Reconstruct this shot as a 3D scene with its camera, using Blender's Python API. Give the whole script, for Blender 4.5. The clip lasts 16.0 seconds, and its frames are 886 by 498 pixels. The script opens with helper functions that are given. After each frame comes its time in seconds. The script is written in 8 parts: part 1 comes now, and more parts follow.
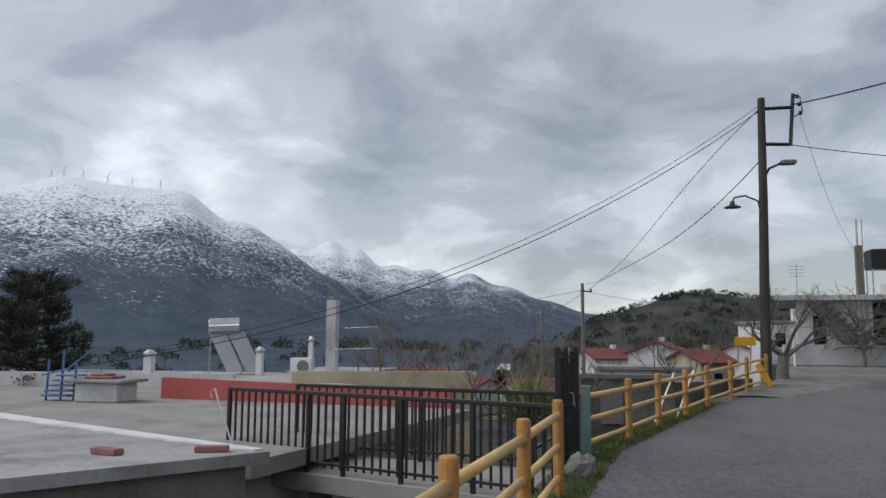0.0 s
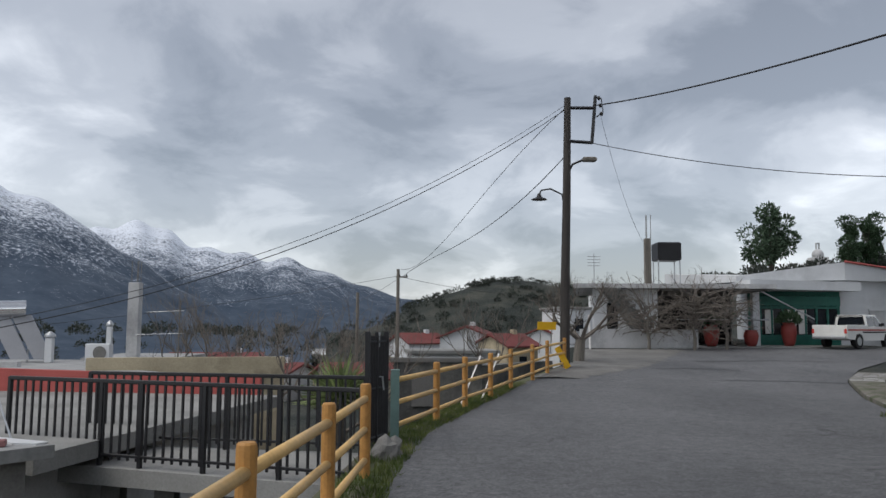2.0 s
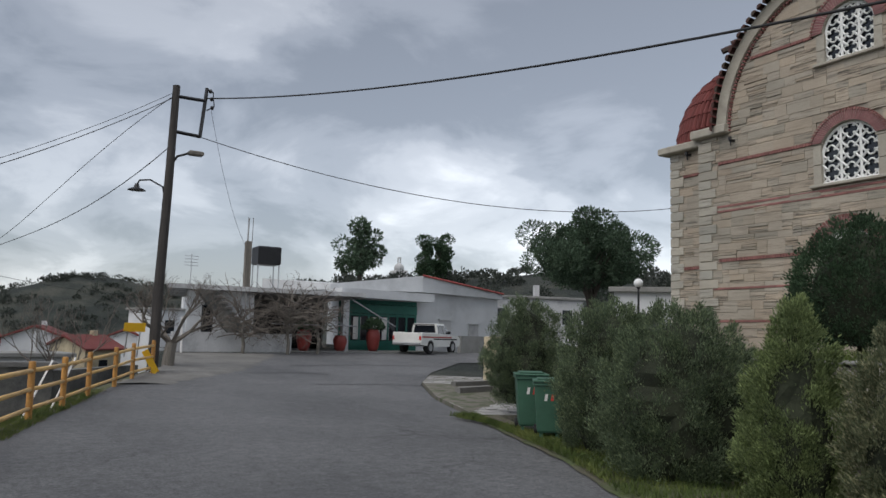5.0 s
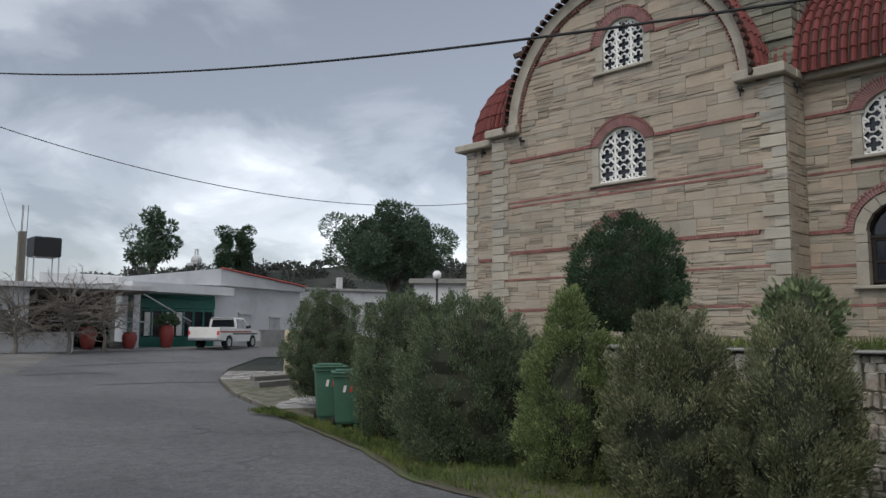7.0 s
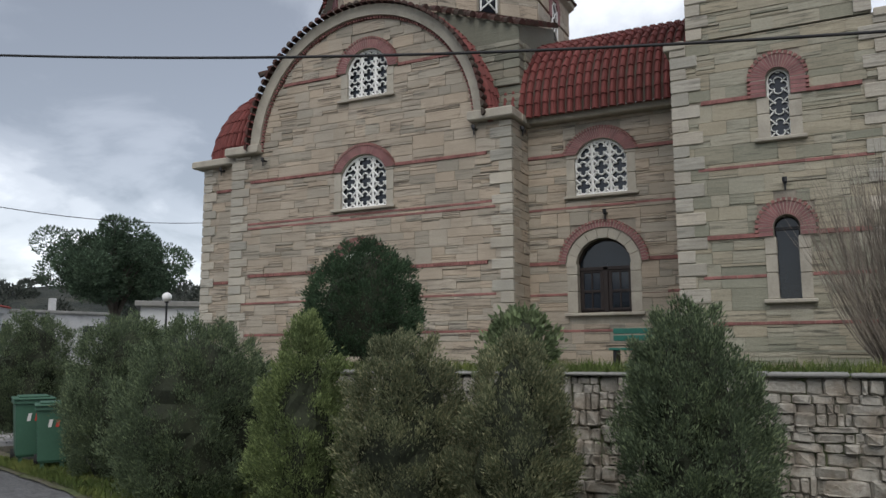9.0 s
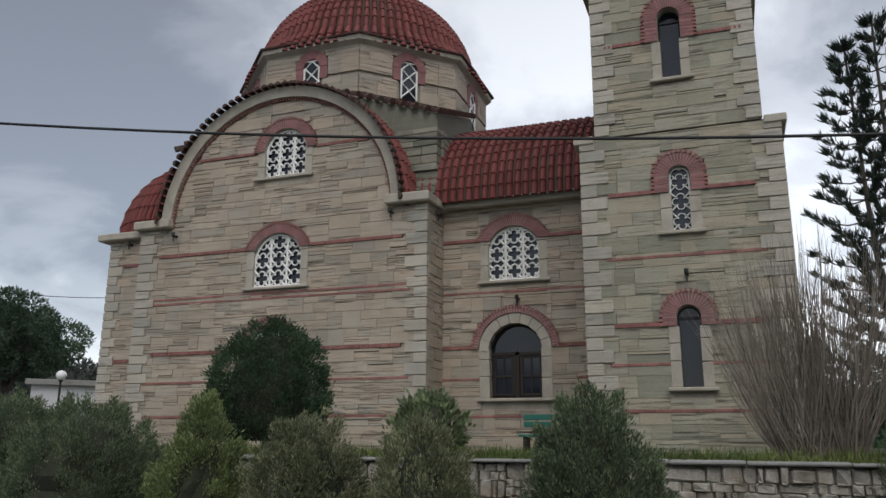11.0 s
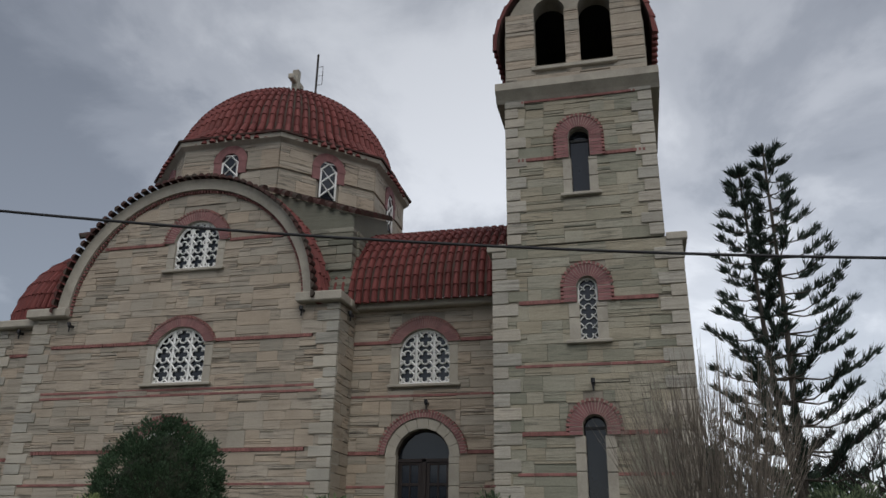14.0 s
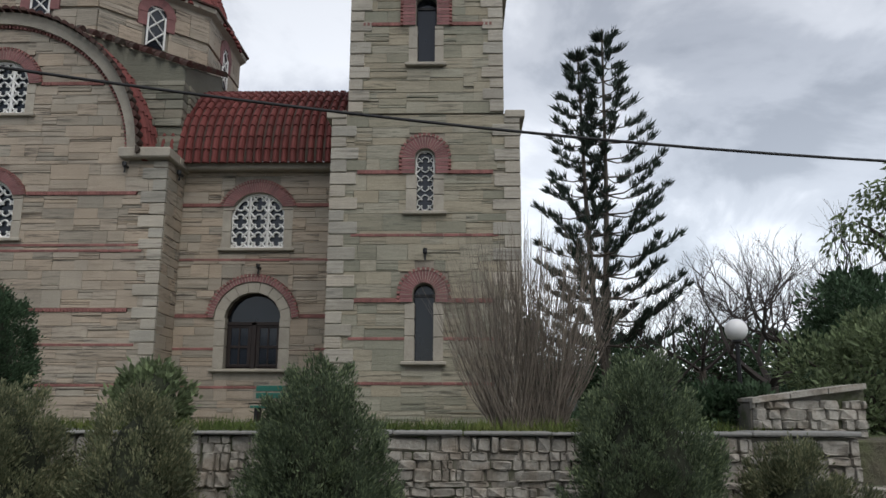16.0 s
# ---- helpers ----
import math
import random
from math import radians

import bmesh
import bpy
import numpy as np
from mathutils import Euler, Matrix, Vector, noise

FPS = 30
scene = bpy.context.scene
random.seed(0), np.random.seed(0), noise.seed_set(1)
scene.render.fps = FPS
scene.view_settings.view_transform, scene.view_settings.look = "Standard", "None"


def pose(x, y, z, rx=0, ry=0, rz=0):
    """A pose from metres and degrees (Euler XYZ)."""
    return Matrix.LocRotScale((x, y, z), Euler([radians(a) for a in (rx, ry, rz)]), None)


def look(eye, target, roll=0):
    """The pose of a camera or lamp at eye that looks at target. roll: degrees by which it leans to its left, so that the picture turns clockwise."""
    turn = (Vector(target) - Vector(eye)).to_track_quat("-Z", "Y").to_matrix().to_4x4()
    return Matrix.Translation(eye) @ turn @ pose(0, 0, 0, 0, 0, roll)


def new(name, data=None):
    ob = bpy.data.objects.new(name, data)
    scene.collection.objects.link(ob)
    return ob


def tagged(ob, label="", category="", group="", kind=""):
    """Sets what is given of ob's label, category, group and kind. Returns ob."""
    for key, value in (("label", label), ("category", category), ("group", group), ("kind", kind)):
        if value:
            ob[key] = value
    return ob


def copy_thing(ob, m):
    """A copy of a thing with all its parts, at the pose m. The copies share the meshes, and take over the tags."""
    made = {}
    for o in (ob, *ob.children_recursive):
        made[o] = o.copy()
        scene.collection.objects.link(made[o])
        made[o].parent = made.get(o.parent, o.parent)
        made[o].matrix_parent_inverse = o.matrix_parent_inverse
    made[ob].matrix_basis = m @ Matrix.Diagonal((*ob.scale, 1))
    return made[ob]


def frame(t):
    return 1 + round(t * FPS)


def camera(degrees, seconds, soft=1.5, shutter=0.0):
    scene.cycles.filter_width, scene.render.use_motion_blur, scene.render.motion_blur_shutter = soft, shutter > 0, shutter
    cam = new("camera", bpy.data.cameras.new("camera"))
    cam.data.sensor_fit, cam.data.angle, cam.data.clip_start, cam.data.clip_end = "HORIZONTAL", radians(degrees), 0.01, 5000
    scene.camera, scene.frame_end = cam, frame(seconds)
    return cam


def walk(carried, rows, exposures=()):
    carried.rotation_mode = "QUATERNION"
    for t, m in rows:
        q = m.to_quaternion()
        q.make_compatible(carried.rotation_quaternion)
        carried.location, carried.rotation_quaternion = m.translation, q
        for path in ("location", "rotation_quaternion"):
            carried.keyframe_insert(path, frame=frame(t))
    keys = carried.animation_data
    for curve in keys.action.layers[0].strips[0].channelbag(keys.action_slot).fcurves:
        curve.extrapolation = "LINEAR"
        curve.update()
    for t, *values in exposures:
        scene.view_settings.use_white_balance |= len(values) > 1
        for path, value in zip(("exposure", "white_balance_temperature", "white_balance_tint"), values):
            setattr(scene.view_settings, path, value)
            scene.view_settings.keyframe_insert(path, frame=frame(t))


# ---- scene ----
# camera: turned by hand on the spot, eye 1.6 m over the road
cam = camera(59.02, 16.0)
PATH = [
    (0.0, pose(-0.000, -0.000, 1.600, 96.65, -0.30, 11.89)),
    (0.5, pose(0.005, -0.005, 1.599, 96.61, -0.15, 8.54)),
    (1.0, pose(0.010, -0.016, 1.595, 96.36, -0.22, 5.13)),
    (1.5, pose(0.018, -0.015, 1.591, 95.84, -0.18, 2.01)),
    (2.0, pose(0.067, 0.011, 1.597, 95.62, -0.30, -1.43)),
    (2.5, pose(0.131, 0.082, 1.597, 95.87, -0.90, -6.23)),
    (3.0, pose(0.187, 0.200, 1.598, 95.93, -1.72, -11.27)),
    (3.5, pose(0.168, 0.274, 1.606, 96.13, -1.82, -15.92)),
    (4.0, pose(0.086, 0.320, 1.612, 96.17, -0.98, -20.81)),
    (4.5, pose(0.038, 0.411, 1.613, 95.83, -0.89, -25.41)),
    (5.0, pose(0.068, 0.497, 1.601, 96.33, -1.47, -30.52)),
    (7.5, pose(0.048, 0.328, 1.606, 95.98, -0.06, -49.22)),
    (8.0, pose(0.115, 0.360, 1.608, 96.45, -0.11, -54.81)),
    (8.5, pose(0.179, 0.379, 1.604, 96.97, 0.32, -59.93)),
    (9.0, pose(0.157, 0.402, 1.607, 97.77, 0.18, -63.62)),
    (11.5, pose(0.199, 0.333, 1.601, 105.09, -0.20, -70.91)),
    (12.0, pose(0.199, 0.333, 1.601, 106.41, -0.32, -71.88)),
    (12.5, pose(0.207, 0.324, 1.606, 107.85, -0.52, -72.86)),
    (13.0, pose(0.204, 0.327, 1.609, 109.11, -0.65, -73.67)),
    (13.5, pose(0.205, 0.317, 1.611, 110.37, -0.69, -74.37)),
    (14.0, pose(0.211, 0.309, 1.611, 111.33, -0.72, -76.52)),
    (14.5, pose(0.217, 0.312, 1.613, 109.20, -0.56, -79.83)),
    (15.0, pose(0.230, 0.312, 1.610, 106.47, -0.48, -83.05)),
    (15.5, pose(0.224, 0.304, 1.605, 104.01, -0.37, -85.77)),
    (16.0, pose(0.244, 0.295, 1.608, 101.89, -0.20, -88.62)),
]
EXPOSURES = [(0.0, 0.35), (5.0, 0.34), (9.0, 0.44), (12.0, 0.12), (14.0, -0.06), (16.0, 0.22)]
walk(cam, PATH, EXPOSURES)

# ---- sky and sun: thick broken cloud ----
SUN_AZ, SUN_EL = radians(252), radians(52)      # azimuth clockwise from +y
world = bpy.data.worlds.new("overcast_sky")
scene.world = world
world.use_nodes = True
wn, wl = world.node_tree.nodes, world.node_tree.links
wn.clear()
w_out = wn.new("ShaderNodeOutputWorld")
w_bg = wn.new("ShaderNodeBackground")
w_sky = wn.new("ShaderNodeTexSky")
w_sky.sky_type, w_sky.sun_disc = "NISHITA", False
w_sky.sun_elevation, w_sky.sun_rotation = SUN_EL, SUN_AZ
w_tc = wn.new("ShaderNodeTexCoord")
w_sep = wn.new("ShaderNodeSeparateXYZ")
wl.new(w_tc.outputs["Generated"], w_sep.inputs[0])


def wmath(op, a, b=None):
    n = wn.new("ShaderNodeMath")
    n.operation = op
    for k, v in enumerate((a, b)):
        if v is None:
            continue
        if isinstance(v, (int, float)):
            n.inputs[k].default_value = v
        else:
            wl.new(v, n.inputs[k])
    return n.outputs[0]


def wnoise(vec, scale, detail, rough, distort=0.0):
    n = wn.new("ShaderNodeTexNoise")
    n.inputs["Scale"].default_value, n.inputs["Detail"].default_value = scale, detail
    n.inputs["Roughness"].default_value, n.inputs["Distortion"].default_value = rough, distort
    wl.new(vec, n.inputs["Vector"])
    return n.outputs["Fac"]


# the cloud deck seen in perspective: direction divided by its height
w_up = wmath("ADD", wmath("MAXIMUM", w_sep.outputs["Z"], 0.0), 0.34)
w_comb = wn.new("ShaderNodeCombineXYZ")
wl.new(wmath("ADD", wmath("DIVIDE", w_sep.outputs["X"], w_up), 3.1), w_comb.inputs[0])
wl.new(wmath("DIVIDE", w_sep.outputs["Y"], w_up), w_comb.inputs[1])
w_big = wnoise(w_comb.outputs[0], 1.05, 3.0, 0.5, 0.2)
w_small = wnoise(w_comb.outputs[0], 2.9, 9.0, 0.56, 0.35)
w_mix = wmath("ADD", wmath("MULTIPLY", w_big, 0.52), wmath("MULTIPLY", w_small, 0.48))
# thin bright places and thick dark banks in the deck: direction, share, tightness
BANKS = [
    ((0.106, 0.986, 0.132), -0.055, 14),
    ((0.660, 0.683, 0.313), -0.080, 50),
    ((0.760, 0.371, 0.534), 0.050, 90),
    ((0.814, -0.374, 0.444), -0.110, 45),
    ((0.850, 0.181, 0.495), 0.095, 70),
    ((0.667, 0.624, 0.406), -0.075, 30),
    ((0.769, 0.303, 0.563), 0.125, 70),
    ((0.904, -0.248, 0.349), 0.075, 25),
    ((0.889, 0.043, 0.455), 0.080, 60),
    ((0.550, 0.815, 0.183), 0.170, 45),
    ((0.586, 0.743, 0.322), -0.005, 60),
    ((0.646, 0.736, 0.204), 0.070, 150),
    ((0.551, 0.786, 0.280), -0.080, 120),
    ((0.480, 0.839, 0.256), -0.100, 70),
    ((0.385, 0.906, 0.178), 0.005, 150),
    ((-0.386, 0.869, 0.310), 0.030, 20),
    ((-0.287, 0.898, 0.335), 0.040, 60),
    ((-0.228, 0.922, 0.314), 0.010, 40),
]
for w_dir, w_amt, w_tight in BANKS:
    w_dot = wn.new("ShaderNodeVectorMath")
    w_dot.operation = "DOT_PRODUCT"
    wl.new(w_tc.outputs["Generated"], w_dot.inputs[0])
    w_dot.inputs[1].default_value = w_dir
    w_fall = wmath("EXPONENT", wmath("MULTIPLY", wmath("SUBTRACT", w_dot.outputs["Value"], 1.0), float(w_tight)))
    w_mix = wmath("ADD", w_mix, wmath("MULTIPLY", w_fall, w_amt))
w_ramp = wn.new("ShaderNodeValToRGB")
w_ramp.color_ramp.interpolation = "EASE"
els = w_ramp.color_ramp.elements
els[0].position, els[0].color = 0.40, (0.25, 0.262, 0.285, 1)
els[1].position, els[1].color = 0.66, (0.84, 0.855, 0.88, 1)
e = els.new(0.475)
e.color = (0.36, 0.375, 0.405, 1)
e = els.new(0.545)
e.color = (0.52, 0.535, 0.565, 1)
wl.new(w_mix, w_ramp.inputs[0])
w_add = wn.new("ShaderNodeMixRGB")
w_add.blend_type = "ADD"
w_add.inputs[0].default_value = 0.03
# the deck thins towards the horizon and is thick overhead
w_dim = wn.new("ShaderNodeValToRGB")
w_dim.color_ramp.elements[0].position, w_dim.color_ramp.elements[0].color = 0.0, (1.5, 1.5, 1.49, 1)
w_dim.color_ramp.elements[1].position, w_dim.color_ramp.elements[1].color = 0.62, (0.60, 0.605, 0.615, 1)
w_mid = w_dim.color_ramp.elements.new(0.25)
w_mid.color = (0.92, 0.92, 0.925, 1)
wl.new(wmath("SUBTRACT", wmath("ADD", w_sep.outputs["Z"], wmath("MULTIPLY", w_sep.outputs["Y"], 0.24)), wmath("MULTIPLY", w_sep.outputs["X"], 0.17)), w_dim.inputs[0])
w_mul = wn.new("ShaderNodeMixRGB")
w_mul.blend_type = "MULTIPLY"
w_mul.inputs[0].default_value = 1.0
wl.new(w_ramp.outputs[0], w_mul.inputs[1])
wl.new(w_dim.outputs[0], w_mul.inputs[2])
wl.new(w_mul.outputs[0], w_add.inputs[1])
wl.new(w_sky.outputs[0], w_add.inputs[2])
wl.new(w_add.outputs[0], w_bg.inputs[0])
w_bg.inputs[1].default_value = 1.0
wl.new(w_bg.outputs[0], w_out.inputs[0])

sun = new("sun", bpy.data.lights.new("sun", "SUN"))
sun.data.energy, sun.data.angle, sun.data.color = 1.4, radians(50), (1.0, 0.965, 0.91)
sun.matrix_world = look((60 * math.sin(SUN_AZ), 60 * math.cos(SUN_AZ), 60 * math.tan(SUN_EL)), (0, 0, 0))

# ---- materials ----
def material(name, base, rough=0.8, var=0.25, scale=3.0, fine=40.0, bump=0.3, metal=0.0, second=None, stain=0.0,
             stain_scale=0.6, piece="", dist=0.01, spec=0.4, stretch=(1, 1, 1), coat=0.0):
    """Two scales of variation on a base colour; second: a colour mixed in by large patches; piece: island or object tints."""
    m = bpy.data.materials.new(name)
    m.use_nodes = True
    nt = m.node_tree
    n, l = nt.nodes, nt.links
    bsdf = n["Principled BSDF"]
    bsdf.inputs["Roughness"].default_value = rough
    bsdf.inputs["Metallic"].default_value = metal
    bsdf.inputs["Specular IOR Level"].default_value = spec
    bsdf.inputs["Coat Weight"].default_value = coat
    geo = n.new("ShaderNodeNewGeometry")
    mp = n.new("ShaderNodeMapping")
    mp.inputs["Scale"].default_value = stretch
    l.new(geo.outputs["Position"], mp.inputs["Vector"])

    def noise_tex(s, det, rgh=0.55):
        t = n.new("ShaderNodeTexNoise")
        t.inputs["Scale"].default_value, t.inputs["Detail"].default_value, t.inputs["Roughness"].default_value = s, det, rgh
        l.new(mp.outputs[0], t.inputs["Vector"])
        return t.outputs["Fac"]

    def mix(kind, fac, a, b):
        t = n.new("ShaderNodeMixRGB")
        t.blend_type = kind
        for k, v in enumerate((fac, a, b)):
            if isinstance(v, (int, float)):
                t.inputs[k].default_value = v
            elif isinstance(v, tuple):
                t.inputs[k].default_value = (*v, 1)
            else:
                l.new(v, t.inputs[k])
        return t.outputs[0]

    def ramp(v, a, b, ca=(0, 0, 0), cb=(1, 1, 1)):
        t = n.new("ShaderNodeValToRGB")
        t.color_ramp.elements[0].position, t.color_ramp.elements[1].position = a, b
        t.color_ramp.elements[0].color, t.color_ramp.elements[1].color = (*ca, 1), (*cb, 1)
        l.new(v, t.inputs[0])
        return t.outputs[0]

    col = base
    big, small = noise_tex(scale, 5), noise_tex(fine, 6, 0.65)
    if second:
        col = mix("MIX", ramp(big, 0.42, 0.62), base, second)
    lo, hi = 1 - var, 1 + var
    col = mix("MULTIPLY", 1.0, col, ramp(big, 0.3, 0.7, (lo, lo, lo), (hi, hi, hi)))
    lo, hi = 1 - var * 0.8, 1 + var * 0.6
    col = mix("MULTIPLY", 1.0, col, ramp(small, 0.3, 0.7, (lo, lo, lo), (hi, hi, hi)))
    if stain:
        col = mix("MIX", ramp(noise_tex(stain_scale, 8, 0.7), 0.52, 0.7, (0, 0, 0), (stain, stain, stain)), col, tuple(c * 0.35 for c in base))
    if piece:
        if piece == "island":
            r = geo.outputs["Random Per Island"]
        else:
            r = n.new("ShaderNodeObjectInfo").outputs["Random"]
        col = mix("MULTIPLY", 1.0, col, ramp(r, 0.0, 1.0, (0.82, 0.815, 0.80), (1.14, 1.13, 1.11)))
    l.new(col, bsdf.inputs["Base Color"])
    if bump:
        b = n.new("ShaderNodeBump")
        b.inputs["Strength"].default_value, b.inputs["Distance"].default_value = bump, dist
        l.new(small, b.inputs["Height"])
        l.new(b.outputs[0], bsdf.inputs["Normal"])
    return m


def foliage(name, base, second=None):
    """Thin leaves: half diffuse, part translucent, each leaf with its own tint."""
    m = bpy.data.materials.new(name)
    m.use_nodes = True
    n, l = m.node_tree.nodes, m.node_tree.links
    n.remove(n["Principled BSDF"])
    geo = n.new("ShaderNodeNewGeometry")
    rnd = n.new("ShaderNodeValToRGB")
    els_f = rnd.color_ramp.elements
    second = second or tuple(c * 1.25 for c in base)
    els_f[0].position, els_f[0].color = 0.0, (*[c * 1.5 for c in base], 1)
    els_f[1].position, els_f[1].color = 1.0, (*[c * 3.2 for c in second], 1)
    mid = els_f.new(0.55)
    mid.color = (*[c * 2.2 for c in base], 1)
    l.new(geo.outputs["Random Per Island"], rnd.inputs[0])
    tex = n.new("ShaderNodeTexNoise")
    tex.inputs["Scale"].default_value, tex.inputs["Detail"].default_value = 2.6, 4
    l.new(geo.outputs["Position"], tex.inputs["Vector"])
    var = n.new("ShaderNodeValToRGB")
    var.color_ramp.elements[0].position, var.color_ramp.elements[0].color = 0.3, (0.7, 0.72, 0.7, 1)
    var.color_ramp.elements[1].position, var.color_ramp.elements[1].color = 0.7, (1.3, 1.27, 1.2, 1)
    l.new(tex.outputs["Fac"], var.inputs[0])
    mul = n.new("ShaderNodeMixRGB")
    mul.blend_type = "MULTIPLY"
    mul.inputs[0].default_value = 1.0
    l.new(rnd.outputs[0], mul.inputs[1])
    l.new(var.outputs[0], mul.inputs[2])
    dif, trn, mix_s = n.new("ShaderNodeBsdfPrincipled"), n.new("ShaderNodeBsdfTranslucent"), n.new("ShaderNodeMixShader")
    dif.inputs["Roughness"].default_value = 0.7
    dif.inputs["Specular IOR Level"].default_value = 0.3
    mix_s.inputs[0].default_value = 0.3
    l.new(mul.outputs[0], dif.inputs["Base Color"])
    l.new(mul.outputs[0], trn.inputs["Color"])
    l.new(dif.outputs[0], mix_s.inputs[1])
    l.new(trn.outputs[0], mix_s.inputs[2])
    l.new(mix_s.outputs[0], n["Material Output"].inputs["Surface"])
    return m


def node_kit(name, rough):
    m = bpy.data.materials.new(name)
    m.use_nodes = True
    n, l = m.node_tree.nodes, m.node_tree.links
    bsdf = n["Principled BSDF"]
    bsdf.inputs["Roughness"].default_value = rough
    bsdf.inputs["Specular IOR Level"].default_value = 0.35
    geo = n.new("ShaderNodeNewGeometry")

    def tex(scale, detail, rgh, stretch=(1, 1, 1)):
        mp = n.new("ShaderNodeMapping")
        mp.inputs["Scale"].default_value = stretch
        l.new(geo.outputs["Position"], mp.inputs["Vector"])
        t = n.new("ShaderNodeTexNoise")
        t.inputs["Scale"].default_value, t.inputs["Detail"].default_value, t.inputs["Roughness"].default_value = scale, detail, rgh
        l.new(mp.outputs[0], t.inputs["Vector"])
        return t.outputs["Fac"]

    def ramp(v, *stops):
        t = n.new("ShaderNodeValToRGB")
        e = t.color_ramp.elements
        for k, (p, c) in enumerate(stops):
            q = e[k] if k < 2 else e.new(p)
            q.position, q.color = p, (*(c if isinstance(c, tuple) else (c, c, c)), 1)
        l.new(v, t.inputs[0])
        return t.outputs[0]

    def mix(kind, fac, a, b):
        t = n.new("ShaderNodeMixRGB")
        t.blend_type = kind
        for k, v in enumerate((fac, a, b)):
            if isinstance(v, (int, float)):
                t.inputs[k].default_value = v
            elif isinstance(v, tuple):
                t.inputs[k].default_value = (*v, 1)
            else:
                l.new(v, t.inputs[k])
        return t.outputs[0]

    def relief(v, strength, dist):
        b = n.new("ShaderNodeBump")
        b.inputs["Strength"].default_value, b.inputs["Distance"].default_value = strength, dist
        l.new(v, b.inputs["Height"])
        l.new(b.outputs[0], bsdf.inputs["Normal"])

    return m, n, l, bsdf, geo, tex, ramp, mix, relief


def masonry(name, pale, warm, cool, dark, piece, rough_share=0.55):
    """Split limestone: each block has its own tint; some are smooth, others riven with dark level streaks."""
    m, n, l, bsdf, geo, tex, ramp, mix, relief = node_kit(name, 0.88)
    if piece == "object":
        r = n.new("ShaderNodeObjectInfo").outputs["Random"]
    elif piece == "island":
        r = geo.outputs["Random Per Island"]
    else:
        r = tex(0.9, 2, 0.5)
    tint = ramp(r, (0.0, cool), (1.0, pale), (0.22, pale), (0.45, warm), (0.62, tuple(c * 0.9 for c in cool)), (0.8, tuple(c * 1.08 for c in warm)))
    streak = tex(2.6, 10, 0.74, (1.0, 0.45, 8.0))
    patch = tex(0.8, 4, 0.6)
    grain = tex(34, 6, 0.7)
    w = n.new("ShaderNodeTexWhiteNoise")
    w.noise_dimensions = "1D"
    l.new(r, w.inputs["W"])
    lines = ramp(streak, (0.495, 0.0), (0.60, 0.92))
    share = mix("MULTIPLY", 1.0, lines, ramp(w.outputs["Value"], (0.15, 0.12), (0.75, 1.0)))
    share = mix("MULTIPLY", 1.0, share, ramp(patch, (0.32, 0.25), (0.62, 1.0)))
    col = mix("MIX", share, tint, dark)
    col = mix("MULTIPLY", 1.0, col, ramp(patch, (0.3, 0.84), (0.7, 1.1)))
    col = mix("MULTIPLY", 1.0, col, ramp(grain, (0.3, 0.86), (0.7, 1.1)))
    l.new(col, bsdf.inputs["Base Color"])
    relief(mix("ADD", 0.4, streak, grain), 0.9, 0.02)
    return m


M_STONE = masonry("ashlar_stone", (0.405, 0.355, 0.29), (0.40, 0.33, 0.255), (0.345, 0.315, 0.26), (0.055, 0.05, 0.043), "")
M_STONE_I = masonry("ashlar_blocks", (0.405, 0.355, 0.29), (0.40, 0.33, 0.255), (0.345, 0.315, 0.26), (0.055, 0.05, 0.043), "island")
M_STONE_O = masonry("ashlar_pieces", (0.405, 0.355, 0.29), (0.40, 0.33, 0.255), (0.345, 0.315, 0.26), (0.055, 0.05, 0.043), "object")
M_TOWER_I = masonry("tower_blocks", (0.365, 0.345, 0.275), (0.355, 0.315, 0.235), (0.275, 0.275, 0.215), (0.045, 0.046, 0.036), "island")
M_TOWER_O = masonry("tower_pieces", (0.365, 0.345, 0.275), (0.355, 0.315, 0.235), (0.275, 0.275, 0.215), (0.045, 0.046, 0.036), "object")
M_STONE_W = masonry("weathered_blocks", (0.27, 0.26, 0.21), (0.23, 0.21, 0.165), (0.16, 0.165, 0.13), (0.035, 0.038, 0.03), "island")
M_QUOIN = masonry("pale_quoin_stone", (0.45, 0.42, 0.36), (0.42, 0.38, 0.315), (0.36, 0.345, 0.30), (0.13, 0.125, 0.11), "object")


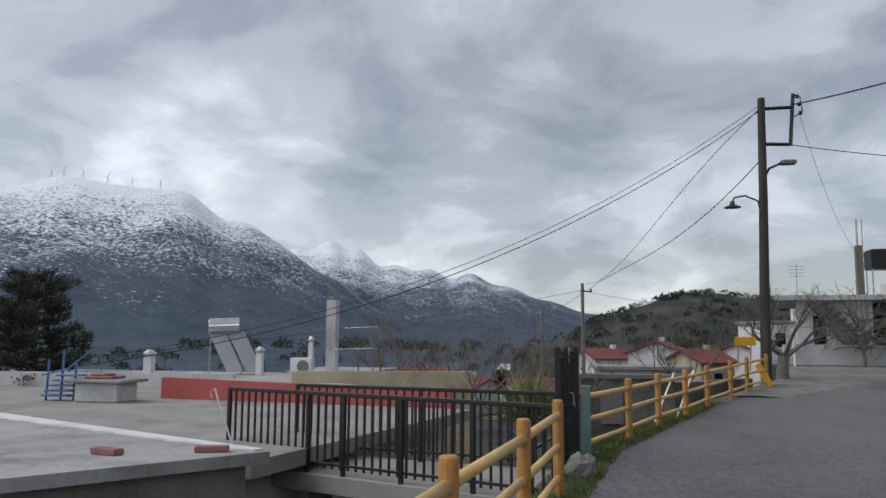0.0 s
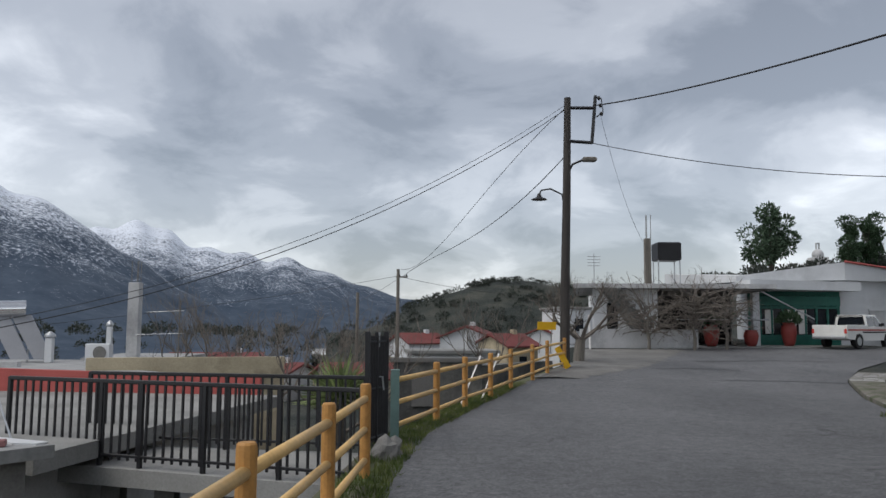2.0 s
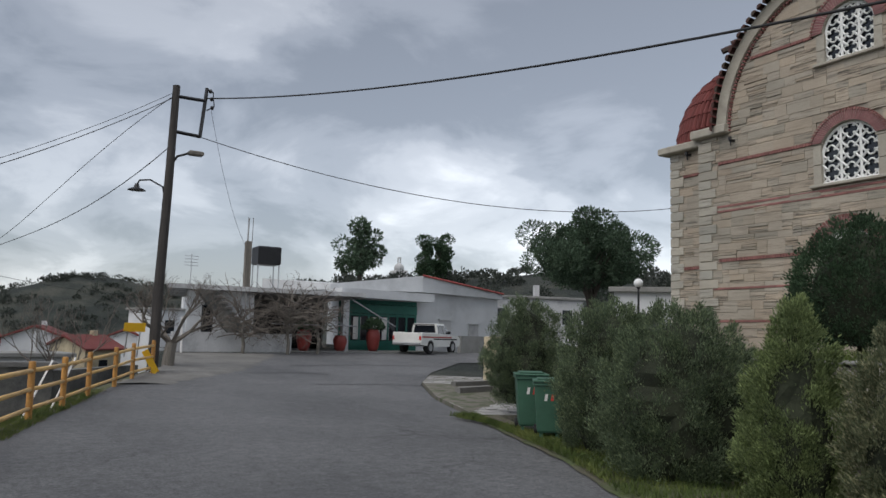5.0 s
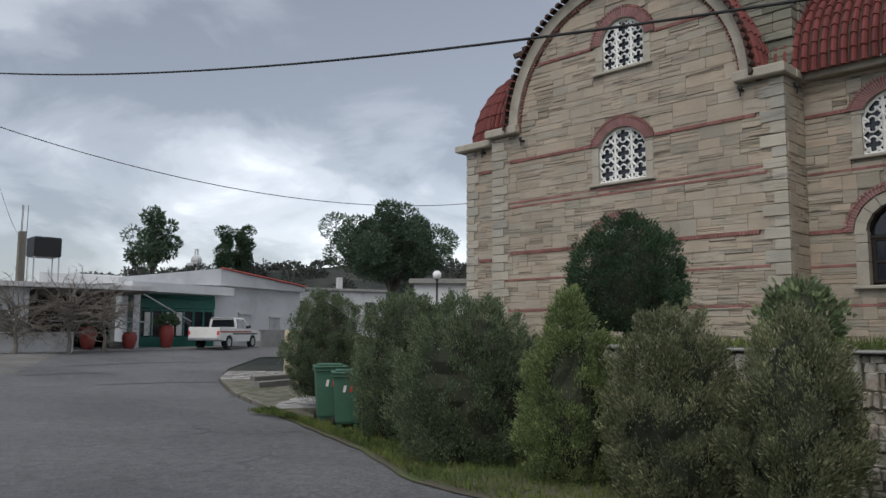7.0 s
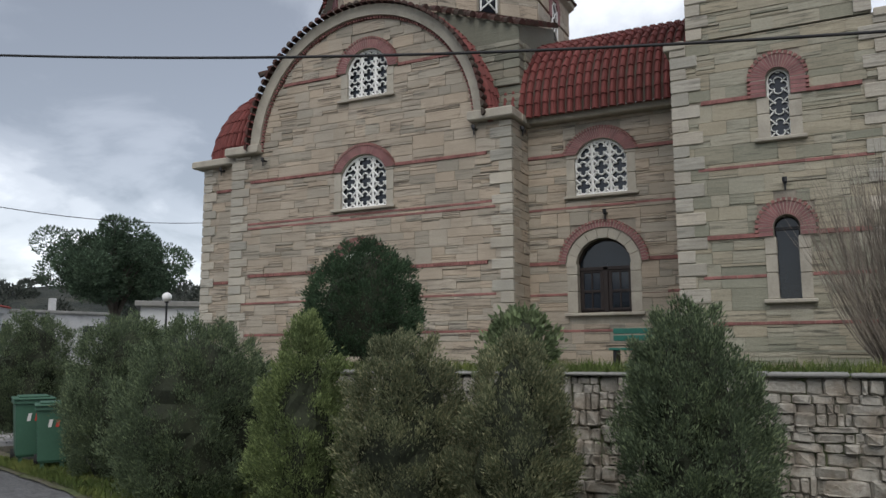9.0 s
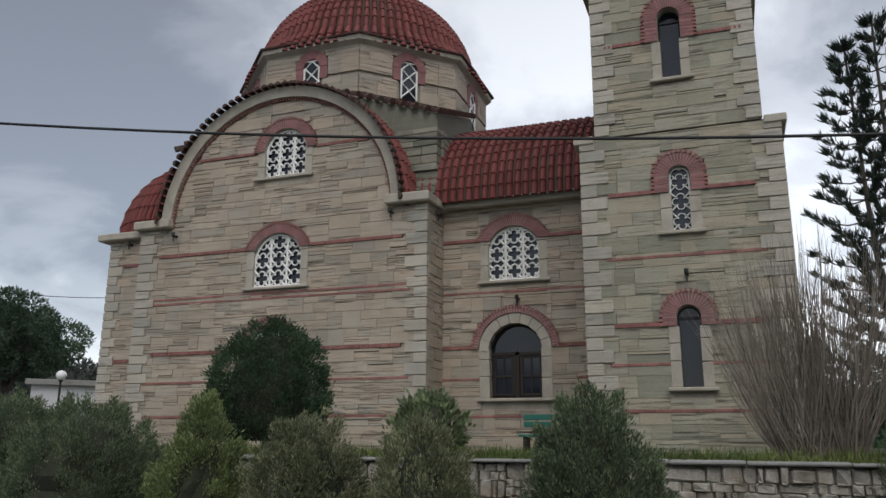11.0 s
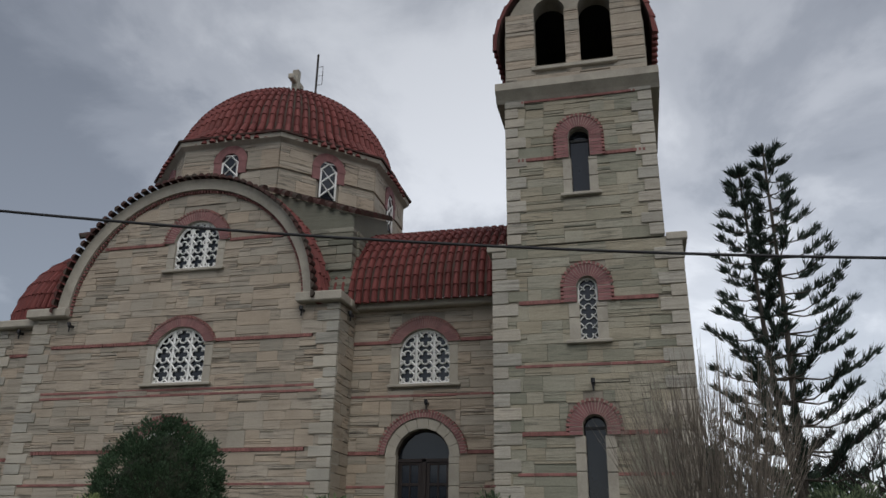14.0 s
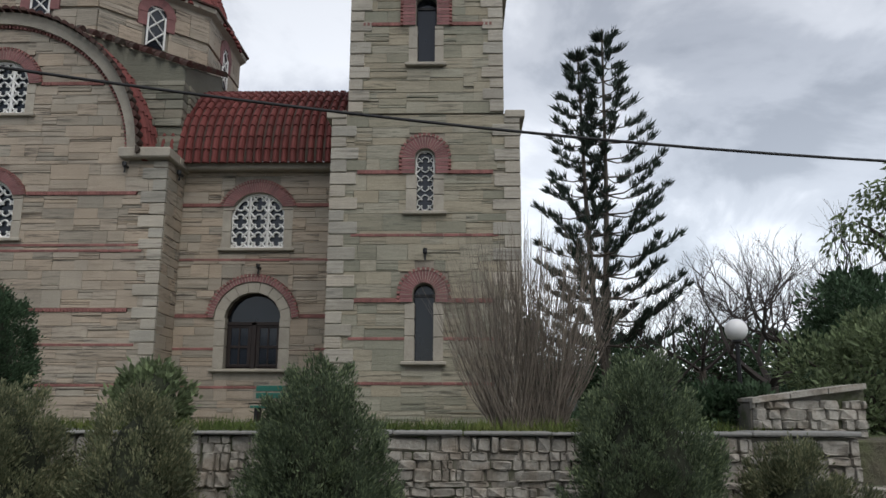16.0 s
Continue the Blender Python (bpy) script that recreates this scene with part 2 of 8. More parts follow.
def asphalt():
    """Worn chippings: pale and dark grit, broad worn tracks, darker patches and fine cracks."""
    m, n, l, bsdf, geo, tex, ramp, mix, relief = node_kit("asphalt", 0.82)
    grit, mid, broad = tex(26, 8, 0.85), tex(5.5, 10, 0.82), tex(0.35, 5, 0.6, (1, 0.6, 1))
    col = mix("MIX", ramp(broad, (0.38, 0.0), (0.62, 1.0)), (0.105, 0.106, 0.110), (0.142, 0.143, 0.147))
    col = mix("MULTIPLY", 1.0, col, ramp(grit, (0.36, 0.45), (0.66, 1.6)))
    col = mix("MULTIPLY", 1.0, col, ramp(mid, (0.34, 0.62), (0.66, 1.3)))
    vor = n.new("ShaderNodeTexVoronoi")
    vor.feature = "DISTANCE_TO_EDGE"
    vor.inputs["Scale"].default_value = 0.55
    wob = n.new("ShaderNodeMixRGB")
    wob.inputs[0].default_value = 0.45
    l.new(geo.outputs["Position"], wob.inputs[1])
    wn3 = n.new("ShaderNodeTexNoise")
    wn3.inputs["Scale"].default_value, wn3.inputs["Detail"].default_value = 1.5, 6
    l.new(geo.outputs["Position"], wn3.inputs["Vector"])
    l.new(wn3.outputs["Color"], wob.inputs[2])
    l.new(wob.outputs[0], vor.inputs["Vector"])
    crack = ramp(vor.outputs["Distance"], (0.0, 0.62), (0.012, 1.0))
    col = mix("MULTIPLY", ramp(tex(0.25, 3, 0.5), (0.5, 0.0), (0.58, 1.0)), col, crack)
    l.new(col, bsdf.inputs["Base Color"])
    relief(mix("ADD", 0.5, grit, mid), 1.0, 0.012)
    return m


M_ASPHALT = asphalt()
M_GRASS = material("grass", (0.075, 0.115, 0.025), 0.9, 0.4, 1.5, 30, 0.6, second=(0.11, 0.13, 0.035), dist=0.03, piece="island")
M_EARTH = material("earth", (0.12, 0.105, 0.08), 0.95, 0.35, 0.8, 12, 0.8, second=(0.07, 0.09, 0.035), dist=0.05)
M_SCRUB = material("scrub_land", (0.024, 0.031, 0.026), 0.95, 0.45, 0.12, 1.2, 0.8, second=(0.042, 0.043, 0.034), dist=0.4)


M_MORTAR = material("mortar_joint", (0.28, 0.255, 0.21), 0.95, 0.2, 3, 50, 0.3)

M_TRIM = material("carved_stone_trim", (0.365, 0.335, 0.28), 0.8, 0.14, 2.5, 35, 0.3, stain=0.4, stain_scale=1.2)
M_BRICK = material("dark_red_brick", (0.235, 0.112, 0.112), 0.85, 0.2, 6, 50, 0.4, piece="island")
M_BAND = material("red_brick_band", (0.25, 0.115, 0.105), 0.85, 0.22, 5, 50, 0.4, piece="island")
M_TILE = material("terracotta_tile", (0.175, 0.044, 0.040), 0.8, 0.22, 1.6, 25, 0.3, second=(0.145, 0.042, 0.038), stain=0.4, stain_scale=1.1, piece="island")
# old tiles; under the roof tiles its dark tone is painted shade
M_TILE_OLD = material("weathered_tile_shaded_bed", (0.085, 0.035, 0.03), 0.85, 0.3, 2.5, 25, 0.4, second=(0.055, 0.045, 0.036), stain=0.5, piece="island")
M_MARBLE = material("white_marble", (0.74, 0.74, 0.72), 0.55, 0.06, 3, 30, 0.1)
M_PLASTER = material("white_plaster", (0.56, 0.57, 0.58), 0.9, 0.08, 0.7, 30, 0.2, stain=0.3, stain_scale=0.4)
M_PLASTER_OLD = material("stained_plaster", (0.46, 0.46, 0.46), 0.92, 0.16, 0.8, 25, 0.3, stain=0.6, stain_scale=0.7)
M_CONCRETE = material("concrete", (0.25, 0.247, 0.235), 0.92, 0.2, 0.9, 30, 0.4, stain=0.55, stain_scale=0.5)
M_CONCRETE_D = material("damp_concrete", (0.17, 0.165, 0.155), 0.9, 0.25, 1.2, 25, 0.4, stain=0.6)
M_ROOFWHITE = material("limewashed_roof", (0.36, 0.36, 0.355), 0.85, 0.2, 0.45, 14, 0.3, second=(0.20, 0.20, 0.195), stain=0.7, stain_scale=0.9)
M_REDWALL = material("red_painted_parapet", (0.36, 0.085, 0.075), 0.85, 0.12, 0.8, 30, 0.2, stain=0.2)
M_YELLOW = material("yellow_enamel", (0.44, 0.22, 0.06), 0.6, 0.2, 3, 25, 0.15, stain=0.25, stain_scale=2.5)
M_YELLOW_P = material("pale_yellow_pipe", (0.60, 0.39, 0.155), 0.5, 0.13, 3, 25, 0.15, stain=0.25, stain_scale=2.5)
M_SIGN = material("yellow_plate", (0.72, 0.42, 0.02), 0.45, 0.08, 3, 20, 0.05)
M_BLACK = material("black_painted_iron", (0.014, 0.014, 0.016), 0.45, 0.2, 5, 40, 0.15)
M_GREYGREEN = material("grey_green_paint", (0.15, 0.24, 0.22), 0.6, 0.14, 3, 30, 0.15, stain=0.25)
M_POLEWOOD = material("tarred_pole_wood", (0.045, 0.04, 0.037), 0.85, 0.3, 3, 30, 0.5, stretch=(4, 4, 0.3))
M_POLEGREY = material("weathered_pole_wood", (0.16, 0.145, 0.125), 0.9, 0.3, 3, 30, 0.5, stretch=(4, 4, 0.3))
M_STEEL = material("galvanised_steel", (0.42, 0.43, 0.44), 0.4, 0.12, 4, 30, 0.1, metal=0.8)
M_SHINY = material("polished_tank_steel", (0.62, 0.62, 0.62), 0.18, 0.06, 3, 30, 0.03, metal=1.0)
M_PANEL = material("solar_collector", (0.24, 0.245, 0.26), 0.4, 0.08, 1, 20, 0.03)
M_DARKGLASS = material("dark_window_glass", (0.012, 0.015, 0.02), 0.08, 0.1, 2, 10, 0.0, spec=0.6)
# near-black colour standing for shade inside porch, belfry and truck bed
M_DARK = material("unlit_interior", (0.012, 0.012, 0.013), 0.9, 0.2, 2, 10, 0.0)
M_WOOD = material("dark_brown_joinery", (0.018, 0.011, 0.009), 0.5, 0.25, 4, 40, 0.2, stretch=(3, 3, 0.4))
M_GREENFRAME = material("green_shopfront", (0.02, 0.13, 0.10), 0.5, 0.12, 3, 30, 0.1)
M_BINGREEN = material("green_bin_plastic", (0.045, 0.115, 0.075), 0.5, 0.1, 4, 40, 0.08, stain=0.2)
M_RUBBER = material("black_rubber", (0.015, 0.015, 0.015), 0.8, 0.15, 5, 40, 0.1)
M_TERRAPOT = material("red_glazed_pot", (0.24, 0.042, 0.035), 0.5, 0.12, 3, 30, 0.1)
M_TRUCK = material("white_car_paint", (0.70, 0.70, 0.67), 0.3, 0.05, 2, 20, 0.02, coat=0.5)
M_TRUCKRED = material("red_car_stripe", (0.35, 0.04, 0.03), 0.35, 0.05, 2, 20, 0.02)
M_RUBBLE = material("rubble_wall_stone", (0.43, 0.41, 0.37), 0.92, 0.28, 4, 30, 0.8, second=(0.23, 0.20, 0.165), stain=0.85, stain_scale=2.0, piece="island", dist=0.02)
M_RUBBLE_O = material("rubble_wall_pieces", (0.43, 0.41, 0.37), 0.92, 0.28, 4, 30, 0.8, second=(0.23, 0.20, 0.165), stain=0.85, stain_scale=2.0, piece="object", dist=0.02)
M_GROUT = material("wall_joint_earth", (0.19, 0.175, 0.15), 0.97, 0.3, 3, 30, 0.6, second=(0.06, 0.07, 0.035))
M_PAVER = material("slate_paving", (0.34, 0.335, 0.33), 0.85, 0.2, 3, 30, 0.4, piece="object", stain=0.3)
M_CYPRESS = foliage("cypress_foliage", (0.046, 0.062, 0.038), (0.072, 0.090, 0.050))
M_CYPRESS_L = foliage("fresh_cypress_foliage", (0.068, 0.088, 0.038), (0.090, 0.112, 0.048))
M_CYPRESS_B = foliage("browned_cypress_foliage", (0.066, 0.076, 0.044), (0.100, 0.098, 0.060))
M_TAR = material("tar_seal", (0.05, 0.05, 0.052), 0.6, 0.2, 3, 30, 0.2)
# dark tone stands for the shade between sprays inside a bush
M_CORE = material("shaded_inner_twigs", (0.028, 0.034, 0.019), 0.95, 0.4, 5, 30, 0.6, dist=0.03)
M_DARKLEAF = foliage("dark_evergreen_leaves", (0.021, 0.036, 0.02))
M_PINE = foliage("pine_needles", (0.030, 0.046, 0.030))
M_ARAU = foliage("araucaria_needles", (0.017, 0.025, 0.020))
# distance haze mixed into the leaf colour: greyed and bluish, not plain green
M_HILL = foliage("hazed_hill_leaves", (0.024, 0.029, 0.025), (0.030, 0.032, 0.029))
M_OLIVE = foliage("grey_green_leaves", (0.062, 0.080, 0.043))
M_BARK = material("bark", (0.09, 0.078, 0.066), 0.95, 0.3, 3, 30, 0.6, stretch=(3, 3, 0.5))
M_TWIG = material("bare_twigs", (0.15, 0.13, 0.112), 0.95, 0.3, 3, 30, 0.2)
M_TWIG_D = material("dark_bare_twigs", (0.045, 0.038, 0.035), 0.95, 0.3, 3, 30, 0.2)
M_GLOBE = material("opal_lamp_globe", (0.80, 0.80, 0.80), 0.3, 0.03, 3, 30, 0.0)
M_WIRE = material("black_cable", (0.012, 0.012, 0.013), 0.6, 0.1, 3, 20, 0.0)
M_BLUE = material("blue_painted_steel", (0.05, 0.13, 0.30), 0.5, 0.15, 3, 20, 0.1)
M_WHITEPLATE = material("white_sticker", (0.72, 0.70, 0.68), 0.5, 0.05, 3, 20, 0.0)
M_REDPLATE = material("red_sticker", (0.55, 0.05, 0.04), 0.5, 0.05, 3, 20, 0.0)
M_CREAM = material("cream_plaster", (0.42, 0.36, 0.25), 0.9, 0.2, 0.8, 25, 0.3, stain=0.7, stain_scale=0.9)
M_OLDWALL = material("dark_old_masonry", (0.10, 0.10, 0.095), 0.95, 0.3, 1.0, 14, 0.6, second=(0.15, 0.145, 0.13), dist=0.05)


def mountain_material():
    """Scrub below, broken snow above: the share of snow grows with height and is speckled by rock and bush. The scrub's
    blue is painted haze.
    """
    m = bpy.data.materials.new("snowy_mountain")
    m.use_nodes = True
    n, l = m.node_tree.nodes, m.node_tree.links
    bsdf = n["Principled BSDF"]
    bsdf.inputs["Roughness"].default_value = 0.95
    geo = n.new("ShaderNodeNewGeometry")
    sep = n.new("ShaderNodeSeparateXYZ")
    l.new(geo.outputs["Position"], sep.inputs[0])

    def tex(s, det, rgh):
        t = n.new("ShaderNodeTexNoise")
        t.inputs["Scale"].default_value, t.inputs["Detail"].default_value, t.inputs["Roughness"].default_value = s, det, rgh
        l.new(geo.outputs["Position"], t.inputs["Vector"])
        return t.outputs["Fac"]

    def mth(op, a, b):
        t = n.new("ShaderNodeMath")
        t.operation = op
        for k, v in enumerate((a, b)):
            if isinstance(v, (int, float)):
                t.inputs[k].default_value = v
            else:
                l.new(v, t.inputs[k])
        return t.outputs[0]

    hgt = mth("DIVIDE", mth("SUBTRACT", sep.outputs["Z"], 40.0), 330.0)
    bumpy = mth("ADD", mth("MULTIPLY", mth("SUBTRACT", tex(0.006, 6, 0.65), 0.5), 1.1), mth("MULTIPLY", mth("SUBTRACT", tex(0.11, 4, 0.85), 0.5), 2.9))
    snow = n.new("ShaderNodeValToRGB")
    snow.color_ramp.elements[0].position, snow.color_ramp.elements[1].position = 0.40, 0.80
    l.new(mth("ADD", hgt, bumpy), snow.inputs[0])
    # slate blue below the snow: distance haze put into the slope colours
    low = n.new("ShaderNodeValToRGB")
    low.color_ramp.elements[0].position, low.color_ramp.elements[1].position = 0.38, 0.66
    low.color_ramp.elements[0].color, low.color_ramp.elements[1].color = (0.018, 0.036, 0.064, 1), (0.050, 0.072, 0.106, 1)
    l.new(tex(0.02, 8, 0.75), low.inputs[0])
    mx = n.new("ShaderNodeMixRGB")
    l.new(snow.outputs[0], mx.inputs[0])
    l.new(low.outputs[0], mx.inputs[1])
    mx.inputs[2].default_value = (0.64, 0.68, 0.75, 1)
    l.new(mx.outputs[0], bsdf.inputs["Base Color"])
    return m


M_MOUNTAIN = mountain_material()


# ---- mesh helpers ----
class Mesh:
    """Gathers points and faces, in metres, and becomes one mesh object."""

    def __init__(self):
        self.v, self.f = [], []

    def add(self, verts, faces):
        k = len(self.v)
        self.v += [tuple(p) for p in verts]
        self.f += [tuple(i + k for i in q) for q in faces]
        return self

    def box(self, a, b):
        (x0, y0, z0), (x1, y1, z1) = a, b
        x0, x1, y0, y1, z0, z1 = min(x0, x1), max(x0, x1), min(y0, y1), max(y0, y1), min(z0, z1), max(z0, z1)
        return self.add([(x0, y0, z0), (x1, y0, z0), (x1, y1, z0), (x0, y1, z0), (x0, y0, z1), (x1, y0, z1), (x1, y1, z1), (x0, y1, z1)],
                        [(0, 3, 2, 1), (4, 5, 6, 7), (0, 1, 5, 4), (1, 2, 6, 5), (2, 3, 7, 6), (3, 0, 4, 7)])

    def block(self, a, b, c=0.02):
        """A box with chamfered edges."""
        (x0, y0, z0), (x1, y1, z1) = [tuple(min(p, q) for p, q in zip(a, b)), tuple(max(p, q) for p, q in zip(a, b))]
        c = min(c, (x1 - x0) / 3, (y1 - y0) / 3, (z1 - z0) / 3)
        lev = [(x0 + c, y0 + c, x1 - c, y1 - c, z0), (x0, y0, x1, y1, z0 + c), (x0, y0, x1, y1, z1 - c), (x0 + c, y0 + c, x1 - c, y1 - c, z1)]
        vs = [p for (a0, b0, a1, b1, z) in lev for p in ((a0, b0, z), (a1, b0, z), (a1, b1, z), (a0, b1, z))]
        fs = [(3, 2, 1, 0), (12, 13, 14, 15)]
        for k in range(3):
            for j in range(4):
                fs.append((4 * k + j, 4 * k + (j + 1) % 4, 4 * k + 4 + (j + 1) % 4, 4 * k + 4 + j))
        return self.add(vs, fs)

    def tube(self, pts, r, sides=8, r_end=None, cap=True):
        """A round bar along points, tapering from r to r_end."""
        pts = [Vector(p) for p in pts]
        r_end = r if r_end is None else r_end
        k0 = len(self.v)
        up = Vector((0, 0, 1))
        for i, p in enumerate(pts):
            d = (pts[min(i + 1, len(pts) - 1)] - pts[max(i - 1, 0)]).normalized()
            s = d.cross(up)
            s = s.normalized() if s.length > 0.05 else Vector((1, 0, 0))
            u = s.cross(d).normalized()
            rr = r + (r_end - r) * i / max(1, len(pts) - 1)
            for j in range(sides):
                a = 2 * math.pi * j / sides
                self.v.append(tuple(p + (s * math.cos(a) + u * math.sin(a)) * rr))
        for i in range(len(pts) - 1):
            for j in range(sides):
                a, b = k0 + i * sides + j, k0 + i * sides + (j + 1) % sides
                self.f.append((a, b, b + sides, a + sides))
        if cap:
            self.f.append(tuple(k0 + j for j in reversed(range(sides))))
            self.f.append(tuple(k0 + (len(pts) - 1) * sides + j for j in range(sides)))
        return self

    def lathe(self, profile, centre=(0, 0, 0), sides=20, start=0.0):
        """A turned shape: (radius, height) from below upwards."""
        k0 = len(self.v)
        cx, cy, cz = centre
        for r, z in profile:
            for j in range(sides):
                a = start + 2 * math.pi * j / sides
                self.v.append((cx + r * math.cos(a), cy + r * math.sin(a), cz + z))
        for i in range(len(profile) - 1):
            for j in range(sides):
                a, b = k0 + i * sides + j, k0 + i * sides + (j + 1) % sides
                self.f.append((a, b, b + sides, a + sides))
        self.f.append(tuple(k0 + j for j in reversed(range(sides))))
        self.f.append(tuple(k0 + (len(profile) - 1) * sides + j for j in range(sides)))
        return self

    def prism(self, outline, along, d0, d1):
        """An outline of (u, z) pushed along x or y from d0 to d1."""
        n = len(outline)
        if along == "x":
            vs = [(d0, u, z) for u, z in outline] + [(d1, u, z) for u, z in outline]
        elif along == "y":
            vs = [(u, d0, z) for u, z in outline] + [(u, d1, z) for u, z in outline]
        else:
            vs = [(u, z, d0) for u, z in outline] + [(u, z, d1) for u, z in outline]
        fs = [tuple(range(n)), tuple(reversed(range(n, 2 * n)))]
        fs += [(j, j + n, (j + 1) % n + n, (j + 1) % n) for j in range(n)]
        return self.add(vs, fs)

    def data(self, name, mat, smooth=False):
        me = bpy.data.meshes.new(name)
        me.from_pydata(self.v, [], self.f)
        me.materials.append(mat)
        if smooth:
            me.shade_smooth()
        me.update()
        return me


def fix(me):
    """Turns all faces of a small closed mesh outwards."""
    bm = bmesh.new()
    bm.from_mesh(me)
    bmesh.ops.recalc_face_normals(bm, faces=bm.faces)
    bm.to_mesh(me)
    bm.free()
    return me


def part(name, mb, mat, parent=None, label="", smooth=False, kind=""):
    me = mb.data(name, mat, smooth)
    if len(me.polygons) < 20000:
        fix(me)
    ob = new(name, me)
    if parent is not None:
        ob.parent = parent
    return tagged(ob, label, kind=kind)


def thing(name, label, category, group="", at=(0, 0, 0), kind=""):
    ob = new(name)
    ob.location = at
    ob.empty_display_size = 0.1
    return tagged(ob, label, category, group, kind)


def structure(name, mb, mat, label, category, smooth=False):
    return tagged(part(name, mb, mat, None, label, smooth), category=category, kind="structure")


def smoothstep(a, b, x):
    t = min(1.0, max(0.0, (x - a) / (b - a)))
    return t * t * (3 - 2 * t)


def lerp_line(pts, y):
    """x of a polyline that runs forwards in y."""
    for (x0, y0), (x1, y1) in zip(pts, pts[1:]):
        if y <= y1:
            return x0 + (x1 - x0) * (y - y0) / (y1 - y0)
    return pts[-1][0]

# ---- ground, road, terrace, mountains ----
ROAD_L = [(-0.5, -30), (-0.45, 6), (-0.36, 8.4), (0.0, 11.9), (1.35, 16.9), (2.5, 20.7), (4.6, 25.5), (6.0, 28.7), (6.6, 33), (7.2, 36)]
ROAD_R = [(4.6, -30), (5.3, 0), (5.9, 6.7), (6.9, 8.8), (7.6, 10.8), (8.7, 13.8), (10.3, 18.2), (12.1, 22.2), (14.4, 25.7), (19.9, 31.7), (27.0, 35.5), (40, 38)]
HILLS = [(66, 140, 6.8, 38, 30), (110, 110, 9.5, 45, 40), (120, 20, 9.0, 50, 60), (80, -70, 8.0, 50, 40)]


def road_z(x, y):
    return 0.75 * smoothstep(17, 38, y) - 0.004 * abs(x - 3)


def ground_z(x, y):
    """The one sheet of ground: the road's shelf, the drop beside it, the valley and the near hills."""
    z = road_z(min(x, 40), y) - 0.03
    left = lerp_line(ROAD_L, y) - 0.45
    if y > 36:
        left = 7.2 + (y - 36) * 0.4
    d = left - x
    if d > 0:
        fall = 3.0 * smoothstep(0.0, 1.2, d) + 0.05 * d
        far = math.hypot(x, y)
        z = z - fall - 45 * smoothstep(60, 900, far)
    r = math.hypot(x, y)
    if d <= 0 and r > 60:
        z += 2.0 * smoothstep(60, 160, r)
    fade = smoothstep(48, 80, r)
    for hx, hy, hh, sx, sy in HILLS if fade > 0 else ():
        z += fade * hh * math.exp(-((x - hx) / sx) ** 2 - ((y - hy) / sy) ** 2) * (1 + 0.25 * noise.noise((x / 14, y / 14, 3.0)))
    if r > 40:
        z += 0.5 * noise.noise((x / 22, y / 22, 0.0))
    return z


def spread(lo, hi, fine_lo, fine_hi, step, grow=1.16):
    out = [fine_lo + step * k for k in range(int((fine_hi - fine_lo) / step) + 1)]
    s, v = step, out[0]
    while v > lo:
        s *= grow
        v -= s
        out.insert(0, v)
    s, v = step, out[-1]
    while v < hi:
        s *= grow
        v += s
        out.append(v)
    return out


gx, gy = spread(-4600, 4600, -12, 40, 0.6), spread(-4600, 4600, -8, 46, 0.6)
mb = Mesh()
mb.v = [(x, y, ground_z(x, y)) for y in gy for x in gx]
w = len(gx)
mb.f = [(j * w + i, j * w + i + 1, j * w + w + i + 1, j * w + w + i) for j in range(len(gy) - 1) for i in range(w - 1)]
structure("ground", mb, M_SCRUB, "scrubby earth falling from the road into a valley", "ground", True)

mb = Mesh()
rows = [-30 + k for k in range(36)] + [6 + 0.5 * k for k in range(68)]
cols = 26
for y in rows:
    a, b = lerp_line(ROAD_L, y), lerp_line(ROAD_R[:], y)
    if y > 30:
        b = 30 + (y - 30) * 1.2
    for k in range(cols + 1):
        x = a + (b - a) * k / cols
        mb.v.append((x, y, road_z(x, y)))
mb.f = [(j * (cols + 1) + i, j * (cols + 1) + i + 1, (j + 1) * (cols + 1) + i + 1, (j + 1) * (cols + 1) + i) for j in range(len(rows) - 1) for i in range(cols)]
structure("road", mb, M_ASPHALT, "worn grey asphalt road that bends and widens", "road", True)


NEAR_RANGE = [(-85, 14, 157), (-68, 10, 217), (-56, 7, 265), (-48, 5, 271), (-42, 4, 284), (-37.5, 3.2, 300), (-35.3, 1.7, 18), (-33, 3.2, 332), (-29.5, 2.6, 265), (-26, 2.4, 260), (-23, 2.2, 172), (-20, 2.4, 138), (-16.5, 3, 74)]
FAR_RANGE = [(-29, 3, 173), (-25.5, 2.4, 209), (-22.6, 1.8, 309), (-20.2, 1.5, 312), (-18, 1.6, 318), (-15.4, 1.7, 271), (-12.8, 1.7, 254), (-10, 1.8, 243), (-7.2, 2, 186), (-4.2, 2.2, 128), (-0.5, 3, 89), (5, 4.5, 69), (13, 6, 30)]


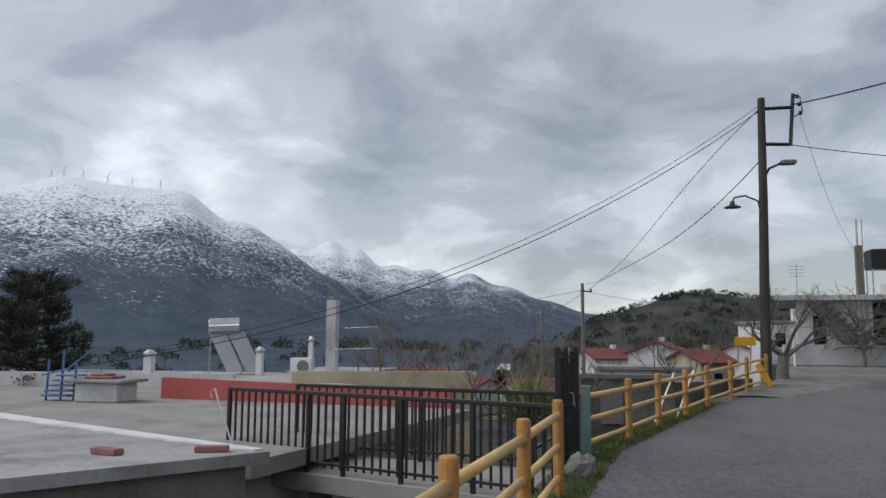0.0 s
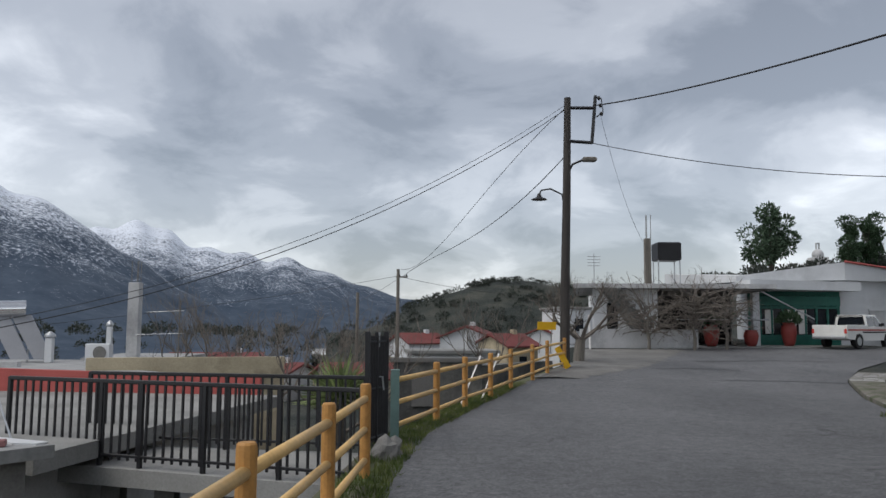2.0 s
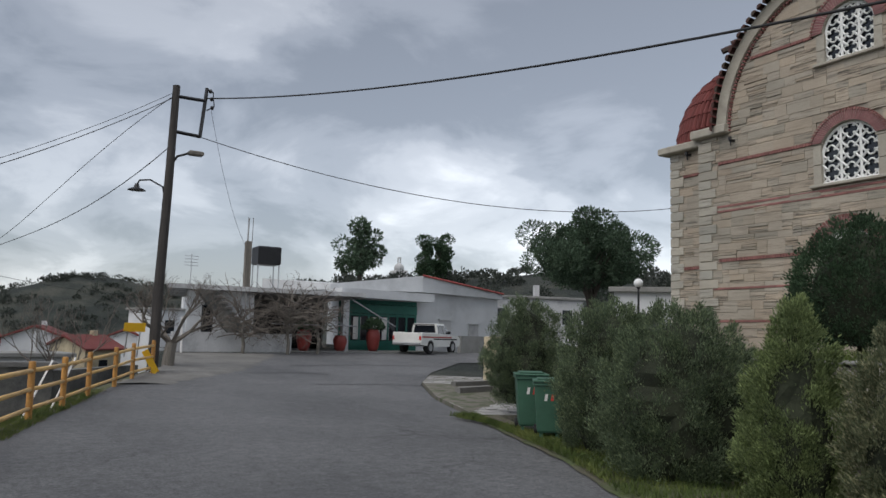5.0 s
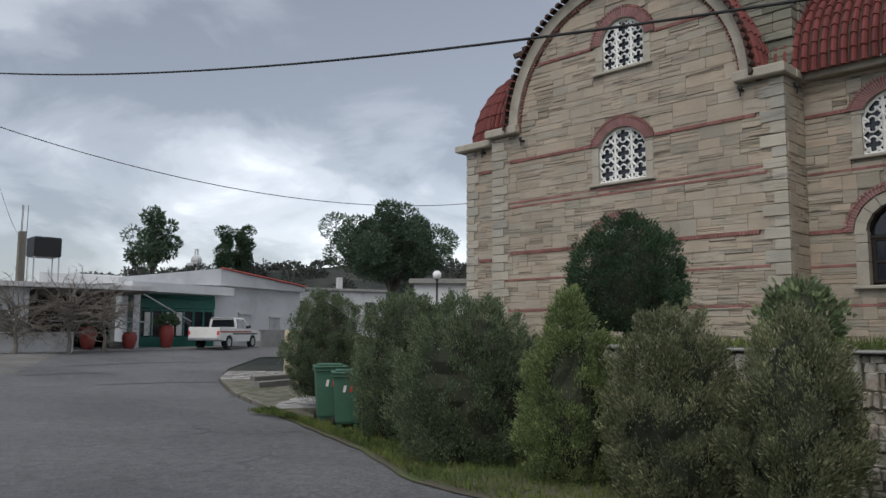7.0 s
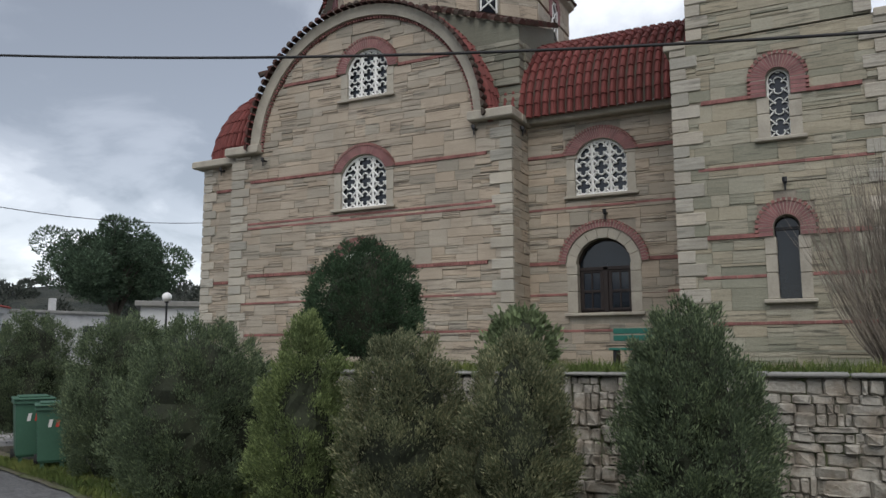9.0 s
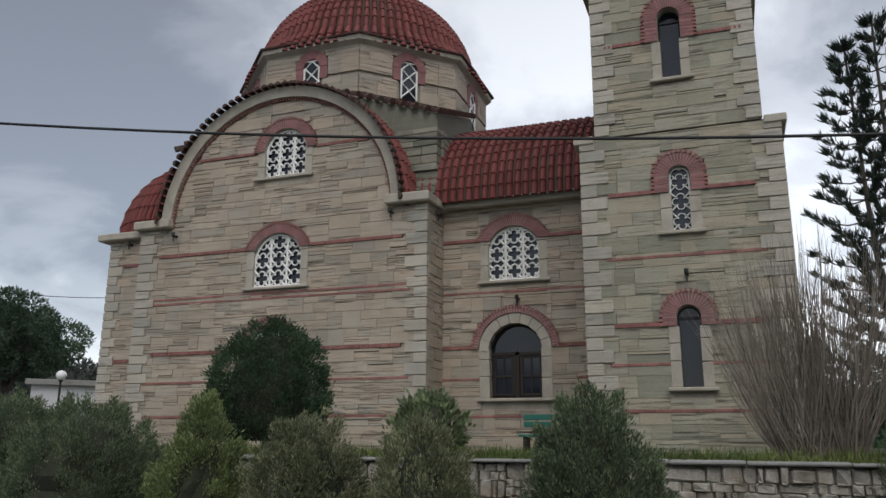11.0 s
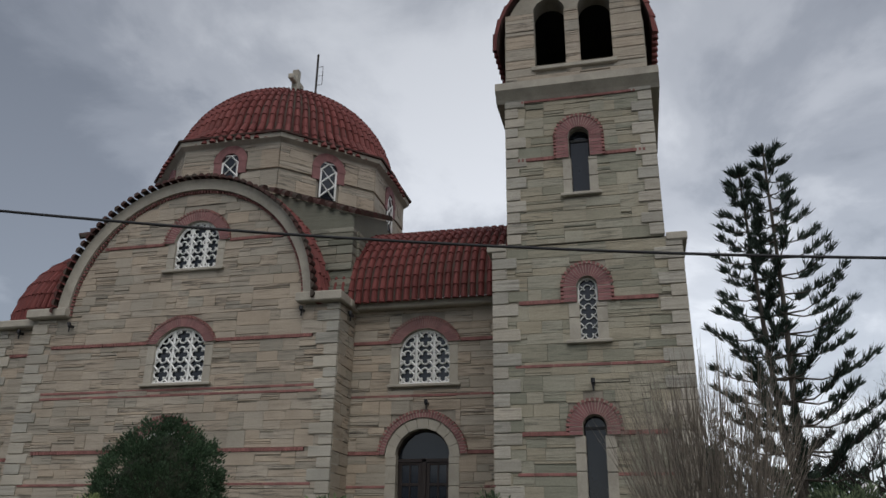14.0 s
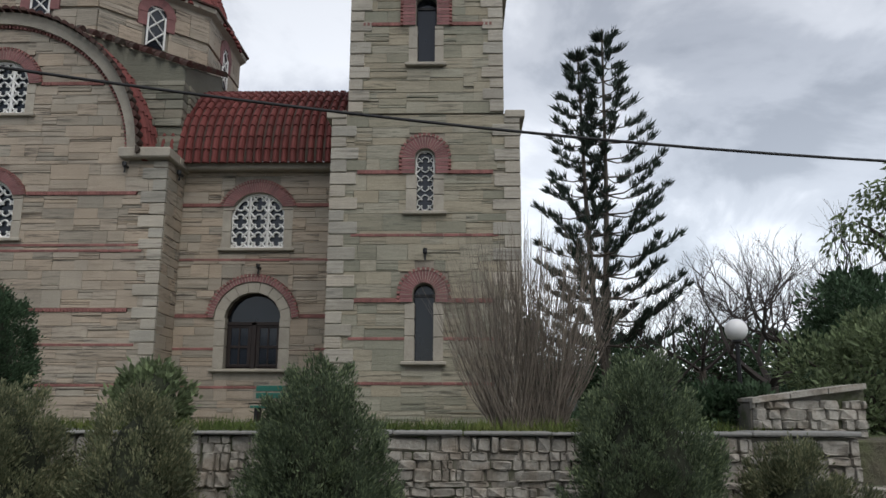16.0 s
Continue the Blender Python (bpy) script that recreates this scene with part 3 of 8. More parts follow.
def mountain_height(az, r, peaks=NEAR_RANGE, top=2400.0, foot=900.0):
    """Height of a range by azimuth in degrees and distance: a crest of rounded summits and gullied flanks."""
    crest = sum(h * math.exp(-((az - c) / w) ** 2) for c, w, h in peaks)
    shape = smoothstep(0.0, 1.0, (r - foot) / (top - foot)) ** 0.8 if r < top else 1.0 - 0.5 * smoothstep(top, top * 1.35, r)
    p = (r * math.sin(radians(az)) / 300, r * math.cos(radians(az)) / 300, 1.7 + top / 1000)
    rough = noise.fractal(p, 0.9, 2.1, 7)
    gully = abs(noise.noise((p[0] * 1.1, p[1] * 1.1, 5.0))) + 0.5 * abs(noise.noise((p[0] * 2.7, p[1] * 2.7, 8.0))) + 0.25 * abs(noise.noise((p[0] * 6, p[1] * 6, 3.0)))
    keep = 1 - 0.92 * smoothstep(0.75, 1, shape)
    return -42 + (crest + 42) * shape * (1 + 0.006 * rough) - 55 * gully * shape * keep + (2 + 6 * keep) * rough * shape


def mountain_range(name, label, az0, az1, r0, r1, **how):
    mb = Mesh()
    n_az, n_r = 460, 70
    for i in range(n_az + 1):
        az = az0 + (az1 - az0) * i / n_az
        for j in range(n_r + 1):
            r = r0 + (r1 - r0) * j / n_r
            mb.v.append((r * math.sin(radians(az)), r * math.cos(radians(az)), mountain_height(az, r, **how)))
    mb.f = [(i * (n_r + 1) + j, i * (n_r + 1) + j + 1, (i + 1) * (n_r + 1) + j + 1, (i + 1) * (n_r + 1) + j) for i in range(n_az) for j in range(n_r)]
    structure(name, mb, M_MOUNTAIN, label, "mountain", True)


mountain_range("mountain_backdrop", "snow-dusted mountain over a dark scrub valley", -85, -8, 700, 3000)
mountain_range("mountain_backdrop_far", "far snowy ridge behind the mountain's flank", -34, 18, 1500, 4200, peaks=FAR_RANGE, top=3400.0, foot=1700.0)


# the near hill: a broad scrubby plateau with a steep end
CREST = [(-1.2, 1.6, 3.5), (0.6, 2.0, 5.5), (3.4, 2.6, 9.0), (7.0, 3.2, 11.0), (11.5, 3.6, 7.5), (17, 4.5, 9.5), (25, 6, 10.5), (35, 7, 9.5), (47, 8, 9.0)]


def hill_z(az, r):
    """Height of the near hill by azimuth and distance; its crest is 230 m off."""
    crest = sum(h * math.exp(-((az - c) / w) ** 2) for c, w, h in CREST)
    shape = smoothstep(110, 230, r) ** 1.3 if r < 230 else 1 - smoothstep(230, 330, r)
    x, y = r * math.sin(radians(az)), r * math.cos(radians(az))
    return -12 + (crest + 12) * shape + 1.6 * shape * noise.fractal((x / 26, y / 26, 4.0), 0.9, 2.1, 5)


mb = Mesh()
n_az, n_r = 240, 34
for i in range(n_az + 1):
    az = -7 + 67 * i / n_az
    for j in range(n_r + 1):
        r = 112 + 210 * j / n_r
        mb.v.append((r * math.sin(radians(az)), r * math.cos(radians(az)), hill_z(az, r)))
mb.f = [(i * (n_r + 1) + j, i * (n_r + 1) + j + 1, (i + 1) * (n_r + 1) + j + 1, (i + 1) * (n_r + 1) + j) for i in range(n_az) for j in range(n_r)]
structure("hill", mb, M_SCRUB, "scrub-covered hill behind the village", "hill", True)

# churchyard terrace behind the rubble wall
WALL_X, WALL_TOP = 8.2, 1.44
mb = Mesh()
mb.prism([(WALL_X + 0.35, -3.6), (WALL_X + 0.35, 8.4), (14.9, 21.9), (60, 30), (60, -3.6)], "z", -0.3, 1.36)
mb.block((WALL_X + 0.35, -30, -0.3), (60, -3.6, 1.36), 0.02)
structure("terrace_ground", mb, M_EARTH, "raised earth churchyard terrace behind a rubble wall", "ground")
mb = Mesh()
mb.box((WALL_X + 0.03, -3.58, -0.3), (WALL_X + 0.36, 8.2, WALL_TOP - 0.05))
mb.prism([(WALL_X + 0.03, 8.2), (14.6, 21.9), (14.9, 21.8), (WALL_X + 0.36, 8.2)], "z", -0.3, WALL_TOP - 0.05)
wall_terrace = structure("wall_terrace", mb, M_GROUT, "rubble stone retaining wall with a flat coping", "wall")

# rough stony shoulder where the asphalt ends before the white house
mb = Mesh()
for k in range(45):
    y = 22.5 + 11.0 * k / 44
    a = lerp_line(ROAD_L, y) - 0.1
    b = max(a + 0.3, 5.47 + (y - 21.87) * 0.5 - 1.2 * (1 - smoothstep(22.5, 27, y)) + 0.16 * math.sin(k * 1.7) + 0.1 * math.sin(k * 3.9))
    for f in (0.0, 0.5, 0.9, 1.0):
        x = a + (b - a) * f
        mb.v.append((x, y, road_z(x, y) + (0.035 + 0.02 * math.sin(k * 2.3 + 5 * f) if f < 0.95 else 0.004)))
mb.f = [(4 * k + j, 4 * k + j + 1, 4 * k + 5 + j, 4 * k + 4 + j) for k in range(44) for j in range(3)]
structure("road_edge", mb, M_CONCRETE_D, "rough broken concrete shoulder beside the asphalt", "ground", True)

# tar seams across the asphalt
for pts in ([(8.6, 22.3), (10.5, 22.2), (12.9, 21.4)], [(7.6, 25.5), (9.4, 25.7), (10.2, 25.1)], [(9.8, 28.0), (13.0, 28.6), (16.5, 28.2)]):
    mb = Mesh()
    n = 24
    for k in range(n + 1):
        q = k / n * (len(pts) - 1)
        i = min(int(q), len(pts) - 2)
        x = pts[i][0] + (pts[i + 1][0] - pts[i][0]) * (q - i) + 0.05 * math.sin(k * 1.7)
        y = pts[i][1] + (pts[i + 1][1] - pts[i][1]) * (q - i) + 0.05 * math.sin(k * 2.9)
        wd = 0.05 + 0.04 * math.sin(k * 1.3) ** 2
        mb.v += [(x, y - wd, road_z(x, y - wd) + 0.006), (x, y + wd, road_z(x, y + wd) + 0.006)]
        if k:
            mb.f.append((2 * k - 2, 2 * k - 1, 2 * k + 1, 2 * k))
    structure("tar_seam", mb, M_TAR, "dark tar seam across the asphalt", "road")

# ---- church ----
FX, NX, TX = 16.0, 17.0, 14.6                  # front planes: arched arm, nave, bell tower
church = thing("church", "pale stone village church with tiled dome and bell tower", "church", at=(20, 8, 1.36))


def under(ob, parent):
    """Hangs an object built in world metres under a part of the church."""
    ob.parent = parent
    if parent.data is None:
        ob.matrix_parent_inverse = Matrix.Translation((-20, -8, -1.36))
    return ob


def cpart(name, mb, mat, parent=None, label="", smooth=False, kind=""):
    ob = part(name, mb, mat, None, label, smooth, kind)
    return under(ob, parent or church)


class Opening:
    """An arched opening in a wall that faces -x: centre y, sill, spring and half width; ring: depth of the brick arch."""

    def __init__(self, y, sill, top, half, ring, jamb=0.16, foot=None):
        self.y, self.sill, self.half, self.ring, self.jamb = y, sill, half, ring, jamb
        self.spring, self.top = top - half, top
        self.foot = self.spring if foot is None else foot       # height at which the brick arch begins

    def reach(self, z):
        """Half width taken out of the stonework at height z."""
        if z < self.sill - 0.02:
            return 0.0
        if z < self.foot:
            rise = max(0.0, z - self.spring)
            return math.sqrt(max(0.0, self.half ** 2 - rise * rise)) * 0.5 + self.half * 0.5 + self.jamb - 0.02
        if z < self.spring:
            return self.half + self.ring - 0.03
        o = self.half + self.ring - 0.03
        return math.sqrt(o * o - (z - self.spring) ** 2) if z - self.spring < o else 0.0


rng = random.Random(7)


def ashlar(y0, y1, z0, z1, openings, limit=None, bands=(), course=(0.17, 0.30)):
    """Rectangles (y0, y1, z0, z1, riven) of random masonry built in panels of one to three courses, clear of the openings."""
    out, z = [], z0
    cuts = sorted(b for b in bands if z0 < b < z1)

    def free(lo, hi, a, b):
        """Stretches of lo..hi that no opening takes between heights a and b."""
        spans = [(lo, hi)]
        for o in openings:
            r = max(o.reach((a + b) / 2), o.reach(a + 0.01), o.reach(b - 0.01))
            if r > 0:
                spans = [q for c, d in spans for q in (((c, d),) if (o.y + r <= c or o.y - r >= d) else ((c, o.y - r), (o.y + r, d)))]
        return [(c, d) for c, d in spans if d - c > 0.02]

    while z < z1 - 0.02:
        tall = rng.uniform(course[0] * 2.1, course[1] * 2.1)
        for b in cuts:
            if z < b - 0.04 and z + tall > b - 0.04:
                tall = b - 0.04 - z
            elif b - 0.045 <= z < b + 0.04:
                z = b + 0.04
        tall = min(tall, z1 - z)
        if tall < 0.03:
            z += 0.03
            continue
        p = y0
        while p < y1 - 0.01:
            wide = rng.uniform(0.7, 2.3)
            if y1 - p - wide < 0.5:
                wide = y1 - p
            k = max(1, min(3, int(round(tall / rng.uniform(*course)))))
            marks = [0.0] + sorted(min(0.86, max(0.14, (i + 1) / k + rng.uniform(-0.1, 0.1))) for i in range(k - 1)) + [1.0]
            for m0, m1 in zip(marks, marks[1:]):
                a, b = z + tall * m0, z + tall * m1
                lo, hi = (y0, y1) if limit is None else limit(a + (b - a) * 0.7)
                lo, hi = max(lo, p), min(hi, p + wide)
                for c, d in free(lo, hi, a, b) if hi > lo else ():
                    y = c
                    while y < d - 0.01:
                        wd = rng.uniform(0.26, 0.8)
                        if d - y - wd < 0.2:
                            wd = d - y
                        if b - a > 0.13 and rng.random() < 0.34:
                            q = sorted(rng.uniform(0.12, 0.88) for i in range(rng.choice((1, 2, 2, 3))))
                            q = [0.0] + q + [1.0]
                            out += [(y, y + wd, a + (b - a) * e, a + (b - a) * f, True) for e, f in zip(q, q[1:]) if (b - a) * (f - e) > 0.018]
                        else:
                            out.append((y, y + wd, a, b, False))
                        y += wd
            p += wide
        z += tall
    return out


def lay(rects, x, parent, name="stone", keep=0, mat=M_STONE_I, mat_piece=M_STONE_O, depth=0.05, jut=0.012):
    """Lays the masonry on a wall whose core face is at x + 0.03; the first `keep` stones are pieces of their own."""
    mb = Mesh()
    unit = Mesh().block((-0.5, -0.5, -0.5), (0.5, 0.5, 0.5), 0.04)
    me = unit.data(name, mat_piece) if keep else None
    for k, (a, b, c, d, riven) in enumerate(rects):
        j = 0.003
        p = x + (rng.uniform(-jut * 1.2, jut * 0.9) if riven else rng.uniform(-jut * 0.4, jut * 0.3))
        if b - a < 0.03 or d - c < 0.02:
            continue
        if k < keep:
            ob = new(name, me)
            ob.location = (p + depth / 2, (a + b) / 2, (c + d) / 2)
            ob.scale = (depth, b - a - 2 * j, d - c - 2 * j)
            ob.parent = parent
        else:
            mb.block((p, a + j, c + j), (p + depth, b - j, d - j), 0.009 if riven else 0.005)
    if mb.f:
        ob = part("stonework", mb, mat, None, kind="stuff")
        under(ob, parent)


def shell(outline, x, depth, openings, name, parent=None, mat=M_MORTAR, label=""):
    """A wall of an outline (y, z) with arched holes through it, facing -x."""
    bm = bmesh.new()
    edges = []

    def loop(pts):
        vs = [bm.verts.new((x, y, z)) for y, z in pts]
        for k in range(len(vs)):
            edges.append(bm.edges.new((vs[k], vs[(k + 1) % len(vs)])))

    loop(outline)
    for o in openings:
        pts = [(o.y - o.half, o.sill), (o.y + o.half, o.sill)]
        pts += [(o.y + o.half * math.cos(a), o.spring + o.half * math.sin(a)) for a in [math.pi * k / 14 for k in range(15)]]
        loop(pts)
    bmesh.ops.triangle_fill(bm, edges=edges, use_beauty=True)
    geom = bmesh.ops.extrude_face_region(bm, geom=bm.faces[:])
    bmesh.ops.translate(bm, vec=(depth, 0, 0), verts=[g for g in geom["geom"] if isinstance(g, bmesh.types.BMVert)])
    bmesh.ops.recalc_face_normals(bm, faces=bm.faces)
    me = bpy.data.meshes.new(name)
    bm.to_mesh(me)
    bm.free()
    me.materials.append(mat)
    ob = tagged(new(name, me), label)
    return under(ob, parent or church)


def arch_ring(o, x, parent, brick=True, proud=0.05, r0=None, r1=None):
    """Radial bricks round an arch down to its foot, in a pale bed, with a thin dentilled rim."""
    r0 = o.half + 0.01 if r0 is None else r0
    r1 = o.half + o.ring if r1 is None else r1
    lift = max(0.0, o.foot - o.spring)

    def start(r):
        return math.asin(min(1.0, lift / r))

    def quad(ra, rb, t0, t1):
        q = []
        for r, t in ((ra, t0), (rb, t0), (rb, t1), (ra, t1)):
            s = start(r)
            a = s + (math.pi - 2 * s) * t
            q.append((o.y + r * math.cos(a), o.spring + r * math.sin(a)))
        return q

    bricks, bed, rim = Mesh(), Mesh(), Mesh()
    n = max(9, int(math.pi * r1 / 0.075))
    for k in range(n):
        bricks.prism(quad(r0, r1 - 0.05, (k + 0.1) / n, (k + 0.9) / n), "x", x - proud, x + 0.05)
    for k in range(20):
        bed.prism(quad(r0, r1 - 0.02, k / 20, (k + 1) / 20), "x", x - proud + 0.008, x + 0.045)
    n = int(math.pi * r1 / 0.09)
    for k in range(n):
        rim.prism(quad(r1 - 0.055, r1, k / n, (k + 0.6) / n), "x", x - proud - 0.02, x + 0.04)
    drop = max(0.0, o.spring - o.foot)
    if drop > 0.02:
        for s in (-1, 1):
            a, b = sorted((o.y + s * r0, o.y + s * (r1 - 0.05)))
            c, d = sorted((o.y + s * (r1 - 0.055), o.y + s * r1))
            z = o.foot
            while z < o.spring - 0.02:
                e = min(z + 0.075, o.spring)
                bricks.box((x - proud, a, z + 0.006), (x + 0.05, b, e - 0.006))
                rim.box((x - proud - 0.02, c, z), (x + 0.04, d, z + (e - z) * 0.6))
                z = e
            bed.box((x - proud + 0.008, a, o.foot), (x + 0.045, b, o.spring))
    cpart("brick_arch", bricks, M_BRICK, parent, "dusty red brick arch" if brick else "", kind="stuff")
    cpart("arch_bed", bed, M_TRIM, parent, kind="stuff")
    cpart("dentil_rim", rim, M_BAND, parent, kind="stuff")


def jambs(o, x, parent, proud=0.02):
    for s in (-1, 1):
        mb = Mesh()
        z = o.sill
        while z < o.foot - 0.01:
            h = min(rng.uniform(0.28, 0.5), o.foot - z)
            rise = max(0.0, z + h / 2 - o.spring)
            a, b = sorted((o.y + s * (math.sqrt(max(0.01, o.half ** 2 - rise * rise)) - 0.03), o.y + s * (o.half + o.jamb)))
            mb.block((x - proud, a, z + 0.004), (x + 0.25, b, z + h - 0.004), 0.012)
            z += h
        cpart("jamb", mb, M_TRIM, parent)
    mb = Mesh().block((x - 0.09, o.y - o.half - o.jamb - 0.06, o.sill - 0.07), (x + 0.22, o.y + o.half + o.jamb + 0.06, o.sill), 0.015)
    cpart("sill", mb, M_TRIM, parent)


def lattice(o, x, parent, mat=M_MARBLE, columns=3):
    """A pierced marble screen of crosses and lozenges in front of dark glass."""
    win = thing("window", "", "")
    win.parent = parent
    w = o.half * 2
    mb = Mesh().box((x + 0.12, o.y - o.half, o.sill), (x + 0.14, o.y + o.half, o.top))
    cpart("glass", mb, M_DARKGLASS, win)
    bm = Mesh()
    cell = w / columns
    t = 0.021 if columns > 1 else 0.010

    def inside(y, z):
        if z > o.spring:
            return (y - o.y) ** 2 + (z - o.spring) ** 2 < (o.half - 0.02) ** 2
        return abs(y - o.y) < o.half

    def strip(pts, r):
        run = []
        for p in pts:
            if inside(*p):
                run.append((x + 0.07, p[0], p[1]))
            else:
                if len(run) > 1:
                    bm.tube(run, r, 4)
                run = []
        if len(run) > 1:
            bm.tube(run, r, 4)

    rows_n = int((o.top - o.sill) / cell) + 1
    for c in range(columns):
        yc = o.y - o.half + (c + 0.5) * cell
        for r in range(rows_n):
            zc = o.sill + (r + 0.5) * cell
            # quatrefoil: four lobes
            lobe = cell * 0.30
            for q in range(4):
                a0 = math.pi / 2 * q
                cy, cz = yc + math.cos(a0) * lobe * 0.72, zc + math.sin(a0) * lobe * 0.72
                strip([(cy + lobe * 0.62 * math.cos(a0 + b), cz + lobe * 0.62 * math.sin(a0 + b)) for b in [-2.1 + 4.2 * k / 8 for k in range(9)]], t)
            # corner fillers
            for sy in (-1, 1):
                for sz in (-1, 1):
                    strip([(yc + sy * cell * f, zc + sz * cell * f) for f in (0.24, 0.34, 0.42, 0.5)], t * 1.35)
    for c in range(columns + 1):
        yb = o.y - o.half + c * cell
        strip([(min(max(yb, o.y - o.half + 0.01), o.y + o.half - 0.01), o.sill + (o.top - o.sill) * k / 40) for k in range(41)], t * (1.6 if 0 < c < columns else 1.2))
    rim = [(o.y - o.half + 0.02, o.sill + 0.02)]
    rim += [(o.y - (o.half - 0.02) * math.cos(math.pi * k / 16), o.spring + (o.half - 0.02) * math.sin(math.pi * k / 16)) for k in range(17)]
    rim += [(o.y + o.half - 0.02, o.sill + 0.02), (o.y - o.half + 0.02, o.sill + 0.02)]
    bm.tube([(x + 0.07, a, b) for a, b in rim], t * 1.7, 4)
    cpart("lattice", bm, mat, win, "white marble pierced screen")
    return win


def glazed(o, x, parent):
    """A tall dark pane in an iron frame."""
    win = thing("window", "", "")
    win.parent = parent
    pts = [(o.y - o.half, o.sill), (o.y + o.half, o.sill)] + [(o.y + o.half * math.cos(math.pi * k / 12), o.spring + o.half * math.sin(math.pi * k / 12)) for k in range(13)]
    cpart("pane", Mesh().prism(pts, "x", x + 0.20, x + 0.23), M_DARKGLASS, win)
    fr = Mesh().tube([(x + 0.18, a, b) for a, b in pts + pts[:1]], 0.025, 4)
    fr.box((x + 0.17, o.y - o.half, o.spring - 0.03), (x + 0.2, o.y + o.half, o.spring + 0.02))
    cpart("window_frame", fr, M_BLACK, win)
    return win


def band(segments, z, x, parent, h=0.075, proud=0.035):
    """A red string course of small dentils, in stretches (y0, y1)."""
    for a, b in segments:
        mb = Mesh().box((x - proud * 0.4, a, z - h / 2), (x + 0.05, b, z + h / 2))
        n = int((b - a) / 0.075)
        for k in range(n):
            y = a + (b - a) * k / n
            mb.box((x - proud, y, z - h / 2), (x + 0.04, y + 0.045, z + h / 2 - 0.012))
        cpart("brick_band", mb, M_BAND, parent, kind="stuff")


def line_band(segments, z, x, parent):
    for a, b in segments:
        mb, y = Mesh(), a
        while y < b:
            e = min(b, y + rng.uniform(0.22, 0.3))
            mb.block((x - 0.012, y + 0.003, z - 0.028), (x + 0.05, e - 0.003, z + 0.028), 0.006)
            y = e
        cpart("brick_course", mb, M_BAND, parent, kind="stuff")


def clear(y0, y1, z, openings, extra=0.0):
    spans = [(y0, y1)]
    for o in openings:
        r = o.reach(z)
        if r <= 0:
            continue
        r += extra
        spans = [q for a, b in spans for q in (((a, b),) if (o.y + r <= a or o.y - r >= b) else ((a, o.y - r), (o.y + r, b)))]
    return [(a, b) for a, b in spans if b - a > 0.05]


def quoins(x, y, side, z0, z1, parent, wid=(0.30, 0.52), ret=0.35):
    """Alternating long and short pale corner stones at the corner y; side +1: they reach towards +y."""
    z, k = z0, 0
    me = Mesh().block((-0.5, -0.5, -0.5), (0.5, 0.5, 0.5), 0.05).data("quoin", M_QUOIN)
    while z < z1 - 0.05:
        h = min(rng.uniform(0.21, 0.27), z1 - z)
        wd = wid[k % 2] * rng.uniform(0.93, 1.05)
        rd = ret * (1.25 if k % 2 == 0 else 0.8)
        ob = new("quoin", me)
        ob.scale = (rd, wd, h - 0.014)
        ob.location = (x - 0.03 + rd / 2, y + side * (wd / 2 - 0.02), z + h / 2)
        ob.parent = parent
        z, k = z + h, k + 1


def tile_strip(mb, rows, width, r=0.085):
    """Barrel tiles up a slope: rows is a list of (point, normal, across) from the eave upwards; each pair makes one tile."""
    for (p0, n0, s0), (p1, n1, s1) in zip(rows, rows[1:]):
        k = len(mb.v)
        d = (p1 - p0) * 0.12
        for p, n, s, lift, g in ((p0 - d, n0, s0, 0.008, 0.86), (p1, n1, s1, -0.004, 0.76)):
            for j in range(6):
                a = math.pi * j / 5
                mb.v.append(tuple(p + s * (math.cos(a) * r * g * width) + n * (math.sin(a) * r * g * 1.75 + lift)))
        for j in range(5):
            mb.f.append((k + j, k + j + 1, k + 6 + j + 1, k + 6 + j))
        mb.f.append(tuple(k + j for j in reversed(range(6))))


def barrel_roof(name, axis, c_across, c_z, rad_w, rad_h, d0, d1, a0, a1, step=0.22, tile=0.36, mat=M_TILE, parent=None, label=""):
    """A tiled vault along axis; a0, a1 in degrees from the low side."""
    mb, bed = Mesh(), Mesh()
    n = max(2, int(radians(abs(a1 - a0)) * (rad_w + rad_h) / 2 / tile))
    angs = [radians(a0 + (a1 - a0) * k / n) for k in range(n + 1)]

    def at(d, a):
        u, z = c_across - rad_w * math.cos(a), c_z + rad_h * math.sin(a)
        nu, nz = -math.cos(a) / rad_w, math.sin(a) / rad_h
        q = math.hypot(nu, nz)
        if axis == "y":
            return Vector((u, d, z)), Vector((nu / q, 0, nz / q)), Vector((0, 1, 0))
        return Vector((d, u, z)), Vector((0, nu / q, nz / q)), Vector((1, 0, 0))

    m = max(1, int(round(abs(d1 - d0) / step)))
    for k in range(m):
        d = d0 + (d1 - d0) * (k + 0.5) / m
        tile_strip(mb, [at(d, a) for a in angs], 1.0)
    for k, a in enumerate(angs):
        bed.v += [tuple(at(d0, a)[0]), tuple(at(d1, a)[0])]
        if k:
            bed.f.append((2 * k - 2, 2 * k - 1, 2 * k + 1, 2 * k))
    # bed coloured dark for the shade in the valleys between tile columns
    bed_ob = cpart(name, bed, M_TILE_OLD, parent, label)
    t = cpart("tiles", mb, mat, bed_ob, kind="stuff")
    return bed_ob


# --- the arched arm ---
W0 = Opening(10.33, 7.93, 9.17, 0.60, 0.30, 0.16, 8.62)
W1 = Opening(10.40, 5.17, 6.48, 0.68, 0.28, 0.16, 6.10)
W3 = Opening(10.50, 2.54, 4.14, 0.68, 0.30, 0.16, 3.62)
ARC_Y, ARC_Z, ARC_R = 10.48, 6.92, 3.10
FY0, FY1 = 6.55, 14.5
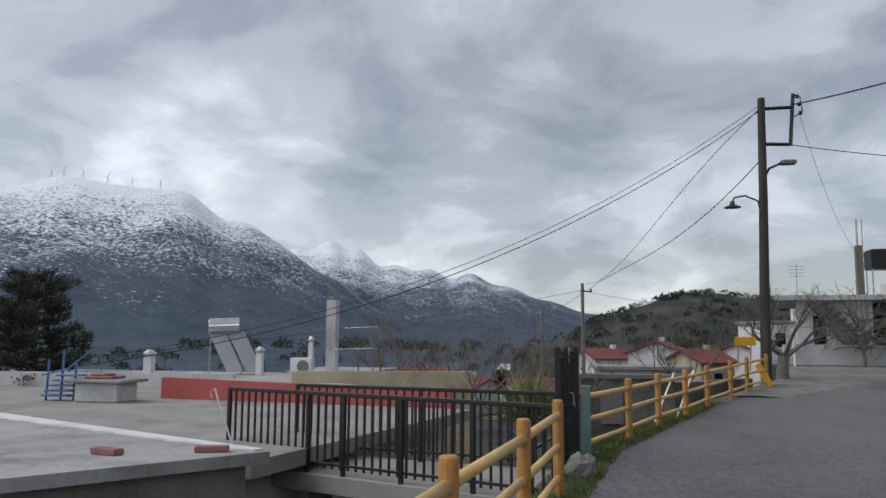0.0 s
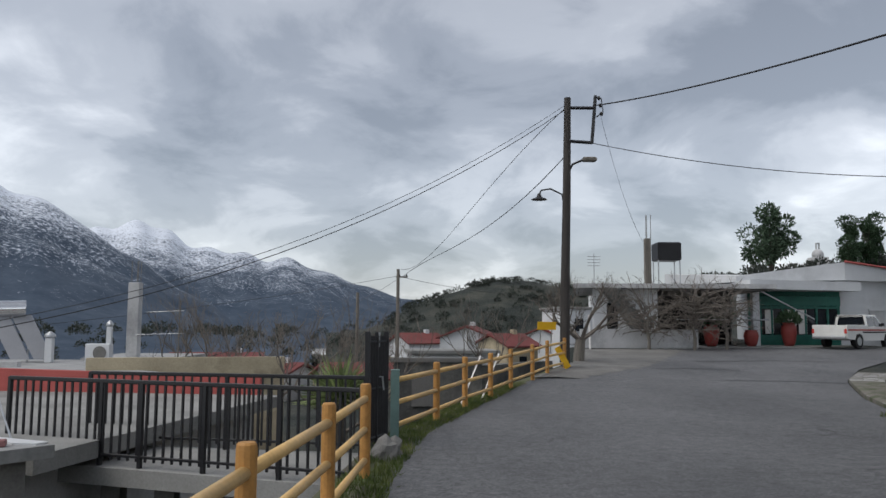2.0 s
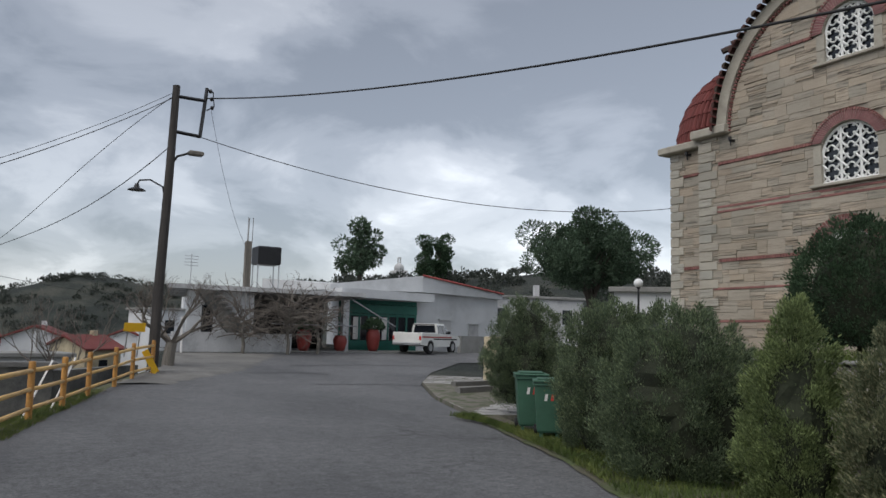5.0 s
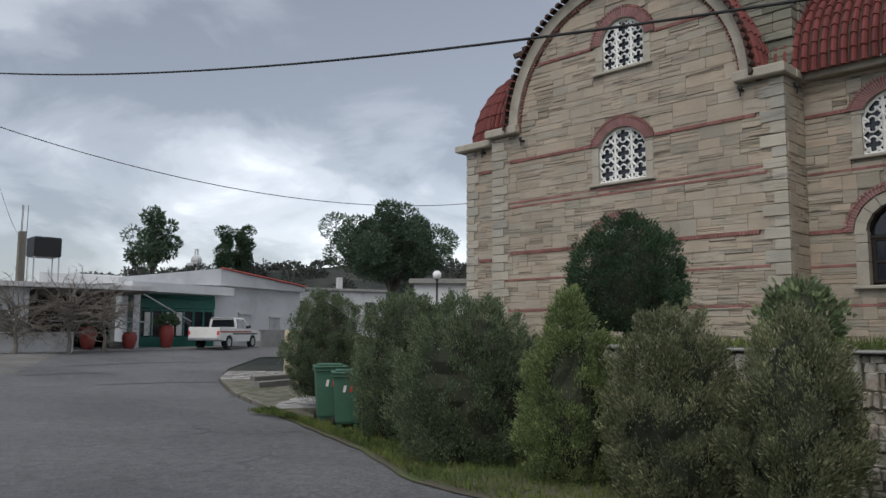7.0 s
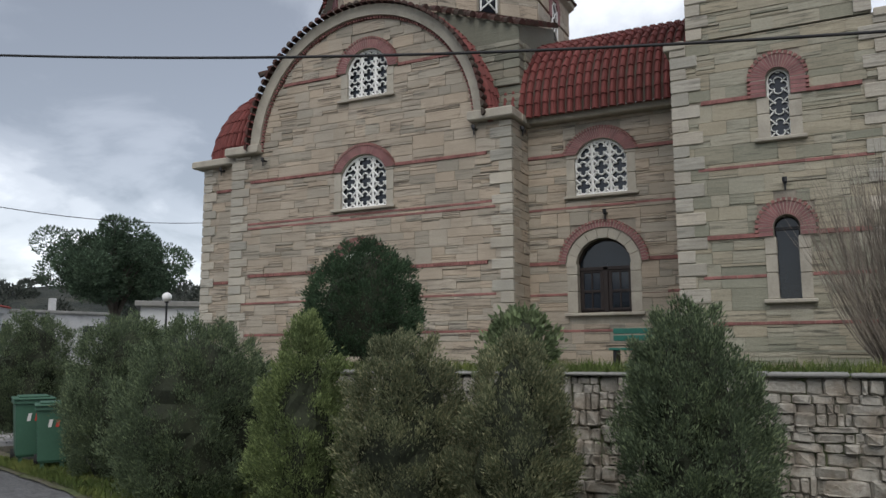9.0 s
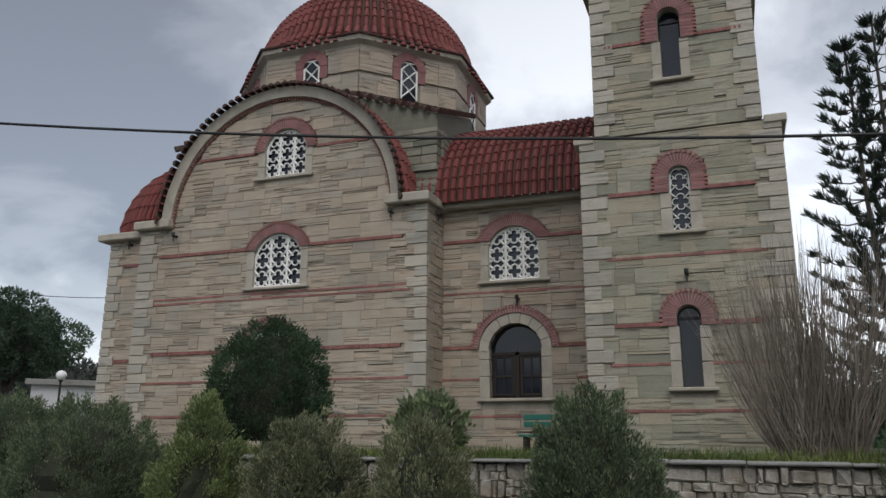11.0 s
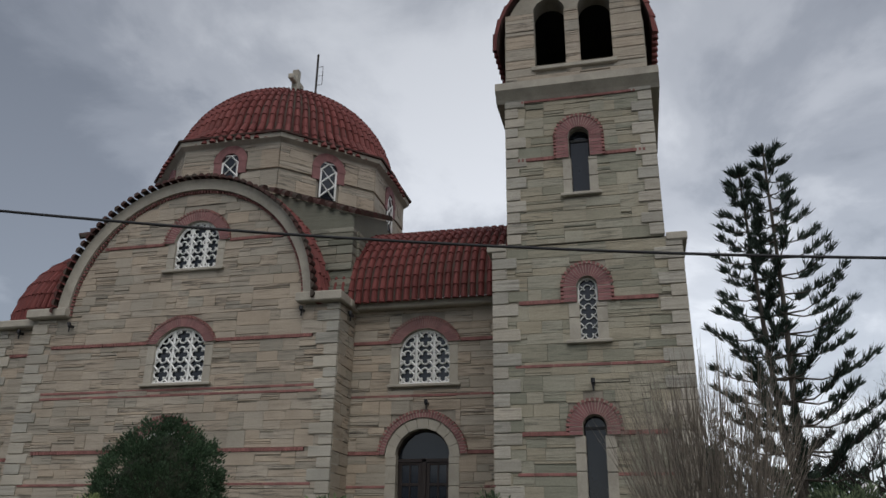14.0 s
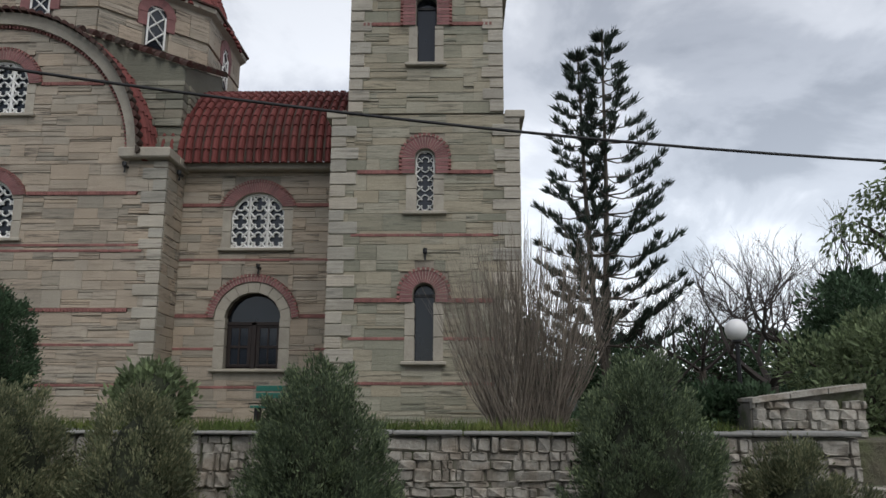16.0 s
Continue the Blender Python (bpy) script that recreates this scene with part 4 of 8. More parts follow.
fo = [W0, W1, W3]
outline = [(FY0, 1.2), (FY1, 1.2), (FY1, 6.92)]
outline += [(ARC_Y + ARC_R * math.cos(math.pi * k / 32), ARC_Z + ARC_R * math.sin(math.pi * k / 32)) for k in range(33)]
outline += [(FY0, 6.92)]
facade = shell(outline, FX + 0.03, 0.5, fo, "gable_wall", label="coursed stone gable wall with an arched top")
BANDS = (3.66, 6.14)


def arc_limit(z):
    if z < ARC_Z:
        return (FY0, FY1) if z < 6.9 else (ARC_Y - ARC_R, ARC_Y + ARC_R)
    q = ARC_R ** 2 - (z - ARC_Z) ** 2
    q = math.sqrt(q) if q > 0 else 0.0
    return ARC_Y - q, ARC_Y + q


rects = ashlar(FY0, FY1, 1.3, ARC_Z + ARC_R - 0.1, fo, arc_limit, BANDS + (8.62,))
lay(rects, FX, facade)
for o in fo:
    arch_ring(o, FX, facade)
    jambs(o, FX, facade)
lattice(W0, FX, church)
lattice(W1, FX, church)
lattice(W3, FX, church)
for z in BANDS:
    band(clear(7.15, 13.9, z, fo), z, FX, facade)
band(clear(ARC_Y - 2.4, ARC_Y + 2.4, 8.62, fo), 8.62, FX, facade)
for z in (2.14, 2.95, 4.9, 5.02):
    line_band(clear(FY0 + 0.4, FY1 - 0.4, z, fo), z, FX, facade)
quoins(FX, FY0, 1, 1.3, 6.85, facade)
quoins(FX, FY1, -1, 1.3, 6.85, facade, (0.42, 0.58))
# side walls of the arm
for ya, yb in ((FY0 + 0.02, FY0 + 0.4), (FY1 - 0.4, FY1 - 0.02)):
    cpart("arm_side_wall", Mesh().box((FX + 0.06, ya, 1.2), (20.4, yb, 6.95)), M_STONE, church)
side = Mesh()
z = 1.3
while z < 6.85:
    h = rng.uniform(0.17, 0.3)
    x = FX + 0.05
    while x < NX:
        wd = min(rng.uniform(0.3, 0.7), NX - x)
        side.block((x + 0.005, FY0 - 0.02 - rng.uniform(0, 0.015), z + 0.005), (x + wd - 0.005, FY0 + 0.1, min(z + h, 6.88) - 0.005), 0.012)
        x += wd
    z += h
cpart("stonework", side, M_STONE_I, church, kind="stuff")
# arch cornice and kneelers
mb = Mesh()
for k in range(41):
    a = math.pi * k / 40
    for r, x in ((ARC_R - 0.02, FX - 0.12), (ARC_R + 0.24, FX - 0.16), (ARC_R + 0.24, FX + 0.35), (ARC_R - 0.02, FX + 0.35)):
        mb.v.append((x, ARC_Y + r * math.cos(a), ARC_Z + r * math.sin(a)))
    if k:
        q = 4 * k
        mb.f += [(q - 4 + j, q - 4 + (j + 1) % 4, q + (j + 1) % 4, q + j) for j in range(4)]
mb.f += [(0, 3, 2, 1), (160, 161, 162, 163)]
cpart("arch_cornice", mb, M_TRIM, facade, "pale stone arched cornice")
edge = Mesh()
n_edge = int(math.pi * (ARC_R + 0.28) / 0.2)
for k in range(n_edge):
    a = math.pi * (k + 0.5) / n_edge
    out = Vector((0, math.cos(a), math.sin(a)))
    tan = Vector((0, -math.sin(a), math.cos(a)))
    c = Vector((0, ARC_Y, ARC_Z)) + out * (ARC_R + 0.235)
    tile_strip(edge, [(c + Vector((FX - 0.26, 0, 0)), out, tan), (c + Vector((FX + 0.25, 0, 0)), out, tan)], 1.75, 0.056)
cpart("edge_tiles", edge, M_TILE_OLD, facade, kind="stuff")
mb = Mesh()
for k in range(110):
    a0, a1 = math.pi * k / 110, math.pi * (k + 0.55) / 110
    mb.prism([(ARC_Y + r * math.cos(a), ARC_Z + r * math.sin(a)) for r, a in ((ARC_R - 0.09, a0), (ARC_R - 0.02, a0), (ARC_R - 0.02, a1), (ARC_R - 0.09, a1))], "x", FX - 0.06, FX + 0.03)
cpart("dentil_rim", mb, M_BAND, facade)
for y in (FY0 - 0.12, FY1 - 0.98):
    mb = Mesh().block((FX - 0.22, y, 6.87), (FX + 0.5, y + 1.1, 7.1), 0.03)
    cpart("kneeler", mb, M_TRIM, facade)
mb = Mesh().block((FX + 0.4, FY0 - 0.14, 6.87), (NX + 0.3, FY0 + 0.4, 7.08), 0.03)
cpart("cornice", mb, M_TRIM, church)
# tiled vault of the arm
barrel_roof("arm_roof", "x", ARC_Y, ARC_Z - 0.02, ARC_R + 0.27, ARC_R + 0.22, FX - 0.1, 16.75, 0, 180, 0.24, 0.36, M_TILE, church, "red barrel tiles on a vaulted roof")

# --- nave ---
W2 = Opening(4.82, 5.16, 6.42, 0.62, 0.30, 0.16, 6.10)
DOORW = Opening(4.82, 2.53, 4.18, 0.62, 0.40, 0.2, 3.62)
no = [W2, DOORW]
nave = shell([(2.6, 1.2), (FY0 + 0.1, 1.2), (FY0 + 0.1, 6.95), (2.6, 6.95)], NX + 0.03, 0.5, no, "nave_wall", label="coursed stone nave wall")
lay(ashlar(2.7, FY0 + 0.05, 1.3, 6.9, no, None, BANDS, (0.2, 0.34)), NX, nave)
arch_ring(W2, NX, nave)
jambs(W2, NX, nave)
lattice(W2, NX, church)
arch_ring(DOORW, NX, nave, False, 0.06, 0.85, 1.02)
jambs(DOORW, NX, nave)
for k in range(9):
    a0, a1 = math.pi * (k + 0.02) / 9, math.pi * (k + 0.98) / 9
    mb = Mesh().prism([(DOORW.y + r * math.cos(a), DOORW.spring + r * math.sin(a)) for r, a in ((0.62, a0), (0.84, a0), (0.84, a1), (0.62, a1))], "x", NX - 0.03, NX + 0.25)
    cpart("voussoir", mb, M_TRIM, nave)
for z in BANDS:
    band(clear(2.8, FY0, z, no), z, NX, nave)
for z in (2.14, 2.95, 4.9):
    line_band(clear(2.8, FY0, z, no), z, NX, nave)
# brown arched window with two leaves
win = thing("window", "dark brown timber arched window", "")
win.parent = church
y0, y1, sp = DOORW.y - 0.62, DOORW.y + 0.62, DOORW.spring
pts = [(y0, 2.53), (y1, 2.53)] + [(DOORW.y + 0.62 * math.cos(math.pi * k / 14), sp + 0.62 * math.sin(math.pi * k / 14)) for k in range(15)]
cpart("pane", Mesh().prism(pts, "x", NX + 0.24, NX + 0.26), M_DARKGLASS, win)
fr = Mesh().tube([(NX + 0.2, a, b) for a, b in pts + pts[:1]], 0.05, 4)
fr.block((NX + 0.15, y0, sp - 0.09), (NX + 0.25, y1, sp - 0.01), 0.01).block((NX + 0.15, DOORW.y - 0.05, 2.53), (NX + 0.25, DOORW.y + 0.05, sp), 0.01)
cpart("window_frame", fr, M_WOOD, win)
for s in (-1, 1):
    a, b = sorted((DOORW.y + s * 0.06, DOORW.y + s * 0.57))
    leaf = cpart("casement", Mesh().block((NX + 0.20, a + 0.05, 2.6), (NX + 0.215, b - 0.05, sp - 0.12), 0.002), M_DARKGLASS, win)
    for q in ((a, a + 0.07), (b - 0.07, b), ((a + b) / 2 - 0.015, (a + b) / 2 + 0.015)):
        cpart("stile", Mesh().block((NX + 0.17, q[0], 2.58), (NX + 0.24, q[1], sp - 0.1), 0.008), M_WOOD, win)
    for zz in (2.58, 2.98, 3.42):
        cpart("crossbar", Mesh().block((NX + 0.172, a, zz), (NX + 0.238, b, zz + 0.06), 0.008), M_WOOD, win)
mb = Mesh().block((NX - 0.25, 2.6, 6.9), (NX + 0.4, FY0 + 0.1, 7.08), 0.03)
cpart("cornice", mb, M_TRIM, nave)
barrel_roof("nave_roof", "y", 20.4, 7.04, 3.75, 2.70, 1.6, 7.6, 0, 120, 0.192, 0.34, M_TILE, church, "red barrel tiles on a vaulted roof")

# --- left wing ---
LX = FX + 0.22
wing = Mesh().box((LX + 0.03, FY1 - 0.1, 1.2), (LX + 5, 15.68, 6.75))
wing_ob = cpart("wing_wall", wing, M_MORTAR, church, "coursed stone wing wall")
lay(ashlar(FY1 - 0.02, 15.68, 1.3, 6.72, [], None, (3.55, 6.05), (0.2, 0.34)), LX, wing_ob)
quoins(LX, 15.68, -1, 1.3, 6.72, wing_ob, (0.3, 0.45))
for z in (3.55, 6.05):
    band([(FY1, 15.25)], z, LX, wing_ob)
cpart("cornice", Mesh().block((LX - 0.25, FY1 - 0.1, 6.72), (LX + 5, 15.95, 6.92), 0.03), M_TRIM, wing_ob)
CW, CH, CC = 2.57, 2.48, (18.81, 14.72, 6.9)
FLAT = 1.9 / 2.57
conch = cpart("wing_roof", Mesh().lathe([(CW * math.cos(radians(9 * k)), CH * math.sin(radians(9 * k))) for k in range(10)] + [(0.05, CH)], (0, 0, 0), 32), M_TILE_OLD, church, "red barrel tiles on a rounded roof", True)
for vt in conch.data.vertices:
    vt.co = Vector((CC[0] + vt.co.x, CC[1] + vt.co.y * FLAT, CC[2] + vt.co.z))
mb = Mesh()
for k in range(40):
    th = math.pi * 0.3 + math.pi * 1.0 * k / 40
    rr = []
    for j in range(9):
        a = radians(9.2 * j)
        rr.append((Vector((CC[0] + CW * math.cos(a) * math.cos(th), CC[1] + FLAT * CW * math.cos(a) * math.sin(th), CC[2] + CH * math.sin(a))),
                   Vector((math.cos(a) * math.cos(th), math.cos(a) * math.sin(th), math.sin(a))), Vector((-math.sin(th), math.cos(th), 0))))
    for i in range(8):
        tile_strip(mb, rr[i:i + 2], 0.85 * math.cos(radians(9.2 * i)) + 0.05, 0.085)
cpart("tiles", mb, M_TILE, conch, kind="stuff")

# --- drum and dome ---
DC = Vector((20.4, 10.3, 0))


def octagon(r, k):
    a = radians(22.5 + 45 * k)
    return DC.x + r * math.cos(a), DC.y + r * math.sin(a)


mb = Mesh()
mb.lathe([(3.62, 6.5), (3.62, 11.9)], DC, 8, radians(22.5))
drum = cpart("drum", mb, M_MORTAR, church, "octagonal stone drum")
faces = Mesh()
for k in range(8):
    (ax, ay), (bx, by) = octagon(3.65, k), octagon(3.65, k + 1)
    u = Vector((bx - ax, by - ay, 0))
    ln = u.length
    u.normalize()
    nrm = Vector((u.y, -u.x, 0))
    o = Opening(ln / 2, 10.45, 11.56, 0.25, 0.26, 0.10)
    for (a, b, c, d, riven) in ashlar(0, ln, 9.0, 11.85, [o], None, (11.0,), (0.25, 0.4)):
        if b - a < 0.05:
            continue
        p = [Vector((ax, ay, 0)) + u * s + nrm * (q + rng.uniform(-0.006, 0.006)) for s in (a + 0.004, b - 0.004) for q in (-0.04, 0.03)]
        vs = [(*pt.xy, zz) for zz in (c + 0.004, d - 0.004) for pt in p]
        faces.add(vs, [(0, 1, 3, 2), (4, 6, 7, 5), (0, 4, 5, 1), (2, 3, 7, 6), (0, 2, 6, 4), (1, 5, 7, 3)])
    m = Matrix(((u.x, nrm.x, 0, ax), (u.y, nrm.y, 0, ay), (0, 0, 1, 0), (0, 0, 0, 1)))
    if k in (2, 3, 4, 5):
        dw = thing("window", "", "")
        dw.parent = church
        ring, dark, lat = Mesh(), Mesh(), Mesh()
        arc = [math.pi * j / 12 for j in range(13)]
        for a0, a1 in zip(arc, arc[1:]):
            q = [(o.y + r * math.cos(a), o.spring + r * math.sin(a)) for r, a in ((o.half, a0), (o.half + 0.24, a0), (o.half + 0.24, a1), (o.half, a1))]
            ring.add([tuple(m @ Vector((s, dd, zz))) for dd in (-0.05, 0.06) for s, zz in q], [(0, 1, 2, 3), (7, 6, 5, 4), (0, 4, 5, 1), (1, 5, 6, 2), (2, 6, 7, 3), (3, 7, 4, 0)])
        q = [(o.y - o.half, o.sill), (o.y + o.half, o.sill)] + [(o.y + o.half * math.cos(a), o.spring + o.half * math.sin(a)) for a in arc]
        dark.add([tuple(m @ Vector((s, dd, zz))) for dd in (-0.03, 0.012) for s, zz in q], [tuple(range(len(q))), tuple(reversed(range(len(q), 2 * len(q))))] + [(j, (j + 1) % len(q), (j + 1) % len(q) + len(q), j + len(q)) for j in range(len(q))])
        zz = o.sill + 0.05
        while zz < o.top - 0.2:
            for s in (-1, 1):
                lat.tube([tuple(m @ Vector((o.y + s * 0.2, 0.03, zz))), tuple(m @ Vector((o.y, 0.03, zz + 0.2))), tuple(m @ Vector((o.y - s * 0.2, 0.03, zz + 0.4 if zz + 0.4 < o.top else o.top - 0.05)))], 0.022, 4)
            zz += 0.4
        for s in (-1, 1):
            lat.tube([tuple(m @ Vector((o.y + s * (o.half - 0.03), 0.03, o.sill))), tuple(m @ Vector((o.y + s * (o.half - 0.03), 0.03, o.spring)))], 0.03, 4)
            ring.add([tuple(m @ Vector((o.y + s * (o.half + g), dd, zz))) for dd in (-0.05, 0.05) for g, zz in ((0.0, o.spring - 0.35), (0.22, o.spring - 0.35), (0.22, o.spring), (0.0, o.spring))], [(0, 1, 2, 3), (7, 6, 5, 4), (0, 4, 5, 1), (1, 5, 6, 2), (2, 6, 7, 3), (3, 7, 4, 0)])
        cpart("brick_arch", ring, M_BRICK, dw)
        cpart("pane", dark, M_DARKGLASS, dw)
        cpart("lattice", lat, M_MARBLE, dw)
cpart("stonework", faces, M_STONE_I, drum, kind="stuff")
cpart("cornice", Mesh().lathe([(3.64, 11.68), (3.70, 11.78), (3.84, 11.86), (3.86, 11.98)], DC, 8, radians(22.5)), M_TRIM, drum, "stone cornice")
cpart("tile_rim", Mesh().lathe([(3.78, 11.97), (3.92, 11.985), (3.93, 12.03), (3.2, 12.14)], DC, 8, radians(22.5)), M_TILE_OLD, drum, "dark red tile rim")
# dome
RW, RH, DZ = 3.24, 2.98, 12.02
prof = [(RW * math.cos(radians(90 * k / 16)), DZ + RH * math.sin(radians(90 * k / 16))) for k in range(16)] + [(0.15, DZ + RH)]
dome = cpart("dome", Mesh().lathe(prof, DC, 48), M_TILE_OLD, church, "red tiled dome", True)
mb = Mesh()
cnt = 88
for k in range(cnt):
    th = 2 * math.pi * k / cnt
    rr = []
    for j in range(15):
        a = radians(-2 + 88 * j / 14)
        if k % 2 and j > 11:
            break
        f8 = 1.0 + max(0.0, 0.10 - 0.05 * j)
        p = Vector((DC.x + RW * f8 * math.cos(a) * math.cos(th), DC.y + RW * f8 * math.cos(a) * math.sin(th), DZ + RH * math.sin(a)))
        nr = Vector((math.cos(a) / RW * math.cos(th), math.cos(a) / RW * math.sin(th), math.sin(a) / RH)).normalized()
        rr.append((p, nr, Vector((-math.sin(th), math.cos(th), 0))))
    for i in range(len(rr) - 1):
        wdt = 1.2 * math.cos(radians(-2 + 88 * i / 14)) * (2 if i >= 11 else 1)
        tile_strip(mb, rr[i:i + 2], min(1.5, wdt), 0.085)
cpart("tiles", mb, M_TILE, dome, kind="stuff")
mb = Mesh().block((DC.x - 0.1, DC.y - 0.1, 15.2), (DC.x + 0.1, DC.y + 0.1, 16.45), 0.03).block((DC.x - 0.42, DC.y - 0.09, 15.9), (DC.x + 0.42, DC.y + 0.09, 16.1), 0.03)
mb.block((DC.x - 0.25, DC.y - 0.25, 15.2), (DC.x + 0.25, DC.y + 0.25, 15.5), 0.04)
cpart("cross", mb, M_TRIM, church, "pale stone cross")
mb = Mesh().tube([(DC.x + 0.3, DC.y - 0.58, 14.9), (DC.x + 0.3, DC.y - 0.58, 17.2)], 0.035, 6).tube([(DC.x + 0.3, DC.y - 0.78, 16.0), (DC.x + 0.3, DC.y - 0.78, 16.7)], 0.012, 4)
for zz in (16.0, 16.35, 16.7):
    mb.tube([(DC.x + 0.3, DC.y - 0.58, zz), (DC.x + 0.3, DC.y - 0.78, zz)], 0.01, 4)
cpart("lightning_rod", mb, M_POLEWOOD, church)
# square base under the drum, with small tiled roofs at its corners
SQ = 3.75
base_mb = Mesh().box((DC.x - SQ + 0.05, DC.y - SQ + 0.05, 6.5), (DC.x + SQ, DC.y + SQ - 0.05, 8.92))
sq = cpart("drum_base", base_mb, M_MORTAR, church, "square weathered base of the drum")
sd = Mesh()
zz = 6.9
while zz < 8.9:
    h = min(rng.uniform(0.14, 0.24), 8.96 - zz)
    for sgn in (-1, 1):
        out = rng.uniform(0.0, 0.07)
        y = DC.y + sgn * SQ
        a = 0.0
        while a < 1.6:
            wd = rng.uniform(0.4, 0.8)
            sd.block((DC.x - SQ - out, y - sgn * a, zz + 0.006), (DC.x - SQ + 0.3, y - sgn * (a + wd - 0.01), zz + h - 0.006), 0.014)
            a += wd
        a = 0.31
        while a < 2.5:
            wd = rng.uniform(0.4, 0.8)
            sd.block((DC.x - SQ + a - out, y + sgn * out, zz + 0.006), (DC.x - SQ + a + wd - 0.01, y - sgn * 0.3, zz + h - 0.006), 0.014)
            a += wd
    zz += h
cpart("stonework", sd, M_STONE_W, sq, kind="stuff")
tl = Mesh()
for sgn in (-1, 1):
    dn = Vector((-1, sgn, 0)).normalized()
    ac = Vector((dn.y, -dn.x, 0))
    for k in range(17):
        s0 = -1.9 + 3.8 * (k + 0.5) / 17
        reach = 2.06 - abs(s0)
        if reach < 0.15:
            continue
        cnt_t = max(2, int(reach / 0.27) + 1)
        pts_t = []
        for j in range(cnt_t):
            q = reach * (1 - j / (cnt_t - 1))
            p = Vector((DC.x, DC.y, 0)) + dn * (3.34 + q) + ac * s0
            pts_t.append((Vector((p.x, p.y, 10.3 - 0.5 * q)), (dn * 0.48 + Vector((0, 0, 0.88))).normalized(), ac))
        tile_strip(tl, pts_t, 1.05, 0.095)
    mbk = Mesh()
    c0 = Vector((DC.x, DC.y, 0)) + dn * 3.34
    e0, e1, e2 = c0 + ac * 1.9, c0 - ac * 1.9, c0 + dn * 1.95
    mbk.add([(e0.x, e0.y, 10.26), (e1.x, e1.y, 10.26), (e2.x, e2.y, 9.28), (e0.x, e0.y, 8.8), (e1.x, e1.y, 8.8), (e2.x, e2.y, 8.8)], [(0, 1, 2), (5, 4, 3), (0, 3, 4, 1), (1, 4, 5, 2), (2, 5, 3, 0)])
    cpart("corner_roof", mbk, M_STONE_W, sq)
cpart("tiles", tl, M_TILE_OLD, sq, kind="stuff")

# --- bell tower ---
TY0, TY1 = -0.8, 2.8
UY0, UY1 = -0.5, 2.49
TW_LOW = Opening(1.0, 2.54, 3.98, 0.205, 0.30, 0.15, 3.62)
TW_MID = Opening(1.0, 5.36, 6.6, 0.19, 0.31, 0.17, 6.10)
TW_UP = Opening(1.0, 8.38, 9.86, 0.205, 0.31, 0.14, 9.18)
lower = shell([(TY0, 1.2), (TY1, 1.2), (TY1, 7.33), (TY0, 7.33)], TX + 0.03, 0.5, [TW_LOW, TW_MID], "tower_base", label="lower stage of the stone bell tower")
stones = ashlar(TY0 + 0.02, TY1 - 0.02, 1.3, 7.3, [TW_LOW, TW_MID], None, BANDS)
lay(stones, TX, lower, keep=260, mat=M_TOWER_I, mat_piece=M_TOWER_O)
upper = shell([(UY0, 7.3), (UY1, 7.3), (UY1, 10.9), (UY0, 10.9)], TX + 0.03, 0.5, [TW_UP], "tower_shaft", label="upper stage of the stone bell tower")
lay(ashlar(UY0 + 0.02, UY1 - 0.02, 7.33, 10.85, [TW_UP], None, (9.22,)), TX, upper, mat=M_TOWER_I)
for o, pr in ((TW_LOW, lower), (TW_MID, lower), (TW_UP, upper)):
    arch_ring(o, TX, pr)
    jambs(o, TX, pr)
glazed(TW_LOW, TX, church)
lattice(TW_MID, TX, church, M_MARBLE, 1)
glazed(TW_UP, TX, church)
for z in BANDS:
    band(clear(TY0 + 0.5, TY1 - 0.5, z, [TW_LOW, TW_MID]), z, TX, lower)
band(clear(UY0 + 0.2, UY1 - 0.2, 9.22, [TW_UP]), 9.22, TX, upper)
for z in (2.14, 2.95, 4.9):
    line_band(clear(TY0 + 0.4, TY1 - 0.4, z, [TW_LOW, TW_MID]), z, TX, lower)
quoins(TX, TY1, -1, 1.3, 7.3, lower)
quoins(TX, TY0, 1, 1.3, 7.3, lower)
quoins(TX, UY1, -1, 7.35, 10.85, upper, (0.28, 0.42))
quoins(TX, UY0, 1, 7.35, 10.85, upper, (0.28, 0.42))
mb = Mesh().box((TX + 0.5, TY0, 1.2), (TX + 3.6, TY0 + 0.4, 7.33)).box((TX + 0.5, TY1 - 0.4, 1.2), (TX + 3.6, TY1, 7.33)).box((TX + 3.2, TY0 + 0.4, 1.2), (TX + 3.6, TY1 - 0.4, 7.33))
mb.box((TX + 0.1, TY0 + 0.02, 7.2), (TX + 3.55, TY1 - 0.02, 7.34))
cpart("tower_side_wall", mb, M_STONE, lower)
mb = Mesh().box((TX + 0.5, UY0, 7.3), (TX + 3.3, UY0 + 0.3, 10.9)).box((TX + 0.5, UY1 - 0.3, 7.3), (TX + 3.3, UY1, 10.9)).box((TX + 3.0, UY0 + 0.3, 7.3), (TX + 3.3, UY1 - 0.3, 10.9))
cpart("tower_side_wall", mb, M_STONE, upper)
for y in (TY0 - 0.12, TY1 - 0.26):
    cpart("shoulder_cap", Mesh().block((TX - 0.06, y, 7.22), (TX + 3.6, y + 0.38, 7.38), 0.02), M_TRIM, lower)
mb = Mesh()
mb.prism([(TX + 1.5 + sx * (1.5 + d), z) for sx, d, z in ((-1, 0.0, 10.62), (-1, 0.06, 10.7), (-1, 0.2, 10.85), (-1, 0.2, 11.02), (1, 0.2, 11.02), (1, 0.2, 10.85), (1, 0, 10.62))], "y", UY0 - 0.2, UY1 + 0.2)
cpart("cornice", mb, M_TRIM, upper, "moulded stone cornice")
band([(UY0 + 0.3, UY1 - 0.3)], 10.6, TX, upper, 0.06)
